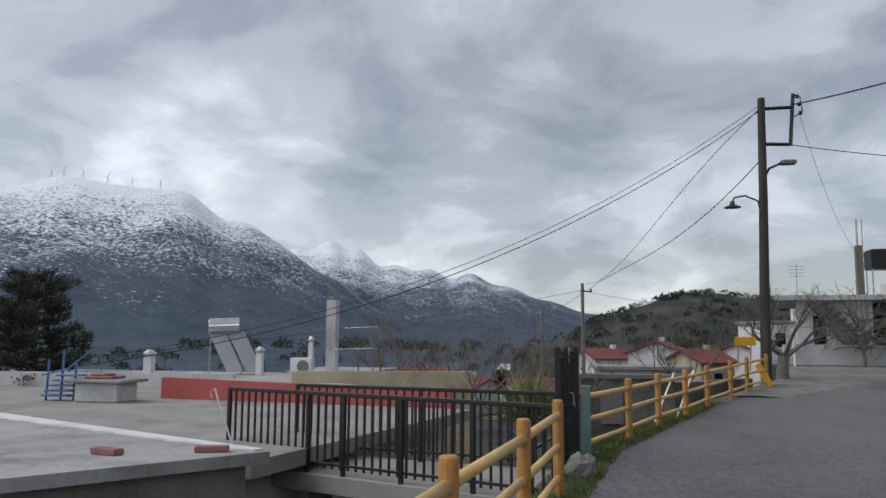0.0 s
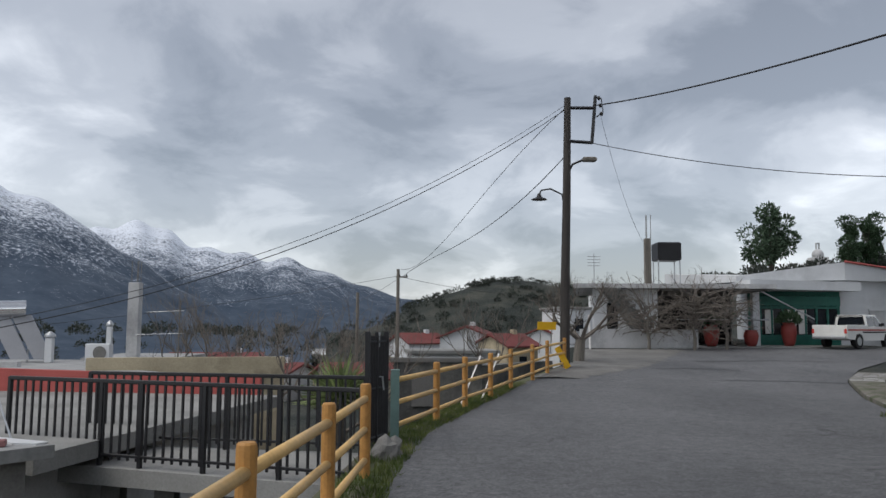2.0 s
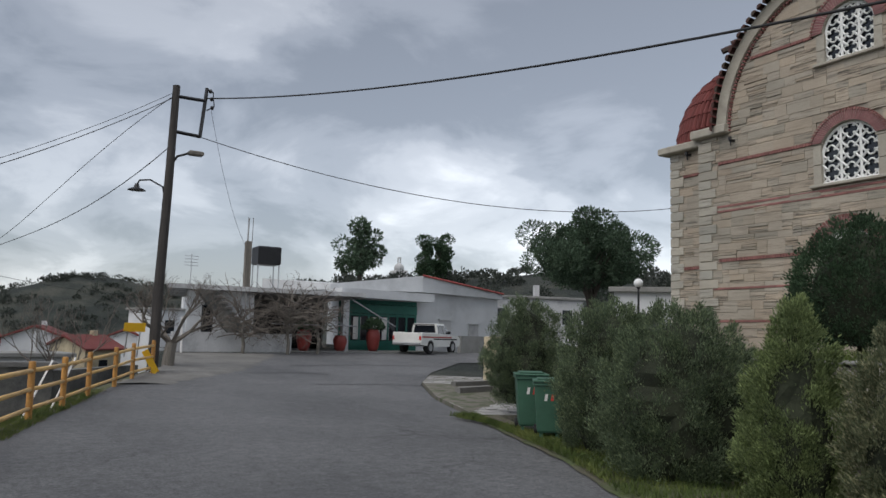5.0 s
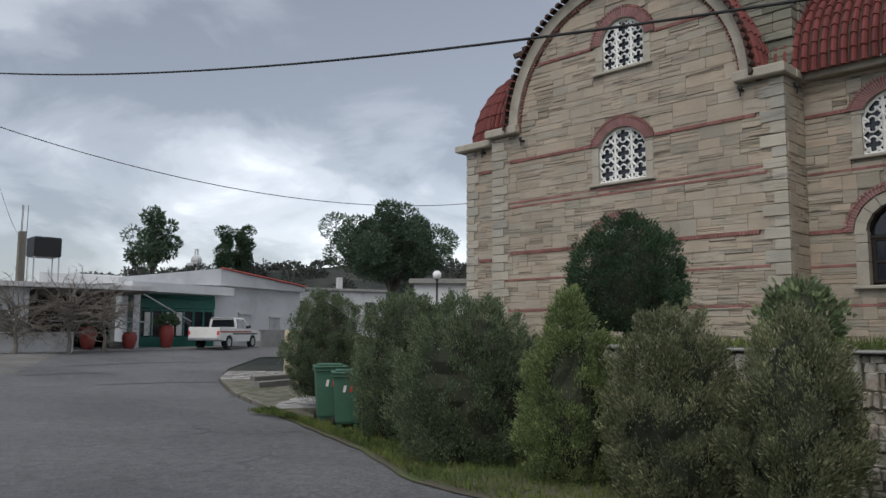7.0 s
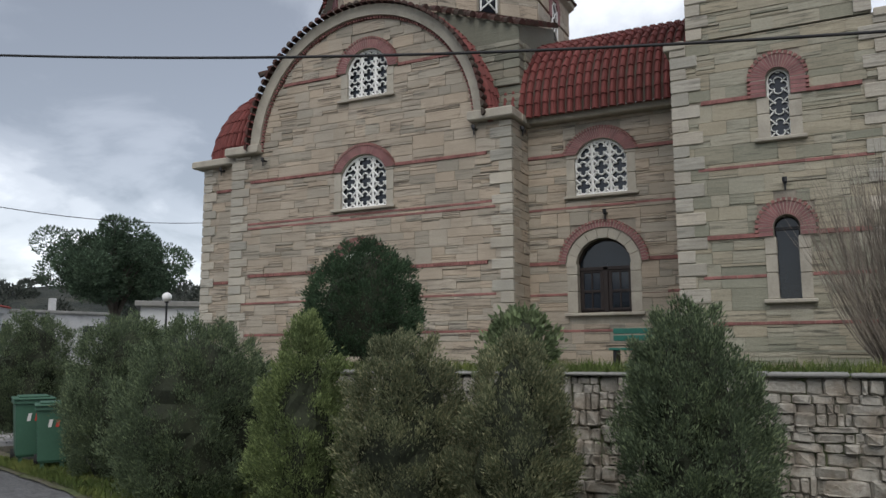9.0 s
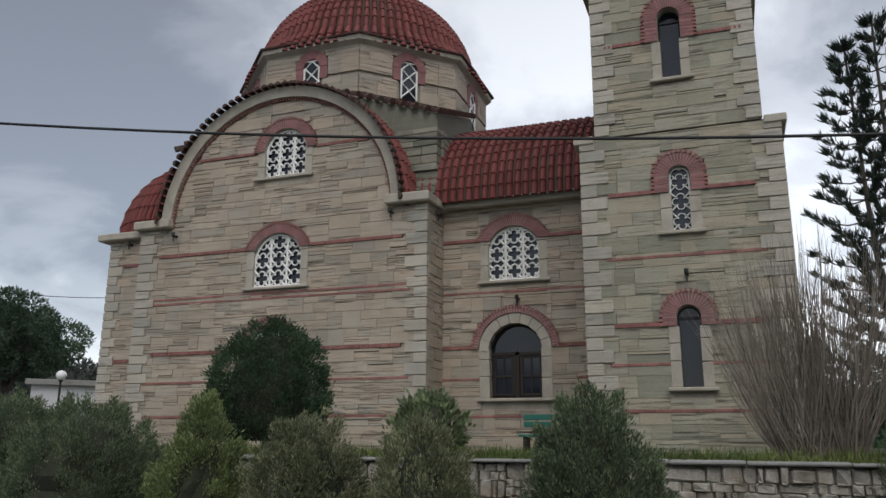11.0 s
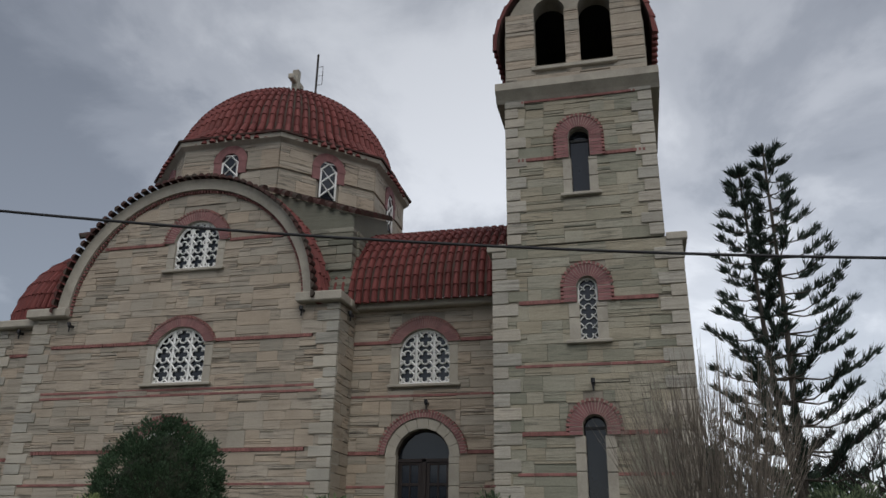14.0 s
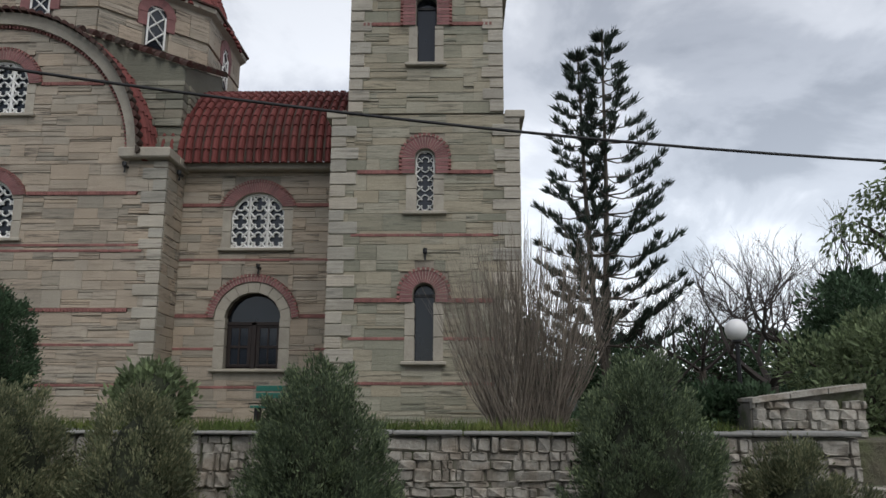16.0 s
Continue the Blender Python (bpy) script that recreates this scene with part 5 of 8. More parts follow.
# belfry: twin arched lights under an arched tiled gable
BEL = [Opening(1.50, 11.45, 13.25, 0.35, 0.0, 0.0), Opening(0.515, 11.45, 13.25, 0.355, 0.0, 0.0)]
bel_out = [(UY0, 11.0), (UY1, 11.0), (UY1, 12.3)] + [(1.0 + 1.49 * math.cos(math.pi * k / 20), 12.3 + 1.55 * math.sin(math.pi * k / 20)) for k in range(1, 20)] + [(UY0, 12.3)]
belfry = shell(bel_out, TX + 0.03, 0.45, BEL, "belfry", label="open belfry with twin arched lights")
lay(ashlar(UY0 + 0.02, UY1 - 0.02, 11.02, 12.9, BEL, None, (), (0.2, 0.3)), TX, belfry)
mb = Mesh().block((TX + 2.6, UY0 + 0.02, 11.0), (TX + 3.0, UY1 - 0.02, 13.6), 0.02).block((TX + 0.5, UY0, 11.0), (TX + 3.0, UY0 + 0.35, 12.3), 0.02).block((TX + 0.5, UY1 - 0.35, 11.0), (TX + 3.0, UY1, 12.3), 0.02)
cpart("belfry_side_wall", mb, M_STONE, belfry)
# ceiling coloured near black for the shade inside the belfry
cpart("belfry_ceiling", Mesh().box((TX + 0.4, UY0 + 0.1, 13.3), (TX + 2.8, UY1 - 0.1, 13.5)), M_DARK, belfry)
cpart("belfry_sill", Mesh().block((TX - 0.06, 0.1, 11.35), (TX + 0.4, 1.9, 11.45), 0.015), M_TRIM, belfry)
barrel_roof("belfry_roof", "x", 1.0, 12.0, 1.66, 1.95, TX - 0.1, TX + 3.0, 0, 180, 0.22, 0.34, M_TILE, church, "red barrel tiles on the belfry")
# rainwater spouts
for x, y, z in ((NX, 4.72, 4.72), (TX, 0.98, 4.55), (FX, 13.4, 6.66), (FX, 7.4, 6.72), (FX + 0.6, FY0 - 0.1, 6.72), (LX, 15.0, 6.62)):
    sp = Mesh().tube([(x + 0.05, y, z), (x - 0.16, y, z - 0.03)], 0.035, 6).tube([(x - 0.13, y, z), (x - 0.13, y, z - 0.16)], 0.018, 5).tube([(x - 0.16, y, z - 0.02), (x - 0.16, y, z + 0.06)], 0.045, 6)
    cpart("spout", sp, M_BLACK, church, "black iron spout")

# ---- foliage ----
npr = np.random.default_rng(5)


def leaf_mesh(name, pos, direction, length, width, mat, parent=None, label="", kind=""):
    """Many small leaves: each a folded blade of four points."""
    n = len(pos)
    d = direction / np.linalg.norm(direction, axis=1, keepdims=True)
    s = np.cross(d, npr.normal(size=(n, 3)))
    s /= np.linalg.norm(s, axis=1, keepdims=True) + 1e-9
    u = np.cross(s, d)
    ln, wd = np.broadcast_to(length, (n,))[:, None], np.broadcast_to(width, (n,))[:, None]
    v = np.stack([pos, pos + d * ln * 0.45 + s * wd * 0.5 + u * wd * 0.15, pos + d * ln, pos + d * ln * 0.45 - s * wd * 0.5 + u * wd * 0.15], axis=1).reshape(-1, 3)
    f = np.arange(4 * n).reshape(-1, 4)
    me = bpy.data.meshes.new(name)
    me.from_pydata(v.tolist(), [], f.tolist())
    me.materials.append(mat)
    ob = new(name, me)
    if parent is not None:
        ob.parent = parent
    return tagged(ob, label, kind=kind)


def lumpy(dirs, seed, amount, scale):
    return np.array([1 + amount * noise.noise((d[0] * scale + seed, d[1] * scale, d[2] * scale)) + amount * 0.5 * noise.noise((d[0] * scale * 2.3, d[1] * scale * 2.3 + seed, d[2] * scale * 2.3)) for d in dirs])


def bush(label, x, y, z0, height, radius, mat, count=9000, pointed=0.6, seed=1, stem=0.0, leaf=(0.025, 0.058), wide=0.0135, name="cypress_bush", lift=0.75, amount=0.24):
    """An evergreen bush: a ragged crown of sprays round a solid hull coloured dark for inner shade, on a short stem."""
    hedge = name == "cypress_bush"
    count = int(count * 5.0) if hedge else int(count * 2.0)
    ob = thing(name, label, "bush", "hedge bushes" if name == "cypress_bush" else "", at=(x, y, z0))
    crown_h = height - stem
    radius = radius * (0.92 if hedge else 0.97)

    def prof(q):
        low = np.clip(q / 0.34, 0, 1) ** 0.6
        top = np.clip(1 - ((q - 0.34) / 0.66).clip(0, 1) ** (2.2 - 0.9 * pointed), 0, 1) ** (0.55 + 0.4 * pointed)
        return radius * np.where(q < 0.34, 0.66 + 0.34 * low, top)

    # sprays: each grows from inside the crown outwards and up, of its own length
    n_spray = int((250 if hedge else 320) * radius * crown_h)
    q = npr.random(n_spray * 6)
    q = q[npr.random(n_spray * 6) < prof(q) / radius * 0.85 + 0.15][:n_spray]
    n_spray = len(q)
    sa = npr.random(n_spray) * 2 * np.pi
    lump = lumpy(np.stack([np.cos(sa), np.sin(sa), 2.5 * q], axis=1), seed * 3.7, amount * 1.7, 2.2)
    tilt = lift * (0.7 + 0.8 * npr.random(n_spray)) + 0.9 * q ** 2
    axis = np.stack([np.cos(sa) * 0.6, np.sin(sa) * 0.6, tilt], axis=1) + npr.normal(size=(n_spray, 3)) * 0.16
    axis /= np.linalg.norm(axis, axis=1, keepdims=True)
    span = (0.12 + 0.15 * npr.random(n_spray) ** 1.5) * (1.0 if hedge else 0.6)
    rr0 = prof(q) * lump * (0.78 + 0.14 * npr.random(n_spray))
    root = np.stack([rr0 * np.cos(sa), rr0 * np.sin(sa), stem + crown_h * q * 0.93 - span * 0.25], axis=1)
    pick = npr.integers(0, n_spray, count)
    u = npr.random(count)
    wob = npr.normal(size=(count, 3)) * ((0.060 if hedge else 0.065) * (1.1 - 0.8 * u))[:, None]
    pos = root[pick] + axis[pick] * (span[pick] * u)[:, None] + wob
    pos[:, 2] = np.maximum(pos[:, 2], 0.02)
    out = axis[pick] * 1.3 + wob * 6 + npr.normal(size=(count, 3)) * 0.3
    leaf_mesh("foliage", pos, out, npr.uniform(*leaf, count), wide * npr.uniform(0.7, 1.3, count), mat, ob)
    # closed hull in a dark colour: painted shade behind the gaps
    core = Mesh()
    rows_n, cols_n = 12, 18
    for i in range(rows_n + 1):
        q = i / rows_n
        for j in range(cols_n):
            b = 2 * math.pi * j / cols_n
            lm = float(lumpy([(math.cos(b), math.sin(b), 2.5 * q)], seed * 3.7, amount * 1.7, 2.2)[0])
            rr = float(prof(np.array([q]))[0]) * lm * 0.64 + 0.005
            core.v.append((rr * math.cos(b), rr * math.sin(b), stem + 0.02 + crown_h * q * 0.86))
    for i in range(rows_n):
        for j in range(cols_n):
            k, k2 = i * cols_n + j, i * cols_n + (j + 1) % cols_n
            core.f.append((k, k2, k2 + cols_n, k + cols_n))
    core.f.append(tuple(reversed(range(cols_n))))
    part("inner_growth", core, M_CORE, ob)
    part("trunk", Mesh().tube([(0, 0, -0.1), (0.02, 0.01, stem + crown_h * 0.5)], 0.07, 7, 0.03), M_BARK, ob)
    return ob


bush("dark green cypress bush behind the bins", 9.75, 13.6, 0.0, 2.5, 0.84, M_CYPRESS, 10000, 0.0, 1, 0.25)
bush("broad green cypress bush beside the bins", 7.95, 9.05, 0.0, 2.25, 0.88, M_CYPRESS, 11000, 0.1, 2)
bush("rounded broad cypress bush on the grass verge", 7.25, 7.15, 0.0, 2.12, 1.02, M_CYPRESS, 13000, 0.05, 3)
bush("narrow yellow-green young cypress bush", 7.0, 5.42, 0.0, 2.08, 0.52, M_CYPRESS_L, 8000, 0.7, 4)
bush("browned loose cypress bush before the wall", 7.0, 4.18, 0.0, 1.9, 0.64, M_CYPRESS_B, 9000, 0.1, 5)
bush("browned narrow cypress bush before the wall", 7.0, 3.05, 0.0, 1.82, 0.52, M_CYPRESS_B, 8000, 0.15, 6)
bush("dense dark green cypress bush before the wall", 7.0, 1.5, 0.0, 2.14, 0.62, M_CYPRESS, 10000, 0.15, 7)
bush("dense conical cypress bush before the wall", 7.0, -1.22, 0.0, 2.2, 0.66, M_CYPRESS, 10000, 0.3, 8)
bush("low browned cypress bush near the wall end", 7.1, -2.5, 0.0, 1.42, 0.52, M_CYPRESS_B, 7000, 0.3, 9)
bush("dark clipped evergreen ball bush on a short stem", 9.46, 6.25, 1.36, 1.9, 0.88, M_DARKLEAF, 14000, 0.05, 10, 0.22, (0.03, 0.06), 0.02, "ball_bush", 0.5, 0.10)
bush("light green leafy sapling on the terrace edge", 9.0, 3.75, 1.36, 0.75, 0.38, M_OLIVE, 900, 0.2, 11, 0.1, (0.07, 0.12), 0.05, "leafy_shrub", 0.4, 0.3)

# ---- retaining wall stones ----
variants = []
vr = random.Random(3)
for k in range(10):
    mb = Mesh()
    c = 0.13
    j = lambda s=0.08: vr.uniform(-s, s)
    ring0 = [(-0.5 + c + j(), -0.5), (0.5 - c + j(), -0.5), (0.5, -0.5 + c + j()), (0.5, 0.5 - c + j()), (0.5 - c + j(), 0.5), (-0.5 + c + j(), 0.5), (-0.5, 0.5 - c + j()), (-0.5, -0.5 + c + j())]
    mb.v = [(0.5, y, z) for y, z in ring0] + [(-0.25 + j(), y, z) for y, z in ring0] + [(-0.5 + j(0.12), y * 0.8, z * 0.78) for y, z in ring0]
    mb.f = [tuple(reversed(range(16, 24)))] + [(i, (i + 1) % 8, (i + 1) % 8 + 8, i + 8) for i in range(8)] + [(i + 8, (i + 1) % 8 + 8, (i + 1) % 8 + 16, i + 16) for i in range(8)]
    variants.append(mb)
piece_meshes = [fix(v.data("stone", M_RUBBLE_O)) for v in variants]


def rubble(y0, y1, z0, z1, x, parent, pieces=True, low=0.08, high=0.19):
    """Rough coursed stones on a wall face at x, facing the road."""
    rest = Mesh()
    z = z0
    while z < z1 - 0.03:
        h = min(vr.uniform(low, high), z1 - z)
        y = y0
        while y < y1 - 0.02:
            wd = min(vr.choice((0.06, 0.09, 0.13, 0.17, 0.22, 0.34)) * vr.uniform(0.8, 1.25), y1 - y)
            hh = h * vr.uniform(0.85, 1.3)
            dp = vr.uniform(0.09, 0.2)
            k = vr.randrange(10)
            cx, cy, cz = x + 0.06 + vr.uniform(-0.02, 0.02), y + wd / 2, z + h / 2
            if pieces and wd > 0.05:
                ob = new("stone", piece_meshes[k])
                ob.location, ob.scale = (cx, cy, cz), (dp, max(0.03, wd - 0.004), max(0.03, hh - 0.002))
                ob.rotation_euler = (vr.uniform(-0.06, 0.06), 0, 0)
                ob.parent = parent
            elif wd > 0.05:
                rest.add([(cx + p[0] * dp, cy + p[1] * (wd - 0.004), cz + p[2] * (hh - 0.002)) for p in variants[k].v], variants[k].f)
            y += wd
        z += h
    if rest.f:
        part("stonework", rest, M_RUBBLE, parent, kind="stuff")


rubble(-3.58, -2.5, 0.6, WALL_TOP - 0.05, WALL_X, wall_terrace, False, 0.06, 0.15)
rubble(-2.5, 2.6, 0.6, WALL_TOP - 0.05, WALL_X, wall_terrace, True, 0.06, 0.15)
rubble(2.6, 2.9, 0.6, WALL_TOP - 0.05, WALL_X, wall_terrace, False)
rubble(2.9, 8.2, 0.0, WALL_TOP - 0.05, WALL_X, wall_terrace, False)
rubble(-3.58, 2.9, -0.05, 0.6, WALL_X, wall_terrace, False)
y = -3.58
while y < 8.2:
    wd = vr.uniform(0.5, 1.1)
    part("coping_slab", Mesh().block((WALL_X - 0.07, y, WALL_TOP - 0.04), (WALL_X + 0.42, min(8.2, y + wd - 0.012), WALL_TOP + vr.uniform(-0.012, 0.012)), 0.015), M_CONCRETE, wall_terrace)
    y += wd
# the raised end of the wall
mb = Mesh()
mb.prism([(-2.89, 1.2), (-2.89, 1.75), (-4.15, 1.91), (-4.15, 1.2)], "x", WALL_X + 0.97, WALL_X + 1.45)
wall_end = structure("wall_pier", mb, M_GROUT, "raised rubble end of the retaining wall", "wall")
rubble(-4.15, -2.89, 1.36, 1.76, WALL_X + 0.93, wall_end, True, 0.06, 0.13)
for k in range(3):
    y0, y1 = -2.89 - 0.42 * k, -2.89 - 0.42 * (k + 1) + 0.012
    za, zb = 1.793 + 0.1273 * 0.42 * k, 1.793 + 0.1273 * 0.42 * (k + 1)
    part("coping_slab", Mesh().prism([(y0, za - 0.06), (y0, za), (y1, zb), (y1, zb - 0.06)], "x", WALL_X + 0.87, WALL_X + 1.5), M_RUBBLE, wall_end)
mb = Mesh().box((WALL_X + 0.03, -30, -0.2), (WALL_X + 0.5, -3.6, 0.92))
wall_low = structure("wall_low", mb, M_GROUT, "low rubble wall running on along the road", "wall")
rubble(-9, -3.6, 0.3, 0.95, WALL_X - 0.02, wall_low, False)
# end pier towards the paved apron
mb = Mesh().block((14.3, 21.3, 0), (15.0, 22.0, 1.62), 0.03)
structure("wall_apron", mb, M_CREAM, "cream stone end pier of the terrace wall", "wall")

# ---- grass ----
def grass(name, label, boxes, n, zf, hgt=(0.05, 0.14), mat=M_GRASS):
    pos = []
    for k in range(n):
        f = boxes[vr.randrange(len(boxes))]
        x, y = f(vr.random(), vr.random())
        pos.append((x, y, zf(x, y)))
    pos = np.array(pos)
    d = npr.normal(size=(n, 3)) * 0.45 + np.array([0, 0, 1.0])
    ob = leaf_mesh(name, pos, d, npr.uniform(*hgt, n), 0.012, mat)
    return tagged(ob, label, "grass", kind="stuff")


def verge_pt(u, v):
    y = -6 + 20 * u
    a = lerp_line(ROAD_R, y) + 0.02
    return a + (WALL_X - a) * (v ** 1.4), y


mb = Mesh()
for k in range(61):
    y = -8 + 22 * k / 60
    a = lerp_line(ROAD_R, y)
    mb.v += [(a - 0.05 + 0.02 * math.sin(k * 2.1), y, 0.004), (a + 0.35, y, 0.035), (max(a + 0.5, WALL_X + 0.1), y, 0.05)]
    if k:
        q = 3 * k
        mb.f += [(q - 3, q - 2, q + 1, q), (q - 2, q - 1, q + 2, q + 1)]
structure("verge", mb, M_EARTH, "earth verge between road and terrace wall", "ground", True)
grass("verge_grass", "short bright green grass along the road edge", [verge_pt], 26000, lambda x, y: 0.02)


def left_verge_pt(u, v):
    y = 7 + 14 * u
    a = lerp_line(ROAD_L, y)
    return a + 0.12 - 0.55 * v, y


grass("roadside_grass", "green weeds under the yellow railing", [left_verge_pt], 11000, lambda x, y: road_z(x, y) - 0.03, (0.04, 0.16))
grass("coping_grass", "green weeds spilling over the wall coping", [lambda u, v: (WALL_X + 0.05 + 0.5 * v, -2.4 + 10.4 * u)], 3500, lambda x, y: WALL_TOP - 0.02, (0.06, 0.2))
grass("terrace_grass", "weeds growing along the terrace edge", [lambda u, v: (8.5 + 1.2 * v, -3 + 14 * u), lambda u, v: (13 + 3 * v, -3 + 14 * u)], 9000, lambda x, y: 1.36, (0.05, 0.2))
mb = Mesh()
for k in range(41):
    y = 4 + 22 * k / 40
    a = lerp_line(ROAD_L, y)
    z = road_z(a, y)
    mb.v += [(a + 0.08 + 0.07 * math.sin(k * 1.9) + 0.05 * math.sin(k * 4.3), y, z + 0.006), (a - 0.25, y, z + 0.02), (a - 0.7, y, z - 0.15)]
    if k:
        q = 3 * k
        mb.f += [(q - 3, q - 2, q + 1, q), (q - 2, q - 1, q + 2, q + 1)]
structure("road_shoulder", mb, M_EARTH, "earthy shoulder under the railing", "ground", True)

# ---- wheeled bins ----
def wheeled_bin():
    ob = thing("wheeled_bin", "green plastic wheeled bin with hinged lid and sticker", "bin", "bins by the hedge")
    b = Mesh()
    lev = [(0.20, 0.22, 0.10), (0.215, 0.24, 0.14), (0.265, 0.32, 0.92), (0.29, 0.35, 0.93), (0.29, 0.35, 0.98)]
    for hx, hy, z in lev:
        b.v += [(-hx, -hy, z), (hx, -hy, z), (hx, hy, z), (-hx, hy, z)]
    for k in range(len(lev) - 1):
        b.f += [(4 * k + j, 4 * k + (j + 1) % 4, 4 * k + 4 + (j + 1) % 4, 4 * k + 4 + j) for j in range(4)]
    b.f += [(3, 2, 1, 0), tuple(4 * (len(lev) - 1) + j for j in range(4))]
    part("body", b, M_BINGREEN, ob)
    lid = Mesh().block((-0.30, -0.38, 0.985), (0.30, 0.37, 1.02), 0.012).block((-0.22, -0.28, 1.02), (0.22, 0.28, 1.05), 0.02)
    part("lid", lid, M_BINGREEN, ob)
    part("handle", Mesh().tube([(-0.22, 0.40, 0.95), (0.22, 0.40, 0.95)], 0.016, 6), M_BINGREEN, ob)
    for s in (-1, 1):
        wheel = part("wheel", Mesh().tube([(s * 0.20, 0.24, 0.1), (s * 0.26, 0.24, 0.1)], 0.10, 14), M_RUBBER, ob)
        part("foot", Mesh().block((s * 0.14 - 0.03, -0.2, 0), (s * 0.14 + 0.03, -0.1, 0.11), 0.01), M_BINGREEN, ob)
    for s in (-0.06, 0.05):
        st = Mesh()
        st.add([(s - 0.035, -0.298, 0.66), (s + 0.015, -0.298, 0.66), (s + 0.035, -0.312, 0.78), (s - 0.015, -0.312, 0.78)], [(0, 1, 2, 3)])
        st.add([(s - 0.035, -0.292, 0.66), (s + 0.015, -0.292, 0.66), (s + 0.035, -0.306, 0.78), (s - 0.015, -0.306, 0.78)], [(3, 2, 1, 0)])
        part("sticker", st, M_WHITEPLATE if s < 0 else M_REDPLATE, ob)
    return ob


b1 = wheeled_bin()
b1.matrix_basis = pose(8.22, 11.35, 0.05, 0, 0, -32) @ Matrix.Diagonal((0.94, 0.94, 0.94, 1))
copy_thing(b1, pose(7.95, 10.5, 0.05, 0, 0, -36) @ Matrix.Diagonal((0.94, 0.94, 0.94, 1)))

# ---- slate apron beside the bend ----
mb = Mesh()
edge_in = [(8.75, 13.9), (10.35, 18.2), (12.15, 22.2), (13.6, 24.3)]
edge_out = [(10.3, 13.3), (12.2, 17.0), (14.5, 21.6), (15.6, 23.4)]
outl = edge_in + edge_out[::-1]
mb.prism(outl, "z", -0.1, 0.05)
mb.v = [(x, y, z + (road_z(x, y) + 0.02 if z > 0 else 0)) for x, y, z in mb.v]
apron = structure("pavement_apron", mb, M_GROUT, "slate crazy paving beside the bend", "pavement")


def along(line, t):
    q = t * (len(line) - 1)
    i = min(int(q), len(line) - 2)
    (x0, y0), (x1, y1) = line[i], line[i + 1]
    return x0 + (x1 - x0) * (q - i), y0 + (y1 - y0) * (q - i)


nu, nv = 24, 7
grid = {}
for i in range(nu + 1):
    a, b = along(edge_in, i / nu), along(edge_out, i / nu)
    for k in range(nv + 1):
        t = min(1, max(0, k / nv + (vr.uniform(-0.045, 0.045) if 0 < k < nv else 0)))
        jt = vr.uniform(-0.12, 0.12) if 0 < i < nu else 0
        grid[i, k] = (a[0] + (b[0] - a[0]) * t + jt * 0.5, a[1] + (b[1] - a[1]) * t + jt)
for i in range(nu):
    for k in range(nv):
        q = [grid[i, k], grid[i, k + 1], grid[i + 1, k + 1], grid[i + 1, k]]
        cx, cy = sum(p[0] for p in q) / 4, sum(p[1] for p in q) / 4
        z = road_z(cx, cy) + 0.06 + vr.uniform(0, 0.012)
        q = [(cx + (px - cx) * 0.93, cy + (py - cy) * 0.93) for px, py in q]
        mb = Mesh()
        mb.prism(q, "z", z - 0.02, z + 0.012)
        part("slab", mb, M_PAVER, apron)
for (sx, sy), (ex, ey) in (((12.4, 20.6), (15.4, 21.4)), ((11.2, 18.4), (12.6, 18.9))):
    structure("step", Mesh().prism([(sx, sy), (ex, ey), (ex + 0.05, ey + 0.35), (sx + 0.05, sy + 0.35)], "z", 0.0, 0.24), M_CONCRETE_D, "low dark stone step on the apron", "step")

# ---- yellow railing ----
RAIL = [(-1.0, 2.1), (-0.86, 4.25), (-0.68, 6.37), (-0.54, 8.46)]
RAIL2 = [(0.30, 13.5), (0.90, 15.7), (1.59, 17.8), (2.28, 19.9), (3.12, 22.0), (3.82, 23.8), (4.6, 25.2)]
railing = thing("railing", "yellow painted tubular road railing with three rails", "railing", at=(0.3, 13.5, 0))


def rail_run(line, first=None):
    for x, y in line:
        z = road_z(x, y)
        o = Mesh().lathe([(0.056, -0.12), (0.058, 0.96), (0.055, 0.985), (0.045, 0.997), (0.01, 1.0)], (x - 0.3, y - 13.5, z), 12)
        part("post", o, M_YELLOW, railing, smooth=False)
    pts = ([first] if first else []) + line
    for (x0, y0), (x1, y1) in zip(pts, pts[1:]):
        for h, r in ((0.84, 0.04), (0.52, 0.036), (0.2, 0.036)):
            part("rail", Mesh().tube([(x0 - 0.3, y0 - 13.5, road_z(x0, y0) + h), ((x0 + x1) / 2 - 0.3, (y0 + y1) / 2 - 13.5, road_z(x0, (y0 + y1) / 2) + h), (x1 - 0.3, y1 - 13.5, road_z(x1, y1) + h)], r, 10), M_YELLOW_P, railing, smooth=True)


rail_run(RAIL)
rail_run(RAIL2, (-0.32, 11.35))
for a, b, c in ((0.9, 15.7, 0.05), (1.45, 17.3, 0.0)):
    part("brace", Mesh().tube([(a - 0.6, b - 13.5 - 0.1, -0.5 + c), (a + 0.1, b - 13.5 + 1.3, 0.95)], 0.02, 6), M_WHITEPLATE, railing)

# ---- gate at the head of the footbridge ----
gate = thing("iron_gate", "tall black iron gate folded open beside the road", "gate", at=(-0.55, 10.9, 0))
for x, y, wd in ((-0.12, -0.35, 0.07), (0.10, 0.22, 0.07), (-0.02, -0.08, 0.05)):
    part("gate_post", Mesh().block((x - wd / 2, y - wd / 2, -0.2), (x + wd / 2, y + wd / 2, 1.52), 0.008), M_BLACK, gate)
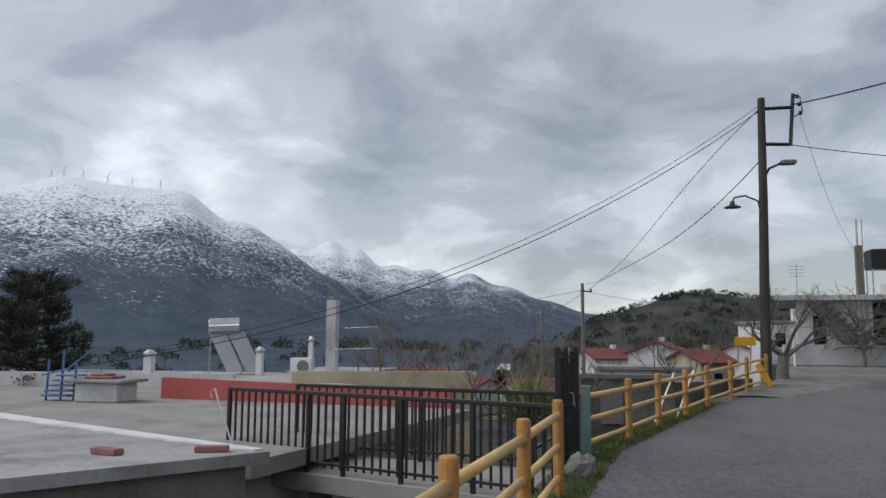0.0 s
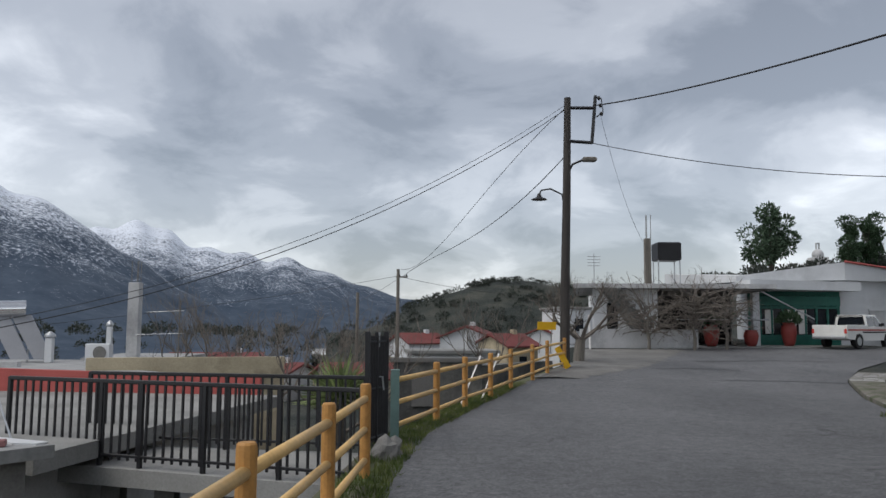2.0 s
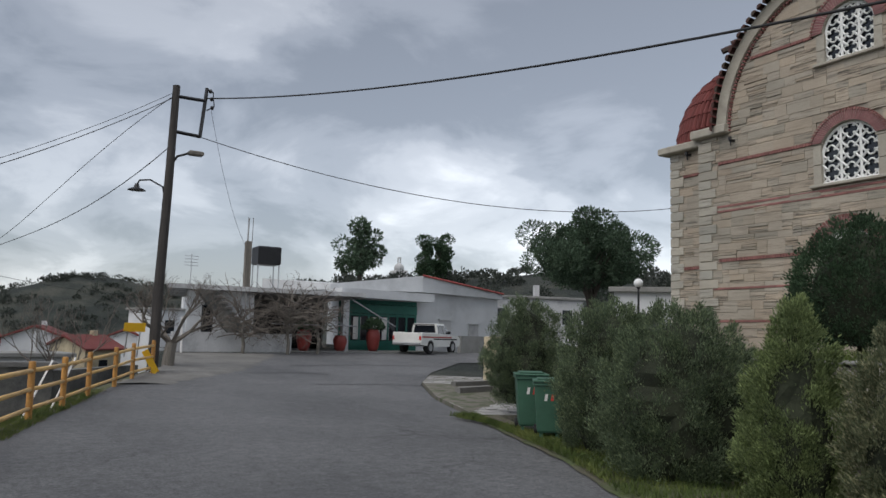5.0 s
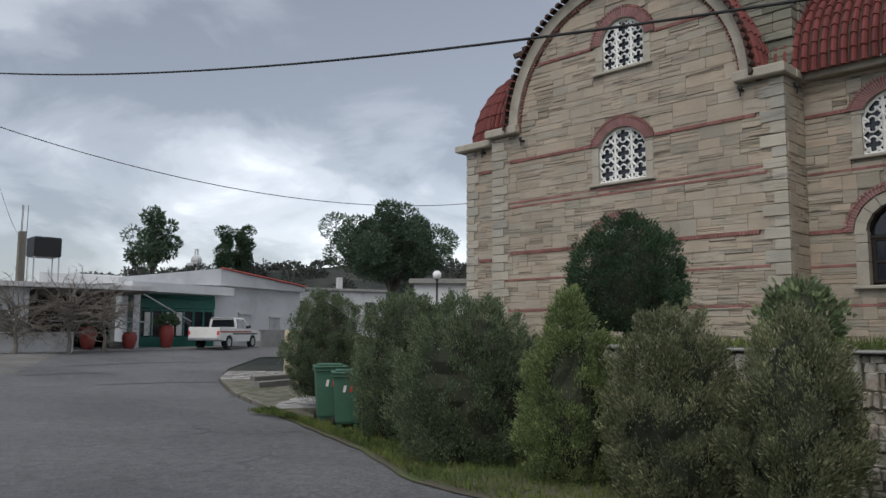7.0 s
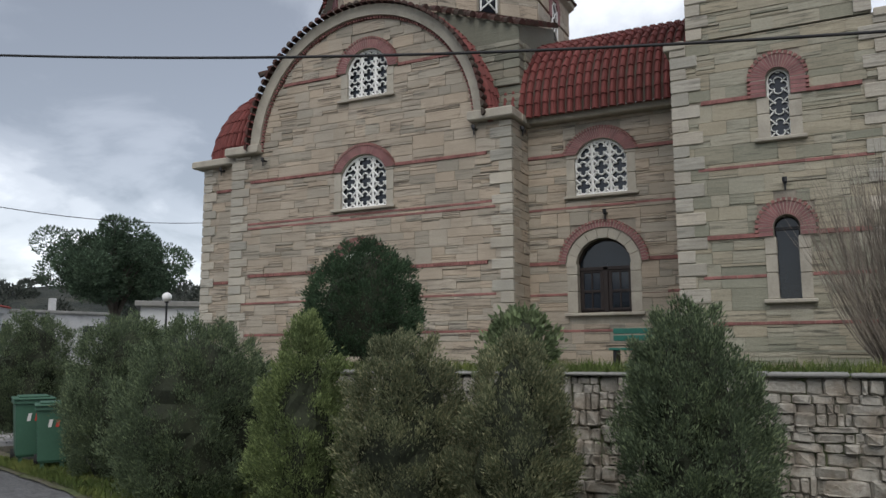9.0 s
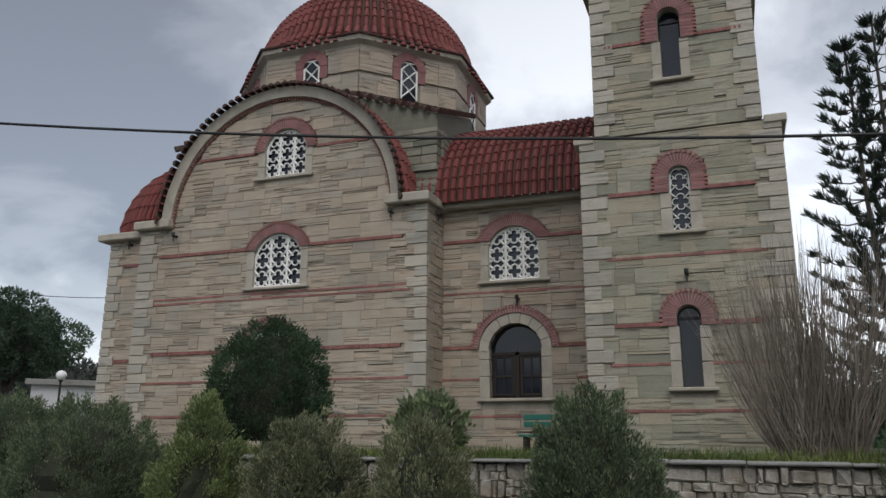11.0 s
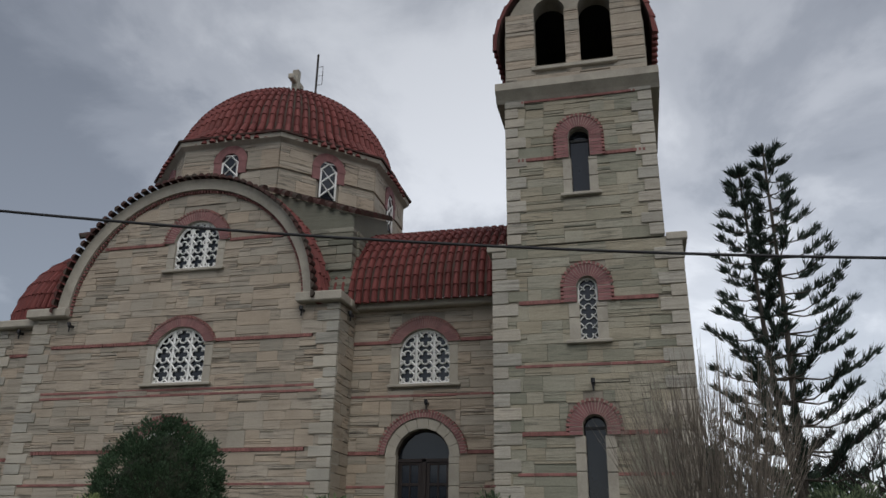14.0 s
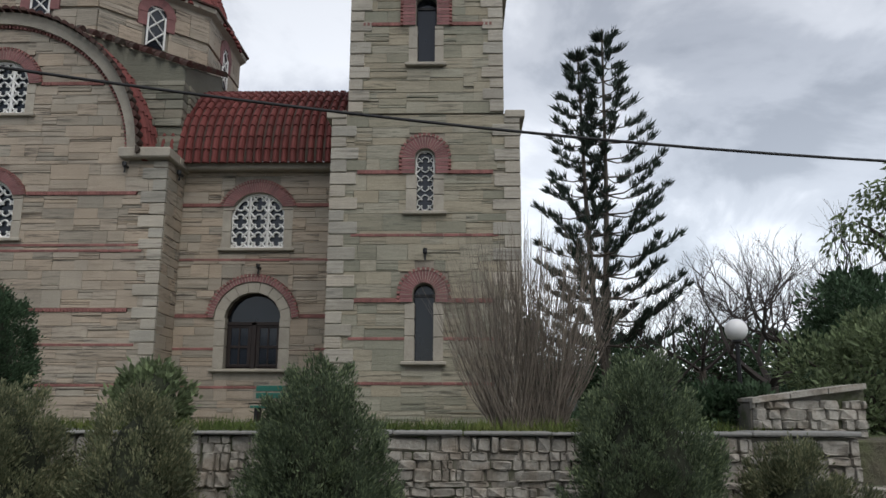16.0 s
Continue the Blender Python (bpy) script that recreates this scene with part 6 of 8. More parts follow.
for k in range(9):
    x, y = -0.11 + 0.022 * k, -0.30 + 0.056 * k
    part("gate_bar", Mesh().tube([(x, y, 0.05), (x, y, 1.46)], 0.017, 6), M_BLACK, gate)
for z in (0.1, 0.75, 1.38):
    part("gate_rail", Mesh().tube([(-0.12, -0.33, z), (0.10, 0.2, z)], 0.018, 6), M_BLACK, gate)
part("gate_plate", Mesh().block((-0.03, -0.03, 1.3), (0.02, 0.1, 1.5), 0.006), M_STEEL, gate)
part("latch", Mesh().tube([(0.02, -0.02, 0.9), (0.06, 0.0, 0.9), (0.08, 0.02, 0.72)], 0.013, 6), M_STEEL, gate)
post = thing("gate_stop_post", "grey-green painted square steel post", "post", at=(-0.33, 11.33, 0))
part("post_body", Mesh().block((-0.06, -0.06, -0.2), (0.06, 0.06, 0.97), 0.012), M_GREYGREEN, post)
part("cap", Mesh().block((-0.064, -0.064, 0.955), (0.064, 0.064, 0.975), 0.006), M_GREYGREEN, post)
rock = Mesh()
rock.lathe([(0.17, -0.05), (0.19, 0.05), (0.17, 0.12), (0.15, 0.19), (0.09, 0.25), (0.03, 0.27)], (0, 0, 0), 16)
rock.v = [(x * (1 + 0.55 * noise.noise((x * 9, y * 9, z * 9))), y * (1.25 + 0.5 * noise.noise((x * 8 + 3, y * 8, z * 8))), z * (1 + 0.3 * noise.noise((x * 11, y * 11, 2)))) for x, y, z in rock.v]
ro = tagged(part("rock", rock, M_CONCRETE_D, None, "grey boulder at the foot of the gate"), category="rock")
ro.location = (-0.36, 9.75, -0.02)

# ---- footbridge railings ----
def iron_fence(label, a, b, top, low, posts, lean=0.0):
    ob = thing("iron_fence", label, "fence", "footbridge railings", at=(*a, 0))
    d = Vector((b[0] - a[0], b[1] - a[1], 0))
    ln = d.length
    for z, r in ((top, 0.024), (low + 0.06, 0.018), (top - 0.02, 0.012)):
        part("rail", Mesh().block((0, -r, z - r), (ln, r, z + r), 0.005), M_BLACK, ob)
    n = int(ln / 0.135)
    me = Mesh().box((-0.013, -0.013, low), (0.013, 0.013, top)).data("baluster", M_BLACK)
    for k in range(n + 1):
        bar = new("baluster", me)
        bar.location = (ln * k / n, 0, 0)
        bar.parent = ob
    for t in posts:
        part("post", Mesh().block((ln * t - 0.025, -0.025, low - 0.28), (ln * t + 0.025, 0.025, top + 0.015), 0.006), M_BLACK, ob)
    ob.rotation_euler = (0, 0, math.atan2(d.y, d.x))
    return ob


iron_fence("black iron bar railing along the footbridge", (-5.55, 10.95), (-0.62, 9.0), 0.87, -0.12, (0, 0.30, 0.42, 0.6, 0.8, 1))
iron_fence("black iron bar railing on the far side of the footbridge", (-4.95, 12.1), (-0.62, 11.15), 0.87, -0.12, (0, 0.5, 1))
mb = Mesh()
mb.prism([(-0.5, 8.9), (-0.5, 11.3), (-5.0, 12.2), (-5.7, 10.85)], "z", -0.42, -0.2)
structure("footbridge_slab", mb, M_CONCRETE, "concrete footbridge slab from the road to the roofs", "slab")
mb = Mesh()
for k in range(6):
    mb.block((-0.9 - 0.8 * k, 9.2 + 0.33 * k, -3.2), (-0.65 - 0.8 * k, 9.45 + 0.33 * k, -0.4), 0.02)
structure("footbridge_piers", mb, M_CONCRETE_D, "dark concrete piers under the footbridge", "pier")

# ---- flat roofs below the road ----
def house_block(name, label, outline, top, base=-3.6, edge=0.12, roof=M_ROOFWHITE, wall=M_PLASTER_OLD, slab=0.22):
    ob = thing(name, label, "house", at=(outline[0][0], outline[0][1], base))
    o = Vector((outline[0][0], outline[0][1], base))
    cx, cy = sum(p[0] for p in outline) / len(outline), sum(p[1] for p in outline) / len(outline)
    ins = [(cx + (x - cx) * 0.94 - o.x, cy + (y - cy) * 0.94 - o.y) for x, y in outline]
    part("wall", Mesh().prism(ins, "z", 0, top - slab - base - 0.002), wall, ob)
    m = Mesh().prism([(x - o.x, y - o.y) for x, y in outline], "z", top - slab - base, top - base)
    part("roof_slab", m, roof, ob)
    return ob


near = house_block("flat_roofed_house", "flat concrete roof with worn limewash and ragged edge", [(-3.75, 8.4), (-9.9, 11.4), (-14, 7.5), (-7.0, 3.2), (-5.34, 6.2)], 0.35, -3.6, roof=M_ROOFWHITE, wall=M_CONCRETE_D, slab=0.13)
mid = house_block("flat_roofed_house", "grey flat concrete roof with puddled stains", [(-4.3, 9.1), (-2.9, 16.9), (-11, 18.0), (-11, 21.8), (-25, 21.0), (-24, 11.5), (-10, 11.5)], 0.12, roof=M_CONCRETE)
far = house_block("flat_roofed_house", "white limewashed flat roof behind a red parapet", [(-3.5, 17.2), (-7.2, 20.6), (-9.2, 26.5), (-26, 27), (-26, 22.1), (-11.1, 22.1), (-11.1, 18.2)], 0.42, roof=M_ROOFWHITE, wall=M_PLASTER)
mb = Mesh()
for (x0, y0), (x1, y1), z0, z1 in (((-3.4, 16.95), (-11.0, 18.0), 0.10, 0.50),):
    mb.prism([(x0, y0), (x0, y0 + 0.2), (x1, y1 + 0.2), (x1, y1)], "z", z0, z1)
mb.v = [(x, y, z + (0.14 if x < -6 and z > 0.3 else 0)) for x, y, z in mb.v]
tagged(part("parapet", mb, M_REDWALL, None, "long red painted roof parapet wall"), category="wall")
mb = Mesh().prism([(-8.5, 20.3), (-3.7, 21.6), (-3.75, 21.85), (-8.55, 20.55)], "z", -3, 0.74)
tagged(part("garden_wall", mb, M_CREAM, None, "stained tan garden wall below the roofs"), category="wall")
mb = Mesh().prism([(-11.0, 21.85), (-26, 21.1), (-26, 21.3), (-11.0, 22.05)], "z", -0.1, 0.56)
tagged(part("parapet", mb, M_PLASTER_OLD, None, "pale stained roof parapet wall"), category="wall")
lime = random.Random(8)
outer, inner = [], []
for i in range(29):
    f = i / 28
    x, y = -3.85 - 6.0 * f, 8.46 + 2.93 * f
    outer.append((x, y))
    wv = 0.16 + 0.22 * f + lime.uniform(-0.05, 0.07)
    inner.append((x - 0.44 * wv, y - 0.9 * wv))
structure("trim_limewash", Mesh().prism(outer + inner[::-1], "z", 0.345, 0.372), M_PLASTER, "white limewashed strip along the roof edge", "roof")
# bits on the near slab
for x, y, r in ((-4.35, 8.2, 20), (-5.35, 7.75, -15)):
    bk = Mesh().block((-0.18, -0.07, 0), (0.18, 0.07, 0.07), 0.01)
    o = tagged(part("brick", bk, M_BRICK, None, "loose red brick lying on the roof edge"), category="brick")
    o.matrix_basis = pose(x, y, 0.352, 0, 0, r)
hook = Mesh().tube([(-4.5, 9.0, 0.30), (-5.3, 10.1, 0.78), (-5.45, 10.3, 0.9), (-5.55, 10.35, 0.86), (-5.5, 10.3, 0.78)], 0.012, 6)
tagged(part("bent_rebar", hook, M_STEEL, None, "bent reinforcing bar sticking from the roof"), category="rebar")
for x, y, rz in ((-11.7, 16.8, 0),):
    pb = thing("brick_chimney_stub", "low plastered chimney stub with loose tiles", "chimney", at=(x, y, 0.12))
    part("body", Mesh().block((-0.55, -0.4, 0), (0.55, 0.4, 0.45), 0.03), M_PLASTER_OLD, pb)
    part("cap", Mesh().block((-0.75, -0.55, 0.45), (0.75, 0.55, 0.53), 0.02), M_CONCRETE, pb)
    part("tile_pile", Mesh().block((-0.4, -0.3, 0.53), (0.3, 0.3, 0.6), 0.03).block((-0.3, -0.2, 0.6), (0.1, 0.2, 0.66), 0.03), M_BRICK, pb)
blue = thing("blue_stair_frame", "blue painted steel stair frame on the roof", "stair", at=(-12.9, 16.7, 0.12))
for x in (-0.35, 0.05, 0.4):
    part("upright", Mesh().tube([(x, 0, 0), (x, 0.05, 1.25 - abs(x) * 0.8)], 0.03, 6), M_BLUE, blue)
for k in range(5):
    part("tread", Mesh().block((-0.4 + 0.1 * k, -0.15, 0.12 * k + 0.1), (0.35 + 0.06 * k, 0.2, 0.12 * k + 0.14), 0.006), M_BLUE, blue)
part("handrail", Mesh().tube([(-0.5, 0, 0.6), (0.2, 0, 0.75), (0.75, 0.1, 1.2)], 0.022, 6), M_BLUE, blue)

# solar water heater
sol = thing("solar_water_heater", "solar water heater with steel tank and two collectors", "water heater", at=(-12.75, 24.8, 0.42))
part("tank", Mesh().tube([(-0.62, 0, 1.60), (-0.6, 0, 1.6), (0.36, 0, 1.64), (0.38, 0, 1.64)], 0.27, 20), M_SHINY, sol, "polished steel tank", True)
for s in (0, 1):
    pn = Mesh()
    x0 = -0.62 + 0.62 * s
    pn.add([(x0, -0.1, 1.4), (x0 + 0.55, -0.1, 1.4), (x0 + 1.15, -1.1, 0.12), (x0 + 0.65, -1.1, 0.12), (x0, 0.0, 1.46), (x0 + 0.55, 0.0, 1.46), (x0 + 1.15, -1.0, 0.18), (x0 + 0.65, -1.0, 0.18)],
           [(0, 1, 2, 3), (7, 6, 5, 4), (0, 4, 5, 1), (1, 5, 6, 2), (2, 6, 7, 3), (3, 7, 4, 0)])
    part("collector", pn, M_PANEL, sol)
for x in (-0.55, 0.5):
    part("leg", Mesh().tube([(x, 0.05, 0), (x, 0, 1.42)], 0.025, 6), M_STEEL, sol)
    part("leg", Mesh().tube([(x, 0.6, 0), (x, 0.1, 1.42)], 0.02, 6), M_STEEL, sol)
sol.rotation_euler = (0, 0, radians(27))
col = thing("concrete_column", "bare concrete column with rusty starter bars", "column", at=(-10.2, 28.2, -3.5))
part("shaft", Mesh().block((-0.19, -0.19, 0), (0.19, 0.19, 6.58), 0.02), M_PLASTER_OLD, col)
for x, y in ((-0.12, -0.1), (0.0, 0.1), (0.1, -0.08), (0.13, 0.1)):
    part("rebar", Mesh().tube([(x, y, 6.5), (x + 0.01, y, 7.35)], 0.012, 5), M_POLEGREY, col)
house_block("flat_roofed_house", "plastered flat roof house below the column", [(-8.6, 27.0), (-11.6, 27.2), (-12, 32), (-8.6, 32)], 0.45, wall=M_PLASTER_OLD)
ac = thing("air_conditioner", "beige outdoor air conditioner unit on a roof", "air conditioner", at=(-9.6, 23.8, 0.42))
part("case", Mesh().block((-0.35, -0.15, 0.05), (0.35, 0.15, 0.6), 0.02), M_PLASTER, ac)
part("fan_grille", Mesh().tube([(0.08, -0.16, 0.33), (0.08, -0.17, 0.33)], 0.2, 18), M_CONCRETE_D, ac)
for x, y, h, r in ((-11.3, 24.3, 0.75, 0.1), (-14.2, 22.5, 0.65, 0.13), (-9.55, 24.4, 1.1, 0.07)):
    c = thing("flue", "short plastered roof flue", "chimney", at=(x, y, 0.42))
    part("pipe", Mesh().block((-r, -r, 0), (r, r, h), 0.02), M_PLASTER, c)
    part("cowl", Mesh().lathe([(r * 1.1, h), (r * 1.7, h + 0.04), (r * 1.6, h + 0.1), (r * 0.4, h + 0.2)], (0, 0, 0), 10), M_STEEL, c)
ant = thing("aerial", "television aerial on a thin mast", "aerial", at=(-7.0, 22.9, -1.0))
part("mast", Mesh().tube([(0, 0, 0), (0.03, 0, 3.3)], 0.02, 5), M_POLEGREY, ant)
for z, ln in ((3.0, 0.9), (2.35, 1.2)):
    part("boom", Mesh().tube([(-ln, 0, z - 0.05), (0.15, 0, z)], 0.012, 4), M_STEEL, ant)
    for k in range(7):
        part("element", Mesh().tube([(-ln + 0.15 * k, -0.12, z - 0.045 + 0.006 * k), (-ln + 0.15 * k, 0.12, z - 0.045 + 0.006 * k)], 0.006, 4), M_STEEL, ant)

# ---- power poles, street lamps, cables ----
pole = thing("power_pole", "dark tarred power pole with iron bracket and two lamps", "pole", at=(4.65, 25.55, -0.2))
pole.scale = (1.13, 1.13, 1.13)
part("shaft", Mesh().tube([(0, 0, -0.3), (0.04, 0, 2.5), (0.12, 0, 5.5), (0.17, 0, 8.35)], 0.155, 12, 0.10), M_POLEWOOD, pole)
for a, b in (((0.14, 0, 8.05), (0.98, -0.12, 8.02)), ((0.12, 0, 7.05), (0.86, -0.1, 6.98)), ((0.86, -0.1, 6.95), (0.98, -0.12, 8.4))):
    part("bracket", Mesh().tube([a, b], 0.05, 4), M_BLACK, pole)
for z, x in ((8.32, 1.08), (8.1, 1.12), (7.85, 1.15)):
    part("insulator", Mesh().lathe([(0.03, -0.06), (0.055, 0), (0.03, 0.05)], (x, -0.13, z), 8), M_BLACK, pole)
part("insulator_arm", Mesh().tube([(0.95, -0.12, 8.38), (1.15, -0.13, 8.3), (1.2, -0.13, 7.9), (1.0, -0.12, 7.75)], 0.02, 5), M_BLACK, pole)
lamp = part("street_lamp", Mesh().tube([(0.1, 0, 5.0), (0.12, 0, 6.0), (0.3, -0.03, 6.35), (0.62, -0.06, 6.48)], 0.035, 7), M_BLACK, pole, "grey cobra-head street lamp")
part("lamp_head", Mesh().block((0.58, -0.15, 6.42), (1.0, 0.05, 6.56), 0.04), M_POLEGREY, lamp)
lamp = part("bell_lamp", Mesh().tube([(0.05, 0, 5.05), (-0.02, 0, 5.45), (-0.35, 0.05, 5.62), (-0.62, 0.08, 5.58), (-0.68, 0.09, 5.45)], 0.025, 7), M_BLACK, pole, "dark bell-shaped street lamp")
part("bell_shade", Mesh().lathe([(0.24, 0), (0.2, 0.03), (0.08, 0.08), (0.05, 0.18)], (-0.68, 0.09, 5.3), 14), M_BLACK, lamp)


def small_pole(x, y, base, top, label, arm=True):
    p = thing("power_pole", label, "pole", at=(x, y, base))
    part("shaft", Mesh().tube([(0, 0, 0), (0.02, 0, top - base)], 0.15, 8, 0.11), M_POLEGREY, p)
    if arm:
        part("crossarm", Mesh().block((-0.15, -0.05, top - base - 0.6), (0.7, 0.05, top - base - 0.5), 0.01), M_POLEGREY, p)
        for xx in (0.1, 0.6):
            part("insulator", Mesh().lathe([(0.05, 0), (0.07, 0.06), (0.03, 0.14)], (xx, 0, top - base - 0.5), 7), M_BLACK, p)
    return p


small_pole(-1.75, 55.0, -4, 5.56, "weathered wooden power pole down the street")
small_pole(-4.97, 59.8, -5, 4.1, "short weathered wooden pole behind the gate", False)


def cable(label, fn, r=0.012, n=24):
    tagged(part("cable", Mesh().tube([fn(k / n) for k in range(n + 1)], r, 5), M_WIRE, None, label, True), category="cable", group="overhead cables")


def sag(a, b, drop):
    return lambda t: tuple(a[i] + (b[i] - a[i]) * t - (4 * drop * t * (1 - t) if i == 2 else 0) for i in range(3))


# the thick service cable that runs past the church to a pole behind the viewer
cable("thick black cable strung past the church", lambda t: (5.76 + 5.4 * 1.3 * t, 25.37 - 31.2 * 1.3 * t, 8.94 + -7.074 * 1.3 * t + 2.983 * (1.3 * t) ** 2 + 0.337 * (1.3 * t) ** 3), 0.022, 40)
cable("black cable strung across the road", sag((5.37, 25.42, 7.72), (26.5, 23.6, 7.5), 1.15), 0.014)
for up, r in ((0.0, 0.012), (0.16, 0.008)):
    cable("thin black cable falling to the roofs", lambda t: (4.75 - 16.95 * t, 25.54 - 9.44 * t, 8.82 + up - 13.32 * t + 5.44 * t * t), r)


def hung(a, b, sags):
    """A cable whose height follows a cubic through four places."""
    co = np.polyfit([q[0] for q in sags], [q[1] for q in sags], 3)
    return lambda t: (a[0] + (b[0] - a[0]) * t, a[1] + (b[1] - a[1]) * t, float(np.polyval(co, t)))


cable("black cable running down the street", hung((4.75, 25.54), (-1.5, 55), ((0, 8.87), (0.28, 7.74), (0.54, 6.39), (0.89, 5.4))))
cable("black cable running down the street", hung((4.8, 25.54), (-1.4, 55), ((0, 7.31), (0.19, 6.36), (0.45, 5.77), (0.93, 5.21))), 0.016)
cable("thin black cable to the house roof", sag((5.88, 25.37, 8.72), (10.1, 34.4, 5.0), 0.75), 0.006)
cable("thin cable from the far pole", sag((-1.7, 55, 5.1), (-28, 34, 0.5), 0.5))
cable("thin cable from the far pole", sag((-1.7, 55, 4.9), (-6.5, 24, 0.6), 0.4))
cable("thin cable from the far pole", sag((-1.5, 55, 5.0), (12, 62, 4.0), 0.4))

# yellow road signs by the pole
for nm, lab, m, w, h in (("yellow_sign", "yellow metal plate sign on a short post", pose(4.0, 25.0, 1.62, 12, 0, 10), 0.62, 0.26), ("yellow_sign", "yellow metal arrow plate leaning at the railing end", pose(4.5, 25.0, 0.62, 0, 60, 12), 0.75, 0.2)):
    sg = thing(nm, lab, "sign")
    part("plate", Mesh().block((-w / 2, -0.012, -h / 2), (w / 2, 0.012, h / 2), 0.005), M_SIGN, sg)
    part("stay", Mesh().tube([(-w * 0.3, 0.03, -0.9 if h > 0.22 else -h), (-w * 0.3, 0.03, h * 0.4)], 0.02, 6), M_STEEL, sg)
    part("stay", Mesh().tube([(w * 0.3, 0.03, -0.9 if h > 0.22 else -h), (w * 0.3, 0.03, h * 0.4)], 0.02, 6), M_STEEL, sg)
    sg.matrix_basis = m
mb = thing("white_post", "thin white marker post at the road edge", "post", at=(7.1, 33.0, 0.5))
part("post_body", Mesh().tube([(0, 0, -0.2), (-0.05, 0, 1.6)], 0.045, 8), M_WHITEPLATE, mb)

# ---- white house with porch ----
house = thing("white_house", "white flat-roofed house with deep porch and outside stair", "house", at=(8, 35, 0.4))


def hp(name, mb, mat, label="", parent=None):
    ob = part(name, mb, mat, None, label)
    ob.parent = parent or house
    if ob.parent == house:
        ob.matrix_parent_inverse = Matrix.Translation((-8, -35, -0.4))
    return ob


wallb = hp("wall", Mesh().box((7.7, 35.1, 0.3), (10.6, 35.35, 3.3)).prism([(7.7, 35.35), (7.95, 35.35), (10.3, 43), (10.05, 43)], "z", 0.3, 3.3).box((10.35, 35.35, 0.3), (10.6, 43, 3.3)).box((10.6, 41.5, 0.3), (16.5, 41.8, 3.4)), M_PLASTER, "white plastered wall")
hp("roof_slab", Mesh().prism([(6.7, 34.6), (15.7, 34.3), (16.2, 42), (8.6, 43.5)], "z", 3.32, 3.52), M_PLASTER_OLD, "projecting concrete roof slab")
hp("porch_soffit", Mesh().prism([(10.6, 34.8), (15.5, 34.5), (16.0, 41.6), (10.6, 41.6)], "z", 3.24, 3.31), M_CONCRETE_D)
wn1 = hp("window", Mesh().box((8.35, 35.07, 1.55), (8.75, 35.12, 2.65)), M_DARKGLASS)
hp("window_frame", Mesh().tube([(8.33, 35.07, 1.53), (8.77, 35.07, 1.53), (8.77, 35.07, 2.67), (8.33, 35.07, 2.67), (8.33, 35.07, 1.53)], 0.035, 4), M_BLACK, "", wn1)
hp("porch_column", Mesh().block((15.58, 36.6, 0.6), (15.9, 36.9, 3.3), 0.02), M_PLASTER)
# flat sheet before the back wall, blackened as the porch's shade
hp("porch_back", Mesh().box((10.65, 41.2, 0.6), (16.3, 41.4, 3.25)), M_DARK, "near-black sheet standing for the porch shade")
hp("porch_floor", Mesh().prism([(10.4, 35.2), (22.0, 36.2), (22.5, 41), (10.6, 41)], "z", 0.3, 0.74), M_CONCRETE)
stair = hp("stair", Mesh().prism([(7.95, 3.34), (8.6, 3.34), (10.35, 1.3), (9.55, 1.3)], "y", 34.55, 35.08), M_OLDWALL, "dark concrete outside stair")
for k in range(9):
    hp("stair_tread", Mesh().block((8.45 + 0.2 * k, 34.5, 3.18 - 0.232 * k), (8.85 + 0.2 * k, 35.07, 3.30 - 0.232 * k), 0.01), M_OLDWALL, "", stair)
hp("terrace_parapet", Mesh().prism([(6.75, 33.3), (12.0, 33.9), (12.0, 34.1), (6.75, 33.5)], "z", 0.7, 1.5), M_PLASTER_OLD, "stained white terrace parapet")
hp("basement_wall", Mesh().prism([(7.1, 33.42), (12.0, 34.0), (12.0, 35.2), (7.1, 35.2)], "z", -3.0, 0.72), M_PLASTER_OLD)
hp("basement_window", Mesh().box((10.35, 33.72, 0.32), (10.9, 33.85, 0.62)), M_DARKGLASS)
colh = hp("roof_column", Mesh().block((10.0, 34.75, 3.5), (10.26, 35.0, 5.57), 0.02), M_POLEGREY, "bare concrete column on the roof")
for x, y in ((10.05, 34.8), (10.15, 35.0), (10.27, 34.8)):
    hp("rebar", Mesh().tube([(x, y, 5.5), (x + 0.01, y, 6.65)], 0.014, 5), M_POLEGREY, "", colh)
tank = thing("water_tank", "black water tank on a steel roof frame", "tank", at=(11.4, 36.2, 3.52))
part("barrel", Mesh().block((-0.55, -0.5, 1.15), (0.55, 0.5, 2.0), 0.06), M_BLACK, tank)
for x in (-0.5, 0.5):
    for y in (-0.4, 0.4):
        part("leg", Mesh().tube([(x, y, 0), (x, y, 1.16)], 0.03, 5), M_STEEL, tank)
aer = thing("aerial", "television aerial on the house roof", "aerial", at=(7.95, 36.0, 3.52))
part("mast", Mesh().tube([(0, 0, 0), (0, 0, 1.45)], 0.02, 5), M_STEEL, aer)
for k in range(4):
    part("element", Mesh().tube([(-0.3, 0, 0.9 + 0.14 * k), (0.3, 0, 0.9 + 0.14 * k)], 0.012, 4), M_STEEL, aer)

# ---- taverna and white hall ----
hall = thing("white_hall", "long low white hall with green glazed shopfront", "building", at=(20, 40, 0.5))


def bp(name, mb, mat, label="", parent=None):
    ob = part(name, mb, mat, None, label)
    ob.parent = parent or hall
    if ob.parent == hall:
        ob.matrix_parent_inverse = Matrix.Translation((-20, -40, -0.5))
    return ob


bp("wall", Mesh().prism([(21.0, 39.2), (28.4, 41.8), (27, 52), (21, 52)], "z", 0.4, 4.05), M_PLASTER, "white plastered wall")
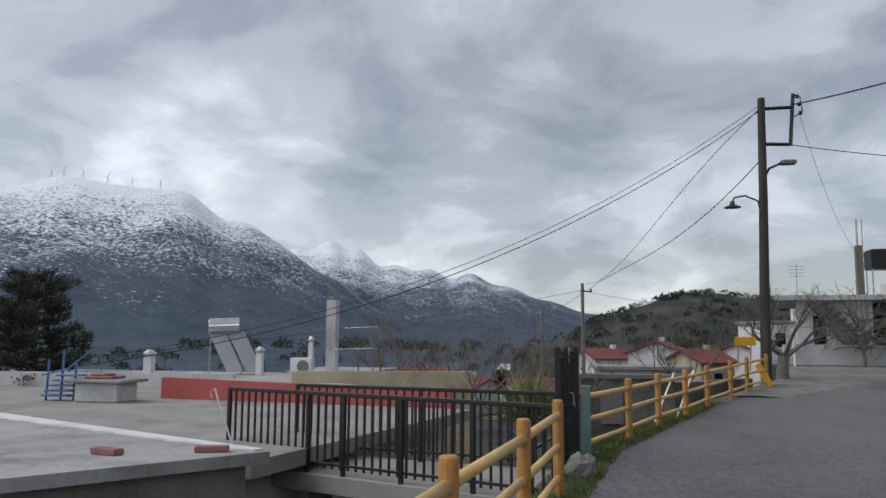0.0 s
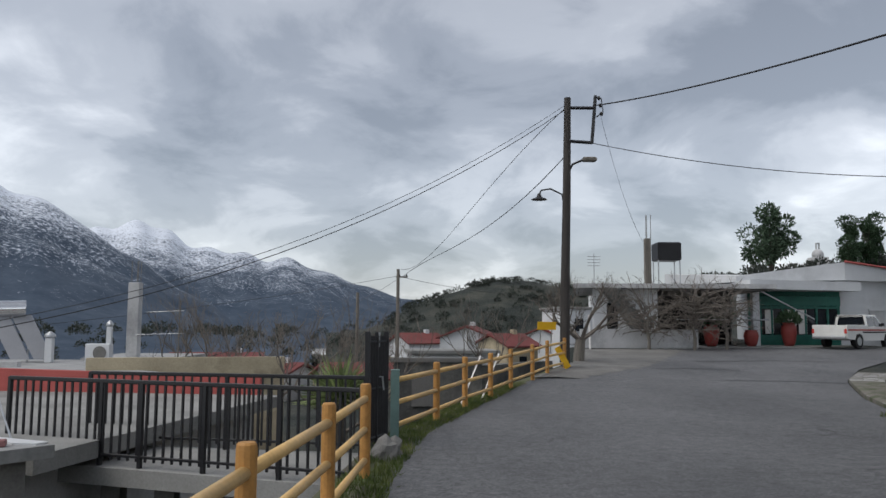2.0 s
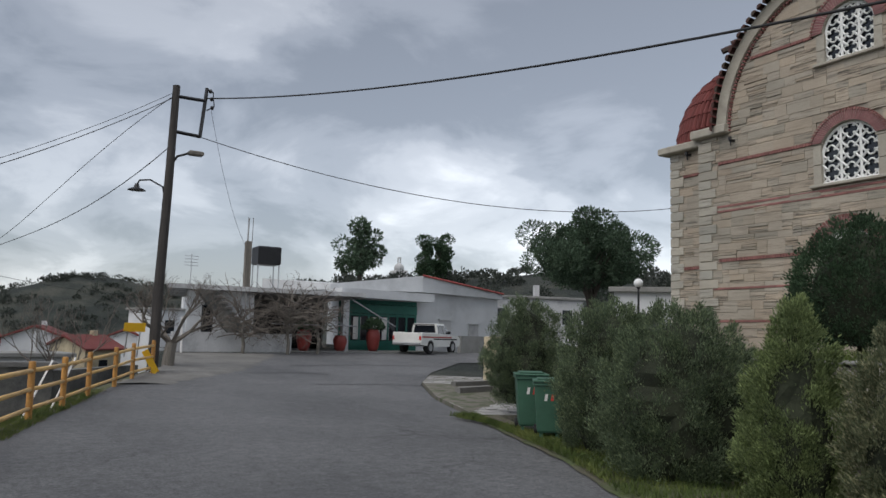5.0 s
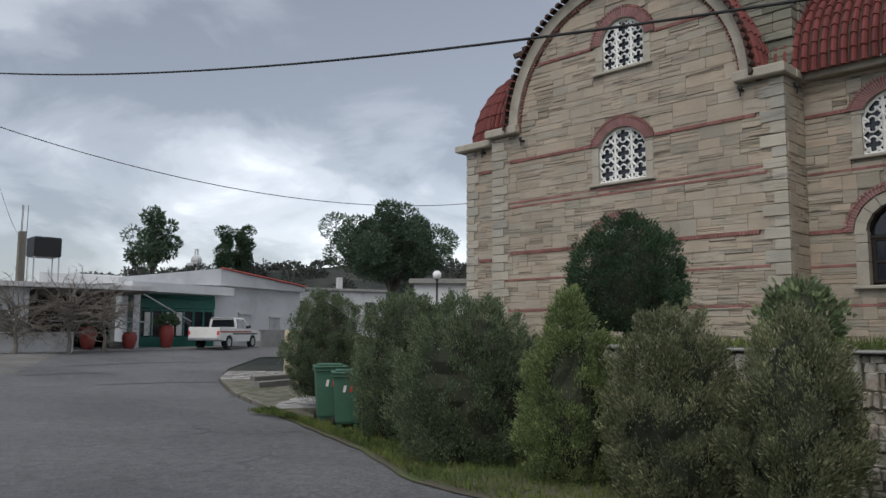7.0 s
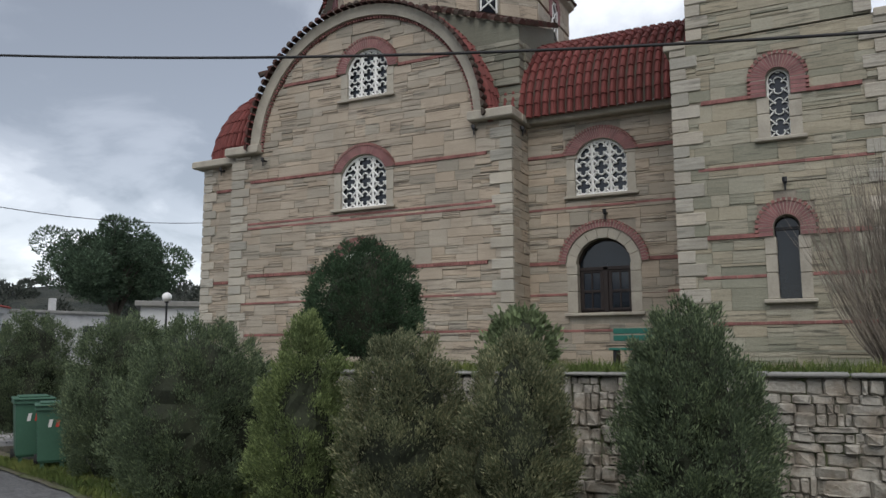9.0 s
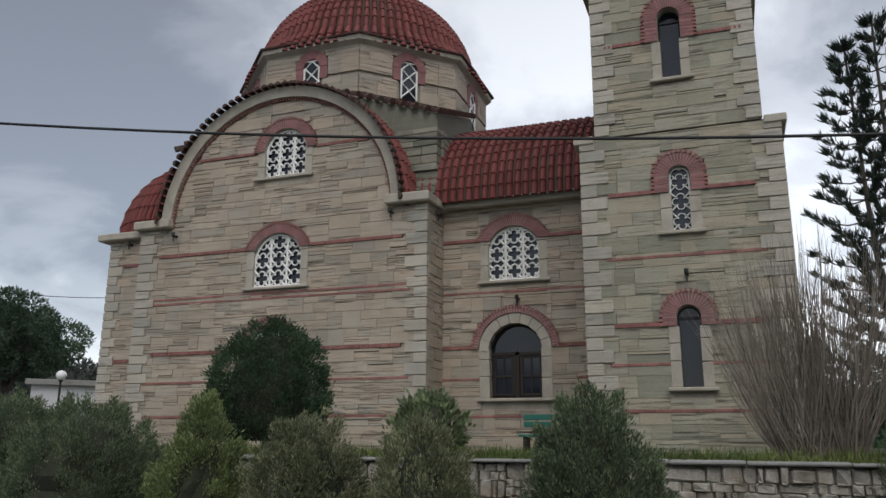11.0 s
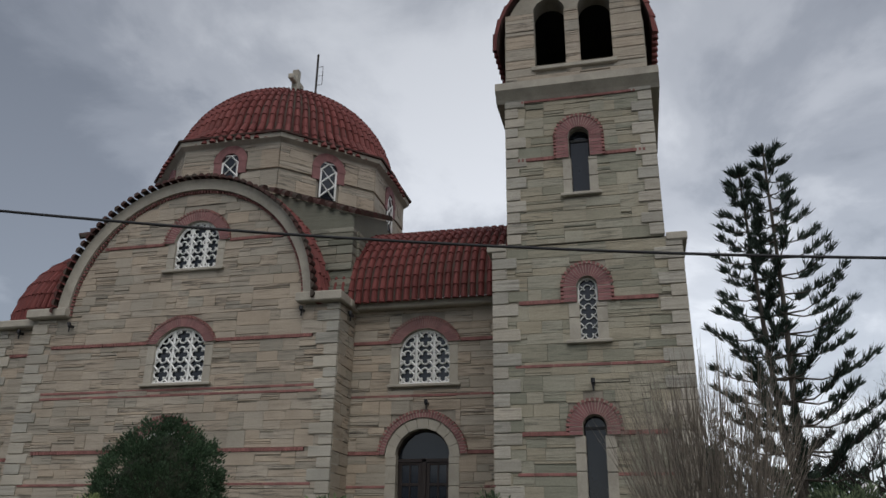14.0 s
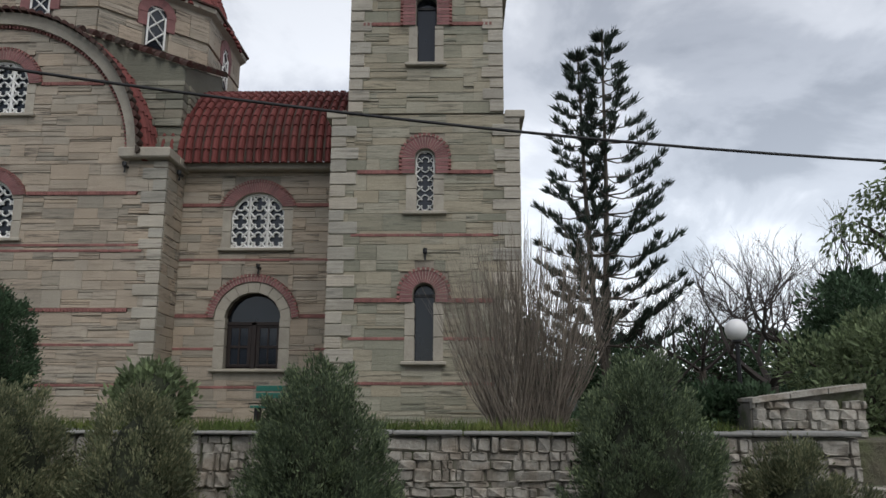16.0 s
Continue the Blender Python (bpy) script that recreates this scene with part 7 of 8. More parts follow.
bp("roof_slab", Mesh().prism([(15.4, 36.4), (21.7, 38.2), (21.4, 40.2), (16.0, 42.5)], "z", 3.42, 3.86), M_PLASTER, "white roof slab over the shopfront")
m = Mesh()
m.add([(15.6, 38.5, 3.86), (21.3, 38.9, 4.0), (28.7, 41.7, 4.0), (27, 53, 4.2), (15.6, 50, 4.2), (15.6, 38.5, 4.15), (21.3, 38.9, 4.92), (28.7, 41.7, 4.32), (27, 53, 5.2), (15.6, 50, 5.0)],
      [(0, 1, 6, 5), (1, 2, 7, 6), (2, 3, 8, 7), (3, 4, 9, 8), (4, 0, 5, 9), (5, 6, 8, 9), (6, 7, 8), (4, 3, 2, 1, 0)])
bp("parapet", m, M_PLASTER, "white raised parapet")
bp("roof_edge", Mesh().tube([(21.3, 38.86, 4.94), (28.75, 41.66, 4.34)], 0.06, 5), M_REDWALL, "red roof edge tiles")
front = bp("shopfront", Mesh().box((16.4, 39.05, 0.7), (21.0, 39.12, 3.4)), M_DARKGLASS, "green framed shop windows")
for k in range(9):
    x = 16.4 + 0.57 * k
    bp("mullion", Mesh().block((x - 0.05, 38.98, 0.75), (x + 0.05, 39.06, 3.4), 0.01), M_GREENFRAME, "", front)
for z0, z1 in ((0.72, 1.25), (2.55, 2.68), (3.2, 3.42)):
    bp("transom", Mesh().block((16.4, 38.97, z0), (21.0, 39.04, z1), 0.01), M_GREENFRAME, "", front)
bp("fascia", Mesh().block((16.4, 38.9, 2.7), (21.0, 38.96, 3.18), 0.01), M_GREENFRAME, "", front)
for k, x in enumerate((17.2, 18.35, 18.9)):
    bp("curtain", Mesh().box((x, 39.0, 1.3), (x + 0.42, 39.03, 2.5)), M_WHITEPLATE, "", front)
for x0, x1, z0, z1 in ((23.0, 24.0, 1.1, 2.5), (25.6, 26.5, 1.1, 2.35)):
    y = 39.2 + (x0 - 21) * 2.6 / 7.4
    d = bp("shutter", Mesh().prism([(x0, y - 0.06), (x1, y - 0.06 + (x1 - x0) * 0.351), (x1, y + 0.05 + (x1 - x0) * 0.351), (x0, y + 0.05)], "z", z0, z1), M_PLASTER_OLD, "grey closed shutter")
    bp("lintel", Mesh().prism([(x0 - 0.06, y - 0.14), (x1 + 0.06, y - 0.12 + (x1 - x0) * 0.351), (x1 + 0.06, y + 0.05 + (x1 - x0) * 0.351), (x0 - 0.06, y + 0.03)], "z", z1, z1 + 0.08), M_PLASTER, "", d)
for a, b in (((12.0, 36.4, 3.4), (15.2, 35.0, 1.9)), ((16.0, 36.6, 3.3), (18.5, 36.6, 2.0)), ((11.4, 35.0, 1.95), (15.6, 35.0, 1.95))):
    bp("awning_arm", Mesh().tube([a, b], 0.03, 5), M_STEEL)
bp("yard_wall", Mesh().prism([(23.6, 38.4), (28.3, 40.2), (28.25, 40.4), (23.5, 38.6)], "z", 0.5, 1.62), M_CONCRETE, "low grey yard wall")


def pot(x, y, z, r, h, label, plant):
    p = thing("plant_pot", label, "pot", at=(x, y, z))
    part("pot_body", Mesh().lathe([(r * 0.55, 0), (r * 0.75, h * 0.15), (r, h * 0.6), (r * 0.92, h * 0.85), (r * 0.72, h * 0.92), (r * 0.85, h), (r * 0.6, h)], (0, 0, 0), 18), M_TERRAPOT, p, "", True)
    if plant:
        n = 700
        a = npr.normal(size=(n, 3))
        a /= np.linalg.norm(a, axis=1, keepdims=True)
        a[:, 2] = np.abs(a[:, 2])
        leaf_mesh("plant", a * plant * npr.uniform(0.5, 1, (n, 1)) + np.array([0, 0, h]), a + npr.normal(size=(n, 3)) * 0.4, 0.16, 0.07, M_DARKLEAF, p)
    return p


pot(13.2, 35.6, 0.74, 0.36, 1.0, "tall red glazed urn with a dark plant", 0.45)
pot(17.25, 36.6, 0.74, 0.36, 1.1, "tall red glazed urn with a dark plant", 0.55)
pot(15.2, 36.0, 0.74, 0.34, 0.75, "plain red drum planter", 0)

# ---- pickup truck ----
truck = thing("pickup_truck", "white pickup truck with red and dark side stripes", "pickup")


def tp(name, mb, mat, label="", smooth=False, parent=None):
    return part(name, mb, mat, parent or truck, label, smooth)


def tub(sec, y, mat_name=None):
    return Mesh().prism(sec, "y", -y, y)


body = tub([(-2.25, 0.45), (-2.3, 0.6), (-2.28, 0.98), (-0.45, 0.98), (-0.45, 0.95), (1.0, 0.97), (2.05, 0.90), (2.25, 0.78), (2.28, 0.5), (2.2, 0.36), (1.75, 0.36), (1.62, 0.62), (1.38, 0.7), (1.1, 0.62), (0.98, 0.36), (-0.85, 0.36), (-0.98, 0.62), (-1.25, 0.7), (-1.5, 0.62), (-1.62, 0.4)], 0.80)
tp("body", body, M_TRUCK)
# dark sheet painted as the shaded hollow of the bed
tp("bed_inside", Mesh().box((-2.2, -0.7, 0.97), (-0.55, 0.7, 0.985)), M_DARK)
for y in (-0.76, 0.76):
    tp("bed_side", Mesh().block((-2.28, y - 0.045, 0.95), (-0.5, y + 0.045, 1.06), 0.02), M_TRUCK)
tp("tailgate", Mesh().block((-2.33, -0.72, 0.55), (-2.26, 0.72, 1.05), 0.015), M_TRUCK)
cab = Mesh()
lo, hi = [(-0.45, -0.78), (1.05, -0.78), (1.05, 0.78), (-0.45, 0.78)], [(-0.38, -0.66), (0.55, -0.66), (0.55, 0.66), (-0.38, 0.66)]
cab.v = [(x, y, 0.95) for x, y in lo] + [(x, y, 1.5) for x, y in hi] + [(x * 0.98, y * 0.97, 1.53) for x, y in hi]
cab.f = [(j, (j + 1) % 4, (j + 1) % 4 + 4, j + 4) for j in range(4)] + [(j + 4, (j + 1) % 4 + 4, (j + 1) % 4 + 8, j + 8) for j in range(4)] + [(8, 9, 10, 11), (3, 2, 1, 0)]
cabo = tp("cab", cab, M_TRUCK)
for s in (-1, 1):
    for x0, x1, u0, u1 in ((-0.36, 0.22, -0.31, 0.18), (0.28, 0.92, 0.24, 0.52)):
        g = Mesh().add([(x0, s * 0.785, 1.0), (x1, s * 0.785, 1.0), (u1, s * 0.683, 1.45), (u0, s * 0.683, 1.45), (x0, s * 0.76, 1.0), (x1, s * 0.76, 1.0), (u1, s * 0.66, 1.45), (u0, s * 0.66, 1.45)],
                       [(0, 1, 2, 3), (7, 6, 5, 4), (0, 4, 5, 1), (1, 5, 6, 2), (2, 6, 7, 3), (3, 7, 4, 0)])
        tp("side_window", g, M_DARKGLASS, "", False, cabo)
    tp("stripe", Mesh().box((-2.2, s * 0.803, 0.80), (1.2, s * 0.80, 0.87)), M_TRUCKRED)
    tp("stripe", Mesh().box((-0.9, s * 0.803, 0.70), (1.9, s * 0.80, 0.77)), M_BLACK)
    tp("tail_light", Mesh().block((-2.335, s * 0.74 - 0.05, 0.68), (-2.27, s * 0.74 + 0.05, 0.88), 0.01), M_REDPLATE)
    tp("mirror", Mesh().block((0.85, s * 0.82 - 0.06, 1.02), (0.93, s * 0.82 + 0.06, 1.16), 0.015), M_BLACK)
    for x in (-1.25, 1.38):
        wheel = tp("wheel", Mesh().tube([(x, s * 0.62, 0.33), (x, s * 0.80, 0.33)], 0.33, 20), M_RUBBER)
        tp("rim", Mesh().tube([(x, s * 0.79, 0.33), (x, s * 0.812, 0.33)], 0.19, 14), M_STEEL, "", False, wheel)
tp("rear_window", Mesh().add([(-0.455, -0.6, 1.05), (-0.455, 0.6, 1.05), (-0.4, 0.55, 1.44), (-0.4, -0.55, 1.44), (-0.43, -0.6, 1.05), (-0.43, 0.6, 1.05), (-0.38, 0.55, 1.44), (-0.38, -0.55, 1.44)], [(0, 1, 2, 3), (7, 6, 5, 4), (0, 4, 5, 1), (1, 5, 6, 2), (2, 6, 7, 3), (3, 7, 4, 0)]), M_DARKGLASS, "", False, cabo)
tp("rear_bumper", Mesh().block((-2.42, -0.75, 0.42), (-2.3, 0.75, 0.56), 0.03), M_STEEL)
tp("roll_bar", Mesh().tube([(-0.55, -0.7, 1.0), (-0.55, -0.62, 1.48), (-0.55, 0.62, 1.48), (-0.55, 0.7, 1.0)], 0.03, 6), M_BLACK)
truck.matrix_basis = pose(20.2, 36.2, 0.68, 0, 0, 34)

# ---- village houses down the slope ----
def cottage(x, y, z, w, d, h, rz, label, wall, roof="gable", rise=0.95):
    ob = thing("village_house", label, "house", "village houses")
    part("wall", Mesh().box((-w / 2, -d / 2, -4), (w / 2, d / 2, h)), wall, ob)
    if roof == "gable":
        r = Mesh().prism([(-d / 2 - 0.3, h), (0, h + rise), (d / 2 + 0.3, h), (d / 2 + 0.3, h - 0.12), (0, h + rise - 0.16), (-d / 2 - 0.3, h - 0.12)], "x", -w / 2 - 0.3, w / 2 + 0.3)
        part("roof", r, M_TILE, ob, "red tiled roof")
        part("gable", Mesh().prism([(-d / 2, h), (0, h + rise - 0.2), (d / 2, h)], "x", -w / 2 + 0.01, w / 2 - 0.01), wall, ob)
    else:
        part("roof", Mesh().block((-w / 2 - 0.2, -d / 2 - 0.2, h), (w / 2 + 0.2, d / 2 + 0.2, h + 0.2), 0.02), M_CONCRETE, ob)
    for k in range(max(1, int(w / 2.5))):
        xx = -w / 2 + (k + 0.5) * w / max(1, int(w / 2.5))
        wi = part("window", Mesh().box((xx - 0.4, -d / 2 - 0.03, h - 1.9), (xx + 0.4, -d / 2 + 0.1, h - 0.8)), M_DARKGLASS, ob)
        part("sill", Mesh().box((xx - 0.5, -d / 2 - 0.1, h - 2.0), (xx + 0.5, -d / 2, h - 1.91)), M_PLASTER, wi)
    part("chimney", Mesh().block((w / 4 - 0.2, -0.2, h), (w / 4 + 0.2, 0.2, h + 1.25), 0.02), wall, ob)
    ob.matrix_basis = pose(x, y, z, 0, 0, rz)
    return ob


for q in ((3.9, 64, -1.9, 3.6, 4.2, 2.6, 75, "white gabled house with red tiled roof", M_PLASTER), (6.6, 62, -2.3, 3.4, 3.6, 2.4, 40, "yellowish house with red tiled roof", M_CREAM),
          (11.5, 72, -1.6, 3.6, 4, 2.2, 60, "white house with red tiled roof", M_PLASTER), (-3.5, 52, -4.6, 6, 5, 2.9, 25, "plastered house with faded red roof", M_CREAM),
          (-10.5, 56, -4.9, 5, 5, 3.0, -28, "old house with faded red roof", M_PLASTER_OLD), (-0.5, 76, -3.6, 4, 4, 3.6, 30, "white house with red tiled roof", M_PLASTER),
          (-17, 66, -7, 7, 6, 5.4, 12, "pale house with red roof in the valley", M_PLASTER), (-27, 85, -10, 9, 7, 7.0, -20, "pale house with red roof in the valley", M_PLASTER)):
    cottage(*q)
cottage(1.6, 44, -3.2, 4.5, 3.0, 3.3, 8, "grey unfinished concrete house", M_PLASTER_OLD, "flat")
cottage(14.0, 70, 0.5, 5, 5, 2.6, 15, "white flat-roofed house on the slope", M_PLASTER, "flat")
cottage(24.6, 23.2, 1.2, 5.0, 5.0, 2.25, -45, "white flat-roofed house behind the church", M_PLASTER, "flat")
cottage(36, 52, 1.2, 11, 6, 3.4, -15, "white flat-roofed house behind the hall", M_PLASTER_OLD, "flat")
mb = Mesh().prism([(-0.9, 25.8), (2.0, 25.9), (2.0, 26.4), (-0.9, 26.3)], "z", -3.4, 0.42).prism([(2.0, 25.9), (5.0, 30), (4.6, 30.2), (1.7, 26.3)], "z", -3.4, 0.3)
old = structure("wall_ruin", mb, M_OLDWALL, "dark old masonry wall below the railing", "wall")
part("coping", Mesh().prism([(-1.0, 25.7), (2.1, 25.8), (2.1, 26.5), (-1.0, 26.4)], "z", 0.42, 0.55), M_CONCRETE_D, old)
part("niche", Mesh().box((-0.3, 25.76, -1.0), (0.4, 25.82, 0.0)), M_CONCRETE_D, old)
car = thing("parked_car", "white parked car seen through the railing", "car", at=(0.6, 17.2, -2.2))
part("body", Mesh().prism([(-1.9, 0.3), (-1.95, 0.75), (-1.2, 0.9), (-0.7, 1.38), (0.7, 1.4), (1.25, 0.92), (1.9, 0.8), (1.95, 0.35)], "y", -0.8, 0.8), M_TRUCK, car)
part("side_window", Mesh().prism([(-1.0, 0.95), (-0.65, 1.3), (0.6, 1.32), (1.0, 0.95)], "y", -0.815, 0.815), M_DARKGLASS, car)
for x in (-1.2, 1.2):
    for s in (-1, 1):
        part("wheel", Mesh().tube([(x, s * 0.65, 0.3), (x, s * 0.82, 0.3)], 0.3, 14), M_RUBBER, car)

# chapel on the hill
ch = thing("hill_chapel", "small domed white chapel on the hill", "chapel", at=(68.6, 134, 11.2))
ch.scale = (0.72, 0.72, 0.72)
part("nave", Mesh().block((-1.6, -2, 0), (1.6, 2, 3.6), 0.05), M_PLASTER_OLD, ch)
part("dome", Mesh().lathe([(1.35, 3.6), (1.35, 4.4), (1.2, 4.9), (0.8, 5.4), (0.25, 5.65)], (0, 0, 0), 16), M_PLASTER_OLD, ch, "", True)
part("bell_arch", Mesh().box((-0.45, -0.2, 5.6), (-0.25, 0.2, 6.9)).box((0.25, -0.2, 5.6), (0.45, 0.2, 6.9)).box((-0.45, -0.2, 6.9), (0.45, 0.2, 7.2)), M_PLASTER_OLD, ch)


# ---- globe lamps in the churchyard ----
def globe_lamp(x, y, z, top, r):
    g = thing("globe_lamp", "white opal globe lamp on a black post", "lamp", "globe lamps", at=(x, y, z))
    part("post", Mesh().tube([(0, 0, 0), (0, 0, top - z - r)], 0.035, 8), M_BLACK, g)
    part("collar", Mesh().lathe([(0.04, 0), (0.08, 0.03), (0.07, 0.08)], (0, 0, top - z - 2 * r - 0.04), 10), M_BLACK, g)
    part("globe", Mesh().lathe([(max(0.01, r * math.sin(math.pi * k / 12)), -r * math.cos(math.pi * k / 12)) for k in range(13)], (0, 0, top - z - r), 20), M_GLOBE, g, "", True)


globe_lamp(12.33, -3.90, 1.36, 3.05, 0.17)
globe_lamp(19.64, -4.56, 1.36, 3.20, 0.175)
globe_lamp(19.6, 20.4, 1.3, 3.75, 0.16)
bench = thing("garden_bench", "green painted bench against the church wall", "bench", at=(15.9, 3.75, 1.3))
for k in range(3):
    part("slat", Mesh().block((-0.5, -0.6, 0.42 + 0.0 * k), (-0.36 + 0.02, 0.6, 0.45), 0.008) if k == 0 else Mesh().block((-0.1, -0.6, 0.45 + 0.14 * k), (-0.06, 0.6, 0.56 + 0.14 * k), 0.008), M_GREENFRAME, bench)
part("seat", Mesh().block((-0.5, -0.6, 0.40), (-0.08, 0.6, 0.44), 0.01), M_GREENFRAME, bench)
for y in (-0.5, 0.5):
    part("leg", Mesh().block((-0.45, y - 0.03, 0), (-0.1, y + 0.03, 0.4), 0.01), M_BLACK, bench)

# ---- trees ----
tr = random.Random(11)


def grow(mb, p, d, length, r, depth, spread_a=0.7, up=0.15, shrink=0.72, kids=(2, 3), sides=4, tips=None):
    """A limb and its branches, each thinner than the last."""
    pts, q = [p], p
    steps = 3
    for k in range(steps):
        d = (d + Vector((tr.uniform(-1, 1), tr.uniform(-1, 1), tr.uniform(-0.6, 1) * 0.6 + up)) * 0.16).normalized()
        q = q + d * (length / steps)
        pts.append(q)
    mb.tube(pts, r, sides if depth > 1 else 3, r * 0.62, False)
    if depth == 0:
        if tips is not None:
            tips.append((q, d))
        return
    for k in range(tr.randint(*kids)):
        nd = (d + Vector((tr.uniform(-1, 1), tr.uniform(-1, 1), tr.uniform(-0.5, 0.8) + up)) * spread_a).normalized()
        o = pts[-1] if k < 2 else pts[tr.randint(1, 2)]
        grow(mb, o, nd, length * shrink * tr.uniform(0.8, 1.15), r * 0.6, depth - 1, spread_a, up, shrink, kids, sides, tips)


def bare_tree(label, x, y, z, trunk, r, depth, mat, spread_a=0.8, up=0.2, lean=(0, 0), first=None, shrink=0.75, kids=(2, 3)):
    ob = thing("bare_tree", label, "tree", "bare trees", at=(x, y, z))
    t = Mesh().tube([(0, 0, -0.3), (lean[0] * 0.4, lean[1] * 0.4, trunk * 0.5), (lean[0], lean[1], trunk)], r, 8, r * 0.8)
    part("trunk", t, M_BARK if mat is M_TWIG_D else M_POLEGREY, ob)
    c = Mesh()
    for k in range(4):
        a = 2 * math.pi * k / 4 + tr.uniform(-0.4, 0.4)
        grow(c, Vector((lean[0], lean[1], trunk * 0.96)), Vector((math.cos(a) * 0.9, math.sin(a) * 0.9, 0.6)).normalized(), first or trunk * 0.8, r * 0.42, depth, spread_a, up, shrink, kids)
    part("crown", c, mat, ob, kind="stuff")
    return ob


bare_tree("pale bare fig tree by the power pole", 5.5, 27.6, 0.2, 0.95, 0.22, 6, M_TWIG, 1.0, 0.10, (0.1, 0), 0.72, 0.78)
def vine_tangle(label, x, y, z, wide, high, stems, seed):
    """Leafless climbing growth: long bowed canes with short crooked twigs, in a few clusters."""
    ob = thing("bare_vine", label, "vine", "bare vines", at=(x, y, z))
    r5 = random.Random(seed)
    part("trunk", Mesh().tube([(0, 0, -0.4), (0.06, 0.02, 0.5), (-0.04, 0, 1.1), (0.05, 0, high * 0.62)], 0.085, 7, 0.05), M_POLEGREY, ob)
    for cluster in range(4):
        mb = Mesh()
        for k in range(stems):
            p = Vector((r5.uniform(-0.3, 0.3), r5.uniform(-0.1, 0.1), high * r5.uniform(0.25, 0.66)))
            d = Vector((r5.uniform(-1, 1), r5.uniform(-0.35, 0.35), r5.uniform(0.0, 1.0))).normalized()
            ln = r5.uniform(0.5, 1.0) * wide
            pts = [p]
            for i in range(7):
                d = (d + Vector((r5.gauss(0, 0.22), r5.gauss(0, 0.12), r5.gauss(-0.10, 0.2)))).normalized()
                p = p + d * ln / 7
                p.z = max(p.z, 0.35)
                pts.append(p)
                if i > 0:
                    for q in range(2):
                        e = (d + Vector((r5.gauss(0, 0.8), r5.gauss(0, 0.4), r5.gauss(0.1, 0.8)))).normalized()
                        m = p + e * ln * 0.07
                        mb.tube([p, m, m + (e + Vector((r5.gauss(0, 0.5), 0, r5.gauss(0, 0.5)))).normalized() * ln * 0.08], 0.009, 3, 0.004, False)
            mb.tube(pts, 0.024, 4, 0.007, False)
        part("branch", mb, M_TWIG, ob, kind="stuff")
    return ob


vine_tangle("bare grey vine sprawling over the terrace parapet", 9.6, 33.2, 0.5, 2.1, 2.9, 14, 3)
vine_tangle("bare grey vine hanging before the dark porch", 11.6, 33.3, 0.6, 2.3, 3.1, 20, 5)
vine_tangle("bare grey vine beside the porch column", 13.3, 34.1, 0.7, 1.9, 3.2, 12, 8)
bare_tree("wide dark bare tree in the churchyard", 22.6, -8.2, 1.3, 1.1, 0.26, 6, M_TWIG_D, 0.95, 0.04, (-0.3, 0), 1.35, 0.78)
bare_tree("dark bare tree behind the churchyard", 29, -13, 1.3, 1.8, 0.25, 6, M_TWIG_D, 0.75, 0.15, (0, 0.3), 1.8, 0.78)
for x, y, h, r in ((24, -11, 1.5, 0.16), (31, -9, 2.0, 0.2), (27, -6.8, 1.3, 0.13)):
    bare_tree("fine dark bare tree in the churchyard", x, y, 1.3, h, r * 0.9, 6, M_TWIG_D, 0.85, 0.12, (0.1, 0), 1.2, 0.78)
for x, y, z, h in ((-6.2, 23.5, -3, 2.4), (-4.6, 24.0, -3, 2.2), (-1.9, 20, -3, 2.0), (-9, 34, -4, 3), (-3.5, 36, -4, 3.0), (2.6, 34, -3, 2.6)):
    bare_tree("bare grey fruit tree below the road", x, y, z, h, 0.12, 5, M_TWIG, 0.8, 0.25, (0, 0), 1.1, 0.76)

# fan of bare stems before the tower
M_STEM = material("grey_brown_stems", (0.20, 0.172, 0.145), 0.95, 0.3, 3, 30, 0.2, piece="island")
sh = thing("twig_shrub", "tall leafless shrub of upright grey-brown stems", "shrub", at=(11.6, -0.62, 1.36))
for clump in range(7):
    st = Mesh()
    foot = Vector((tr.uniform(-0.15, 0.15), -0.42 + 0.14 * clump, 0))
    for k in range(62):
        lean_y = tr.uniform(-0.50, 0.50) * 0.7 + (clump - 3) * 0.075
        d = Vector((tr.gauss(0, 0.2), lean_y, 1)).normalized()
        ln = tr.uniform(1.6, 3.1) * (1 - 0.32 * abs(lean_y))
        b = foot + Vector((tr.uniform(-0.05, 0.05), tr.uniform(-0.06, 0.06), 0))
        bow = Vector((tr.uniform(-0.06, 0.06), lean_y * 0.14 + tr.uniform(-0.05, 0.05), 0))
        m1, m2 = b + d * ln * 0.35 + bow, b + d * ln * 0.7 + bow * 0.9
        e1 = b + d * ln + Vector((0, 0, 0.10))
        st.tube([b, m1, m2, e1], 0.0075, 3, 0.002, False)
        for o in (m1, m2, m2):
            if tr.random() < 0.55:
                st.tube([o, o + (d + Vector((tr.uniform(-0.25, 0.25), tr.uniform(-0.3, 0.3), 0.1))) * ln * tr.uniform(0.2, 0.38)], 0.0042, 3, 0.0015, False)
    part("branch", st, M_STEM, sh, kind="stuff")

# araucaria with two leaders
ar = thing("araucaria_tree", "tall dark araucaria with two trunks and tiered branches", "tree", at=(27.8, -4.7, 1.36))
wood, pos, dirs, lens = Mesh(), [], [], []
leaders = [([Vector((0, 0, 0)), Vector((0.05, -0.05, 3.0)), Vector((0, -0.25, 8)), Vector((0, -0.33, 14.6))], 1.0), ([Vector((0, 0, 1.6)), Vector((-0.05, 0.35, 4.0)), Vector((0, 0.5, 8)), Vector((0, 0.62, 13.6))], 0.85)]


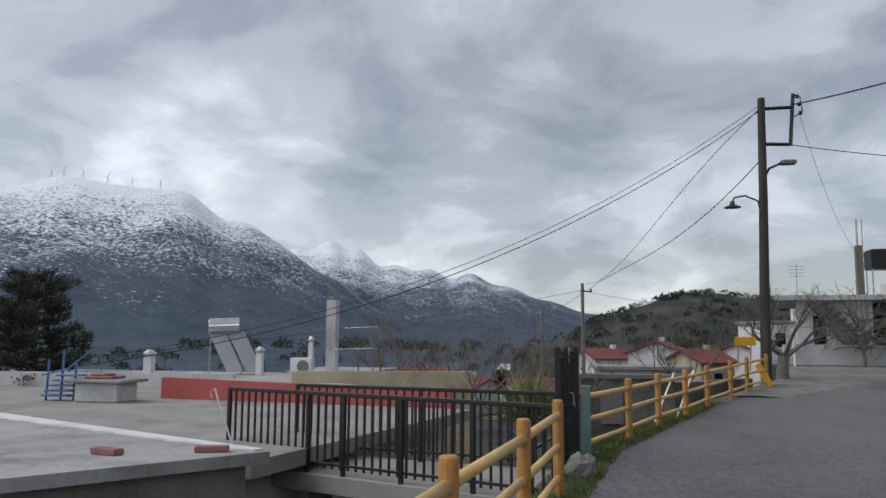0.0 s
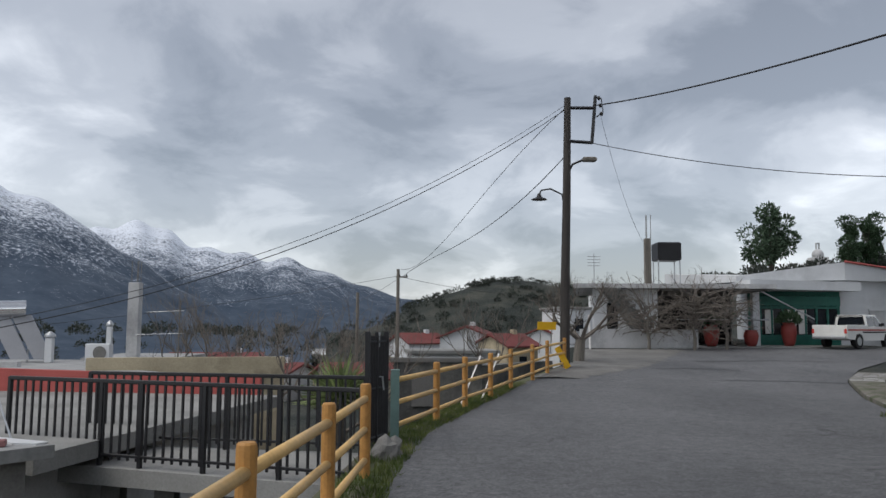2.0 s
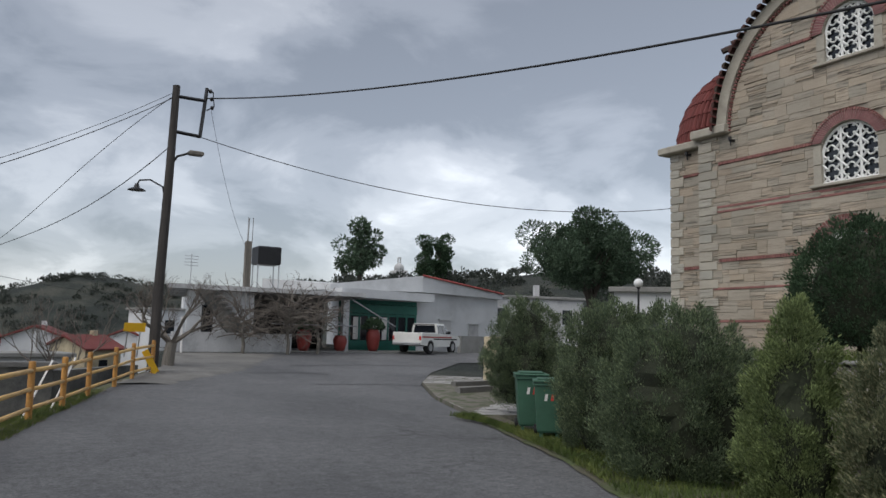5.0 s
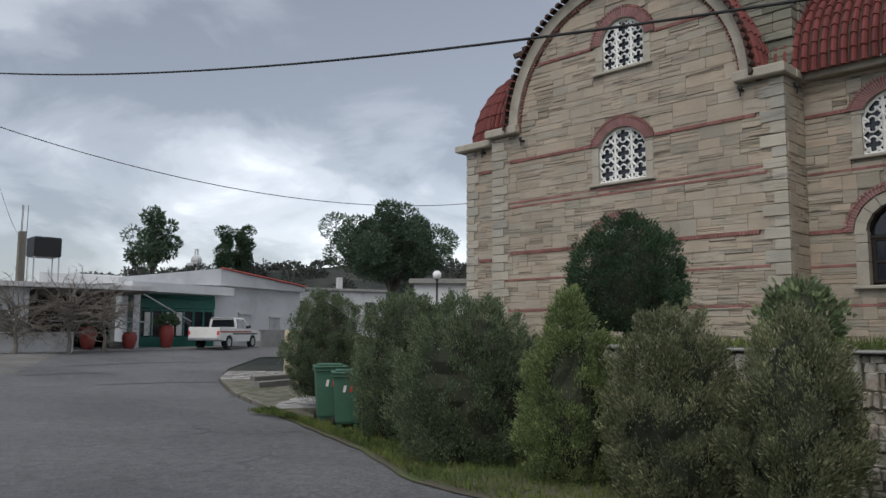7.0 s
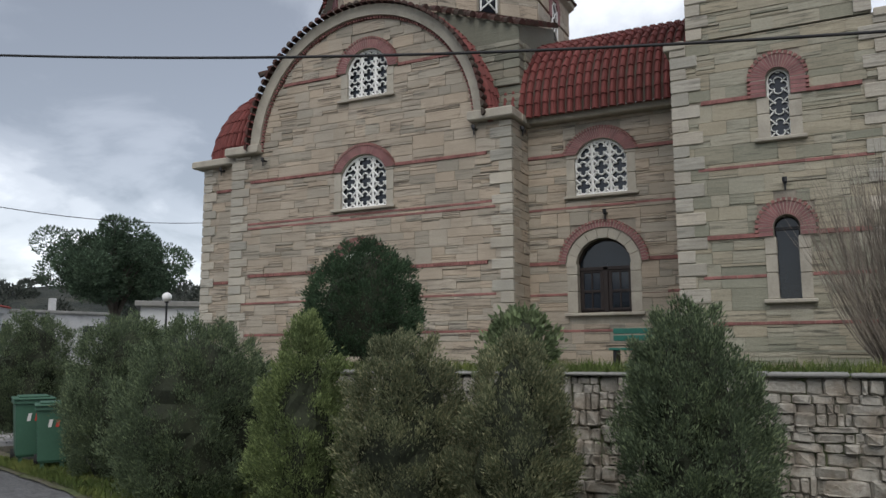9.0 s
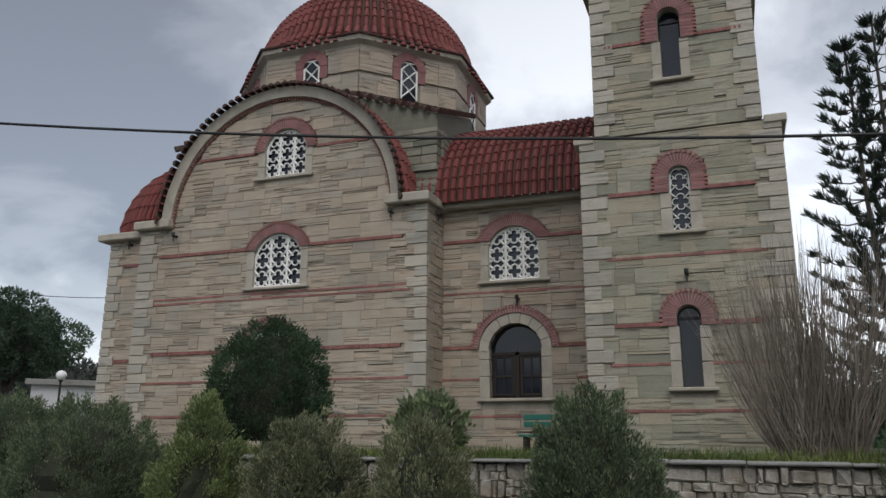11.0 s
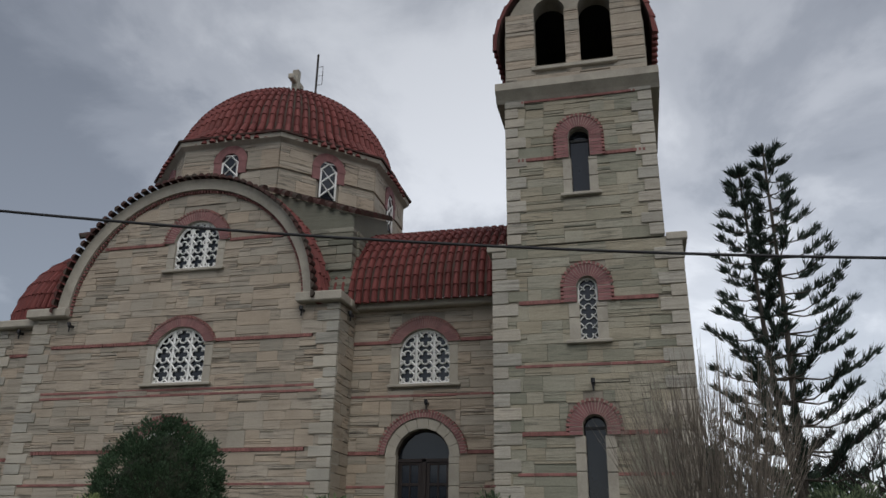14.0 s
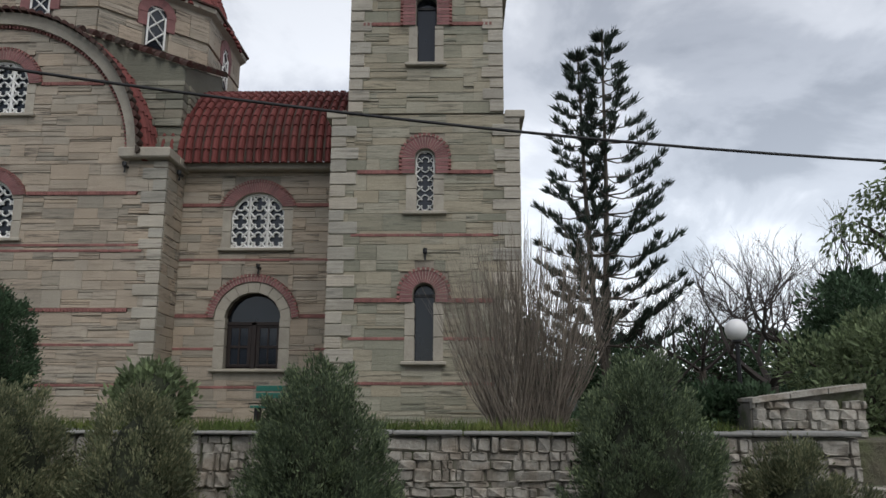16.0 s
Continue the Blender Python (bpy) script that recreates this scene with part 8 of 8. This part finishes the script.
def on(pts, z):
    for a, b in zip(pts, pts[1:]):
        if z <= b.z:
            return a + (b - a) * ((z - a.z) / (b.z - a.z))
    return pts[-1]


for pts, g in leaders:
    wood.tube(pts, 0.19 * g, 8, 0.03)
    top = pts[-1].z
    z = 2.6
    while z < top - 0.1:
        f = (top - z) / top
        reach = (0.22 + 3.5 * f ** 0.8) * g
        n = 5 if f > 0.15 else 4
        ph = tr.uniform(0, 6.28)
        for k in range(n):
            a = ph + 2 * math.pi * k / n + tr.uniform(-0.25, 0.25)
            inward = (1.0 if (math.sin(a) < 0) == (g == 1.0) else 0.55)
            L = reach * tr.uniform(0.75, 1.08) * inward
            c = on(pts, z)
            br = [c + Vector((math.cos(a) * L * t, math.sin(a) * L * t, L * (-0.10 * math.sin(t * 2.4) + 0.34 * t * t))) for t in (0, 0.35, 0.7, 1.0)]
            wood.tube(br, 0.03 * g + 0.012 * f, 4, 0.012, False)
            tufts = max(2, int(L / 0.46))
            for j in range(tufts):
                t = 0.46 + 0.58 * (j + 0.5) / tufts
                i = min(2, int(t / 0.34))
                q = br[0] + Vector((math.cos(a) * L * t, math.sin(a) * L * t, L * (-0.10 * math.sin(t * 2.4) + 0.34 * t * t)))
                sz = 0.34 + 0.14 * tr.random()
                for s in range(36):
                    v = Vector((math.cos(a) * 0.62 + tr.gauss(0, 0.36), math.sin(a) * 0.62 + tr.gauss(0, 0.36), 0.8 + tr.uniform(-0.2, 0.3)))
                    pos.append(tuple(q + Vector((tr.uniform(-0.1, 0.1), tr.uniform(-0.1, 0.1), tr.uniform(-0.05, 0.05)))))
                    dirs.append(tuple(v))
                    lens.append(sz * tr.uniform(0.6, 1.2))
        z += 0.50 + 0.42 * f
part("trunk", wood, M_BARK, ar)
leaf_mesh("needles", np.array(pos), np.array(dirs), np.array(lens), 0.045, M_ARAU, ar, kind="stuff")


def leafy_tree(name, label, x, y, z, trunk, crown, mat, n, leaf, clumps=26, seed=1, droop=0.0, gap=0.55, r=0.25):
    """A trunk with limbs and a crown of leaf clumps; crown: half sizes and centre height."""
    ob = thing(name, label, "tree", at=(x, y, z))
    rx, ry, rz, cz = crown
    rr = random.Random(seed)
    wood = Mesh().tube([(0, 0, -0.3), (0.05, 0.03, trunk * 0.6), (0, 0, cz - rz * 0.2)], r, 8, r * 0.6)
    ps, ds = [], []
    per = n // clumps
    for k in range(clumps):
        v = Vector((rr.gauss(0, 1), rr.gauss(0, 1), rr.gauss(0, 1))).normalized()
        q = rr.uniform(0.45, 0.95)
        c = Vector((v.x * rx * q, v.y * ry * q, cz + v.z * rz * q))
        wood.tube([(0, 0, min(c.z, max(trunk * 0.7, c.z - rz))), tuple(Vector((c.x * 0.5, c.y * 0.5, (c.z + cz) / 2 - rz * 0.15))), tuple(c)], r * 0.3, 4, 0.02, False)
        cr = gap * (rx + ry + rz) / 3 * rr.uniform(0.55, 1.0)
        m = npr.normal(size=(per, 3))
        m /= np.linalg.norm(m, axis=1, keepdims=True)
        m *= (0.5 + 0.5 * npr.random((per, 1)) ** 0.5)
        ps.append(m * np.array([cr, cr, cr * 0.8]) + np.array(c))
        ds.append(m + npr.normal(size=(per, 3)) * 0.4 + np.array([0, 0, 0.4 - droop * 2]))
    part("trunk", wood, M_BARK, ob)
    leaf_mesh("crown", np.concatenate(ps), np.concatenate(ds), npr.uniform(leaf * 0.6, leaf * 1.3, per * clumps), leaf * 0.42, mat, ob, kind="stuff")
    return ob


leafy_tree("pine_tree", "broad dark umbrella pine behind the hall", 29.6, 34.4, 0.9, 3.2, (3.9, 3.6, 2.1, 5.7), M_PINE, 60000, 0.17, 60, 2, gap=0.36)
leafy_tree("eucalyptus_tree", "tall loose grey-green eucalyptus on the slope", 37.2, 82.5, 2.5, 7, (2.5, 2.5, 4.0, 9.0), M_PINE, 5000, 0.42, 26, 3, 0.1, 0.42)
# dark conifer beyond the roofs: level limbs of ragged, upturned sprays
M_FIR = foliage("dusky_fir_needles", (0.017, 0.022, 0.017), (0.030, 0.030, 0.024))
fir = thing("conifer_tree", "large dark conifer with ragged limbs beyond the roofs", "tree", at=(-19.4, 23.6, -4.0))
limbs, ps, ds = Mesh().tube([(0, 0, -0.3), (0.1, 0, 4.5), (0.0, 0.05, 8.0)], 0.24, 8, 0.04), [], []
fr_rng = random.Random(21)
for k in range(64):
    z = 2.6 + 5.2 * (k / 63) ** 0.9
    L = (0.35 + 2.9 * (1 - (z - 2.6) / 5.6) ** 0.75) * fr_rng.uniform(0.6, 1.12)
    a = 2.4 * k + fr_rng.uniform(-0.4, 0.4)
    tip_up = fr_rng.uniform(0.15, 0.5)
    limb = [Vector((math.cos(a) * L * t, math.sin(a) * L * t, z + L * (tip_up * t * t - 0.12 * t))) for t in (0, 0.35, 0.7, 1.0)]
    limbs.tube(limb, 0.045, 4, 0.012, False)
    for j in range(int(26 * L)):
        t = fr_rng.uniform(0.25, 1.03)
        q = Vector((math.cos(a) * L * t, math.sin(a) * L * t, z + L * (tip_up * t * t - 0.12 * t)))
        side = Vector((-math.sin(a), math.cos(a), 0)) * fr_rng.gauss(0, 0.20)
        for i in range(11):
            ps.append(tuple(q + side + Vector((fr_rng.gauss(0, 0.06), fr_rng.gauss(0, 0.06), fr_rng.gauss(0, 0.07)))))
            ds.append((math.cos(a) * 0.7 + fr_rng.gauss(0, 0.45) + side.x, math.sin(a) * 0.7 + fr_rng.gauss(0, 0.45) + side.y, 0.35 + fr_rng.gauss(0, 0.35)))
part("trunk", limbs, M_BARK, fir)
leaf_mesh("needles", np.array(ps), np.array(ds), npr.uniform(0.10, 0.24, len(ps)), 0.045, M_FIR, fir, kind="stuff")
leafy_tree("evergreen_tree", "dark evergreen tree in the churchyard", 27.5, -14.0, 1.3, 1.0, (2.0, 2.0, 1.7, 2.1), M_DARKLEAF, 13000, 0.24, 24, 5)
leafy_tree("evergreen_tree", "dark evergreen tree near the yard edge", 18.5, -8.9, 1.3, 0.8, (1.4, 1.6, 1.6, 1.8), M_DARKLEAF, 9000, 0.2, 18, 15)
for k, (x, y, w) in enumerate(((14.5, -6.8, 0.9), (16.4, -10.4, 1.2), (23.5, -13.2, 1.5), (25.0, -9.0, 1.2), (30.5, -11.5, 1.6), (26.5, -6.2, 1.2), (33.5, -7.5, 1.8), (34, -13, 2.0))):
    leafy_tree("leafy_shrub", "low dark shrub at the churchyard edge", x, y, 1.2, 0.3, (w, w, 0.6, 0.6), M_DARKLEAF, 4500, 0.14, 16, 40 + k, r=0.06)
for k, (x, y, w) in enumerate(((35, -2.8, 2.0), (37, -6.5, 2.5), (36, -11, 2.4), (38, -15.5, 2.9), (35, -20, 2.8))):
    leafy_tree("evergreen_tree", "dark dense tree beyond the churchyard", x, y, 1.0, 1.2, (w, w, 1.9, 2.6), M_DARKLEAF, 5500, 0.26, 24, 60 + k)
leafy_tree("evergreen_tree", "tall dark evergreen at the churchyard end", 15.6, -7.3, 1.3, 0.9, (1.0, 0.95, 1.35, 1.75), M_DARKLEAF, 9000, 0.13, 26, 77)
leafy_tree("willow_tree", "drooping grey-green tree at the yard edge", 20.8, -11.6, 1.3, 3.0, (1.6, 1.6, 2.2, 5.2), M_OLIVE, 2600, 0.2, 26, 6, 0.7, 0.4)
leafy_tree("leafy_shrub", "broad mottled green shrub beside the wall end", 10.9, -5.4, 0.9, 0.5, (1.25, 1.25, 1.1, 1.25), M_OLIVE, 11000, 0.10, 26, 7, r=0.08)
leafy_tree("leafy_shrub", "dark rosemary shrub on the terrace", 10.0, -2.9, 1.36, 0.15, (0.6, 0.7, 0.35, 0.3), M_DARKLEAF, 4000, 0.11, 12, 8, r=0.04)
for x, y, h, s in ((63.1, 114, 9.8, 1), (66.8, 116, 8.8, 2), (68.6, 117, 9.2, 3), (31, 82, 5.5, 4)):
    leafy_tree("cypress_tree", "slim dark cypress on the hill", x, y, ground_z(x, y), 1, (0.95, 0.95, h / 2, h / 2 + 0.6), M_DARKLEAF, 5000, 0.4, 20, 20 + s)


def woods(name, label, spots, mat, leaf, per, size):
    ps, ds = [], []
    for (x, y) in spots:
        s = size * tr.uniform(0.55, 1.25)
        m = npr.normal(size=(per, 3))
        m /= np.linalg.norm(m, axis=1, keepdims=True)
        m[:, 2] = np.abs(m[:, 2]) * 1.1
        k = 1 + 0.25 * np.sin(m[:, :1] * 5 + x) * np.cos(m[:, 1:2] * 6 + y)
        ps.append(m * s * k * (0.75 + 0.25 * npr.random((per, 1))) + np.array([x, y, max(ground_z(x, y), hill_z(math.degrees(math.atan2(x, y)), math.hypot(x, y)) if 112 < math.hypot(x, y) < 320 and y > 0 else -99) - 0.2 * s]))
        ds.append(m + npr.normal(size=(per, 3)) * 0.5 + np.array([0, 0, 0.3]))
    ps, ds = np.concatenate(ps), np.concatenate(ds)
    return tagged(leaf_mesh(name, ps, ds, npr.uniform(leaf * 0.6, leaf * 1.3, len(ps)), leaf * 0.6, mat), label, "trees", kind="stuff")


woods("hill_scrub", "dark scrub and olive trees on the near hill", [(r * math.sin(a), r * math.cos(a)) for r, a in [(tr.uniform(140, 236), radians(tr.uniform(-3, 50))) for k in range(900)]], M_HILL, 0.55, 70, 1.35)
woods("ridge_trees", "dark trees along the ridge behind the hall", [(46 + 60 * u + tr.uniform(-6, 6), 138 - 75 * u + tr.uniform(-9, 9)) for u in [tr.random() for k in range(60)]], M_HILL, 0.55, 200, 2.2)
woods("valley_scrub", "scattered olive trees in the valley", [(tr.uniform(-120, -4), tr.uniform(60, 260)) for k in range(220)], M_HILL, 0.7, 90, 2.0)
woods("yard_trees", "dense dark trees closing the churchyard", [(tr.uniform(36, 52), tr.uniform(-40, -6)) for k in range(50)], M_DARKLEAF, 0.45, 260, 1.7)

# yucca by the gate
yu = thing("yucca_plant", "spiky green yucca behind the iron gate", "plant", at=(-1.3, 13.0, -3.0))
part("trunk", Mesh().tube([(0, 0, 0), (0, 0, 3.4)], 0.12, 8), M_BARK, yu)
n = 420
a = npr.normal(size=(n, 3))
a[:, 2] = np.abs(a[:, 2]) * 0.9 - 0.25
a /= np.linalg.norm(a, axis=1, keepdims=True)
leaf_mesh("leaves", np.tile([0, 0, 3.45], (n, 1)) + npr.normal(size=(n, 3)) * 0.05, a, npr.uniform(0.5, 0.8, n), 0.035, M_CYPRESS_L, yu)
# wind turbines on the far crest
for k, az in enumerate((-38.9, -38.2, -37.0, -35.5, -33.9, -32.1)):
    r = 2390
    x, y = r * math.sin(radians(az)), r * math.cos(radians(az))
    z = mountain_height(az, r)
    w = thing("wind_turbine", "thin distant wind turbine on the snowy crest", "wind turbine", "wind turbines", at=(x, y, z))
    part("mast", Mesh().tube([(0, 0, -5), (0, 0, 38)], 1.3, 6, 0.9), M_STEEL, w)
    for b in range(3):
        t = 2 * math.pi * b / 3 + k
        part("blade", Mesh().tube([(0, 0, 38), (math.cos(t) * 18, 0, 38 + math.sin(t) * 18)], 0.8, 4, 0.3), M_STEEL, w)
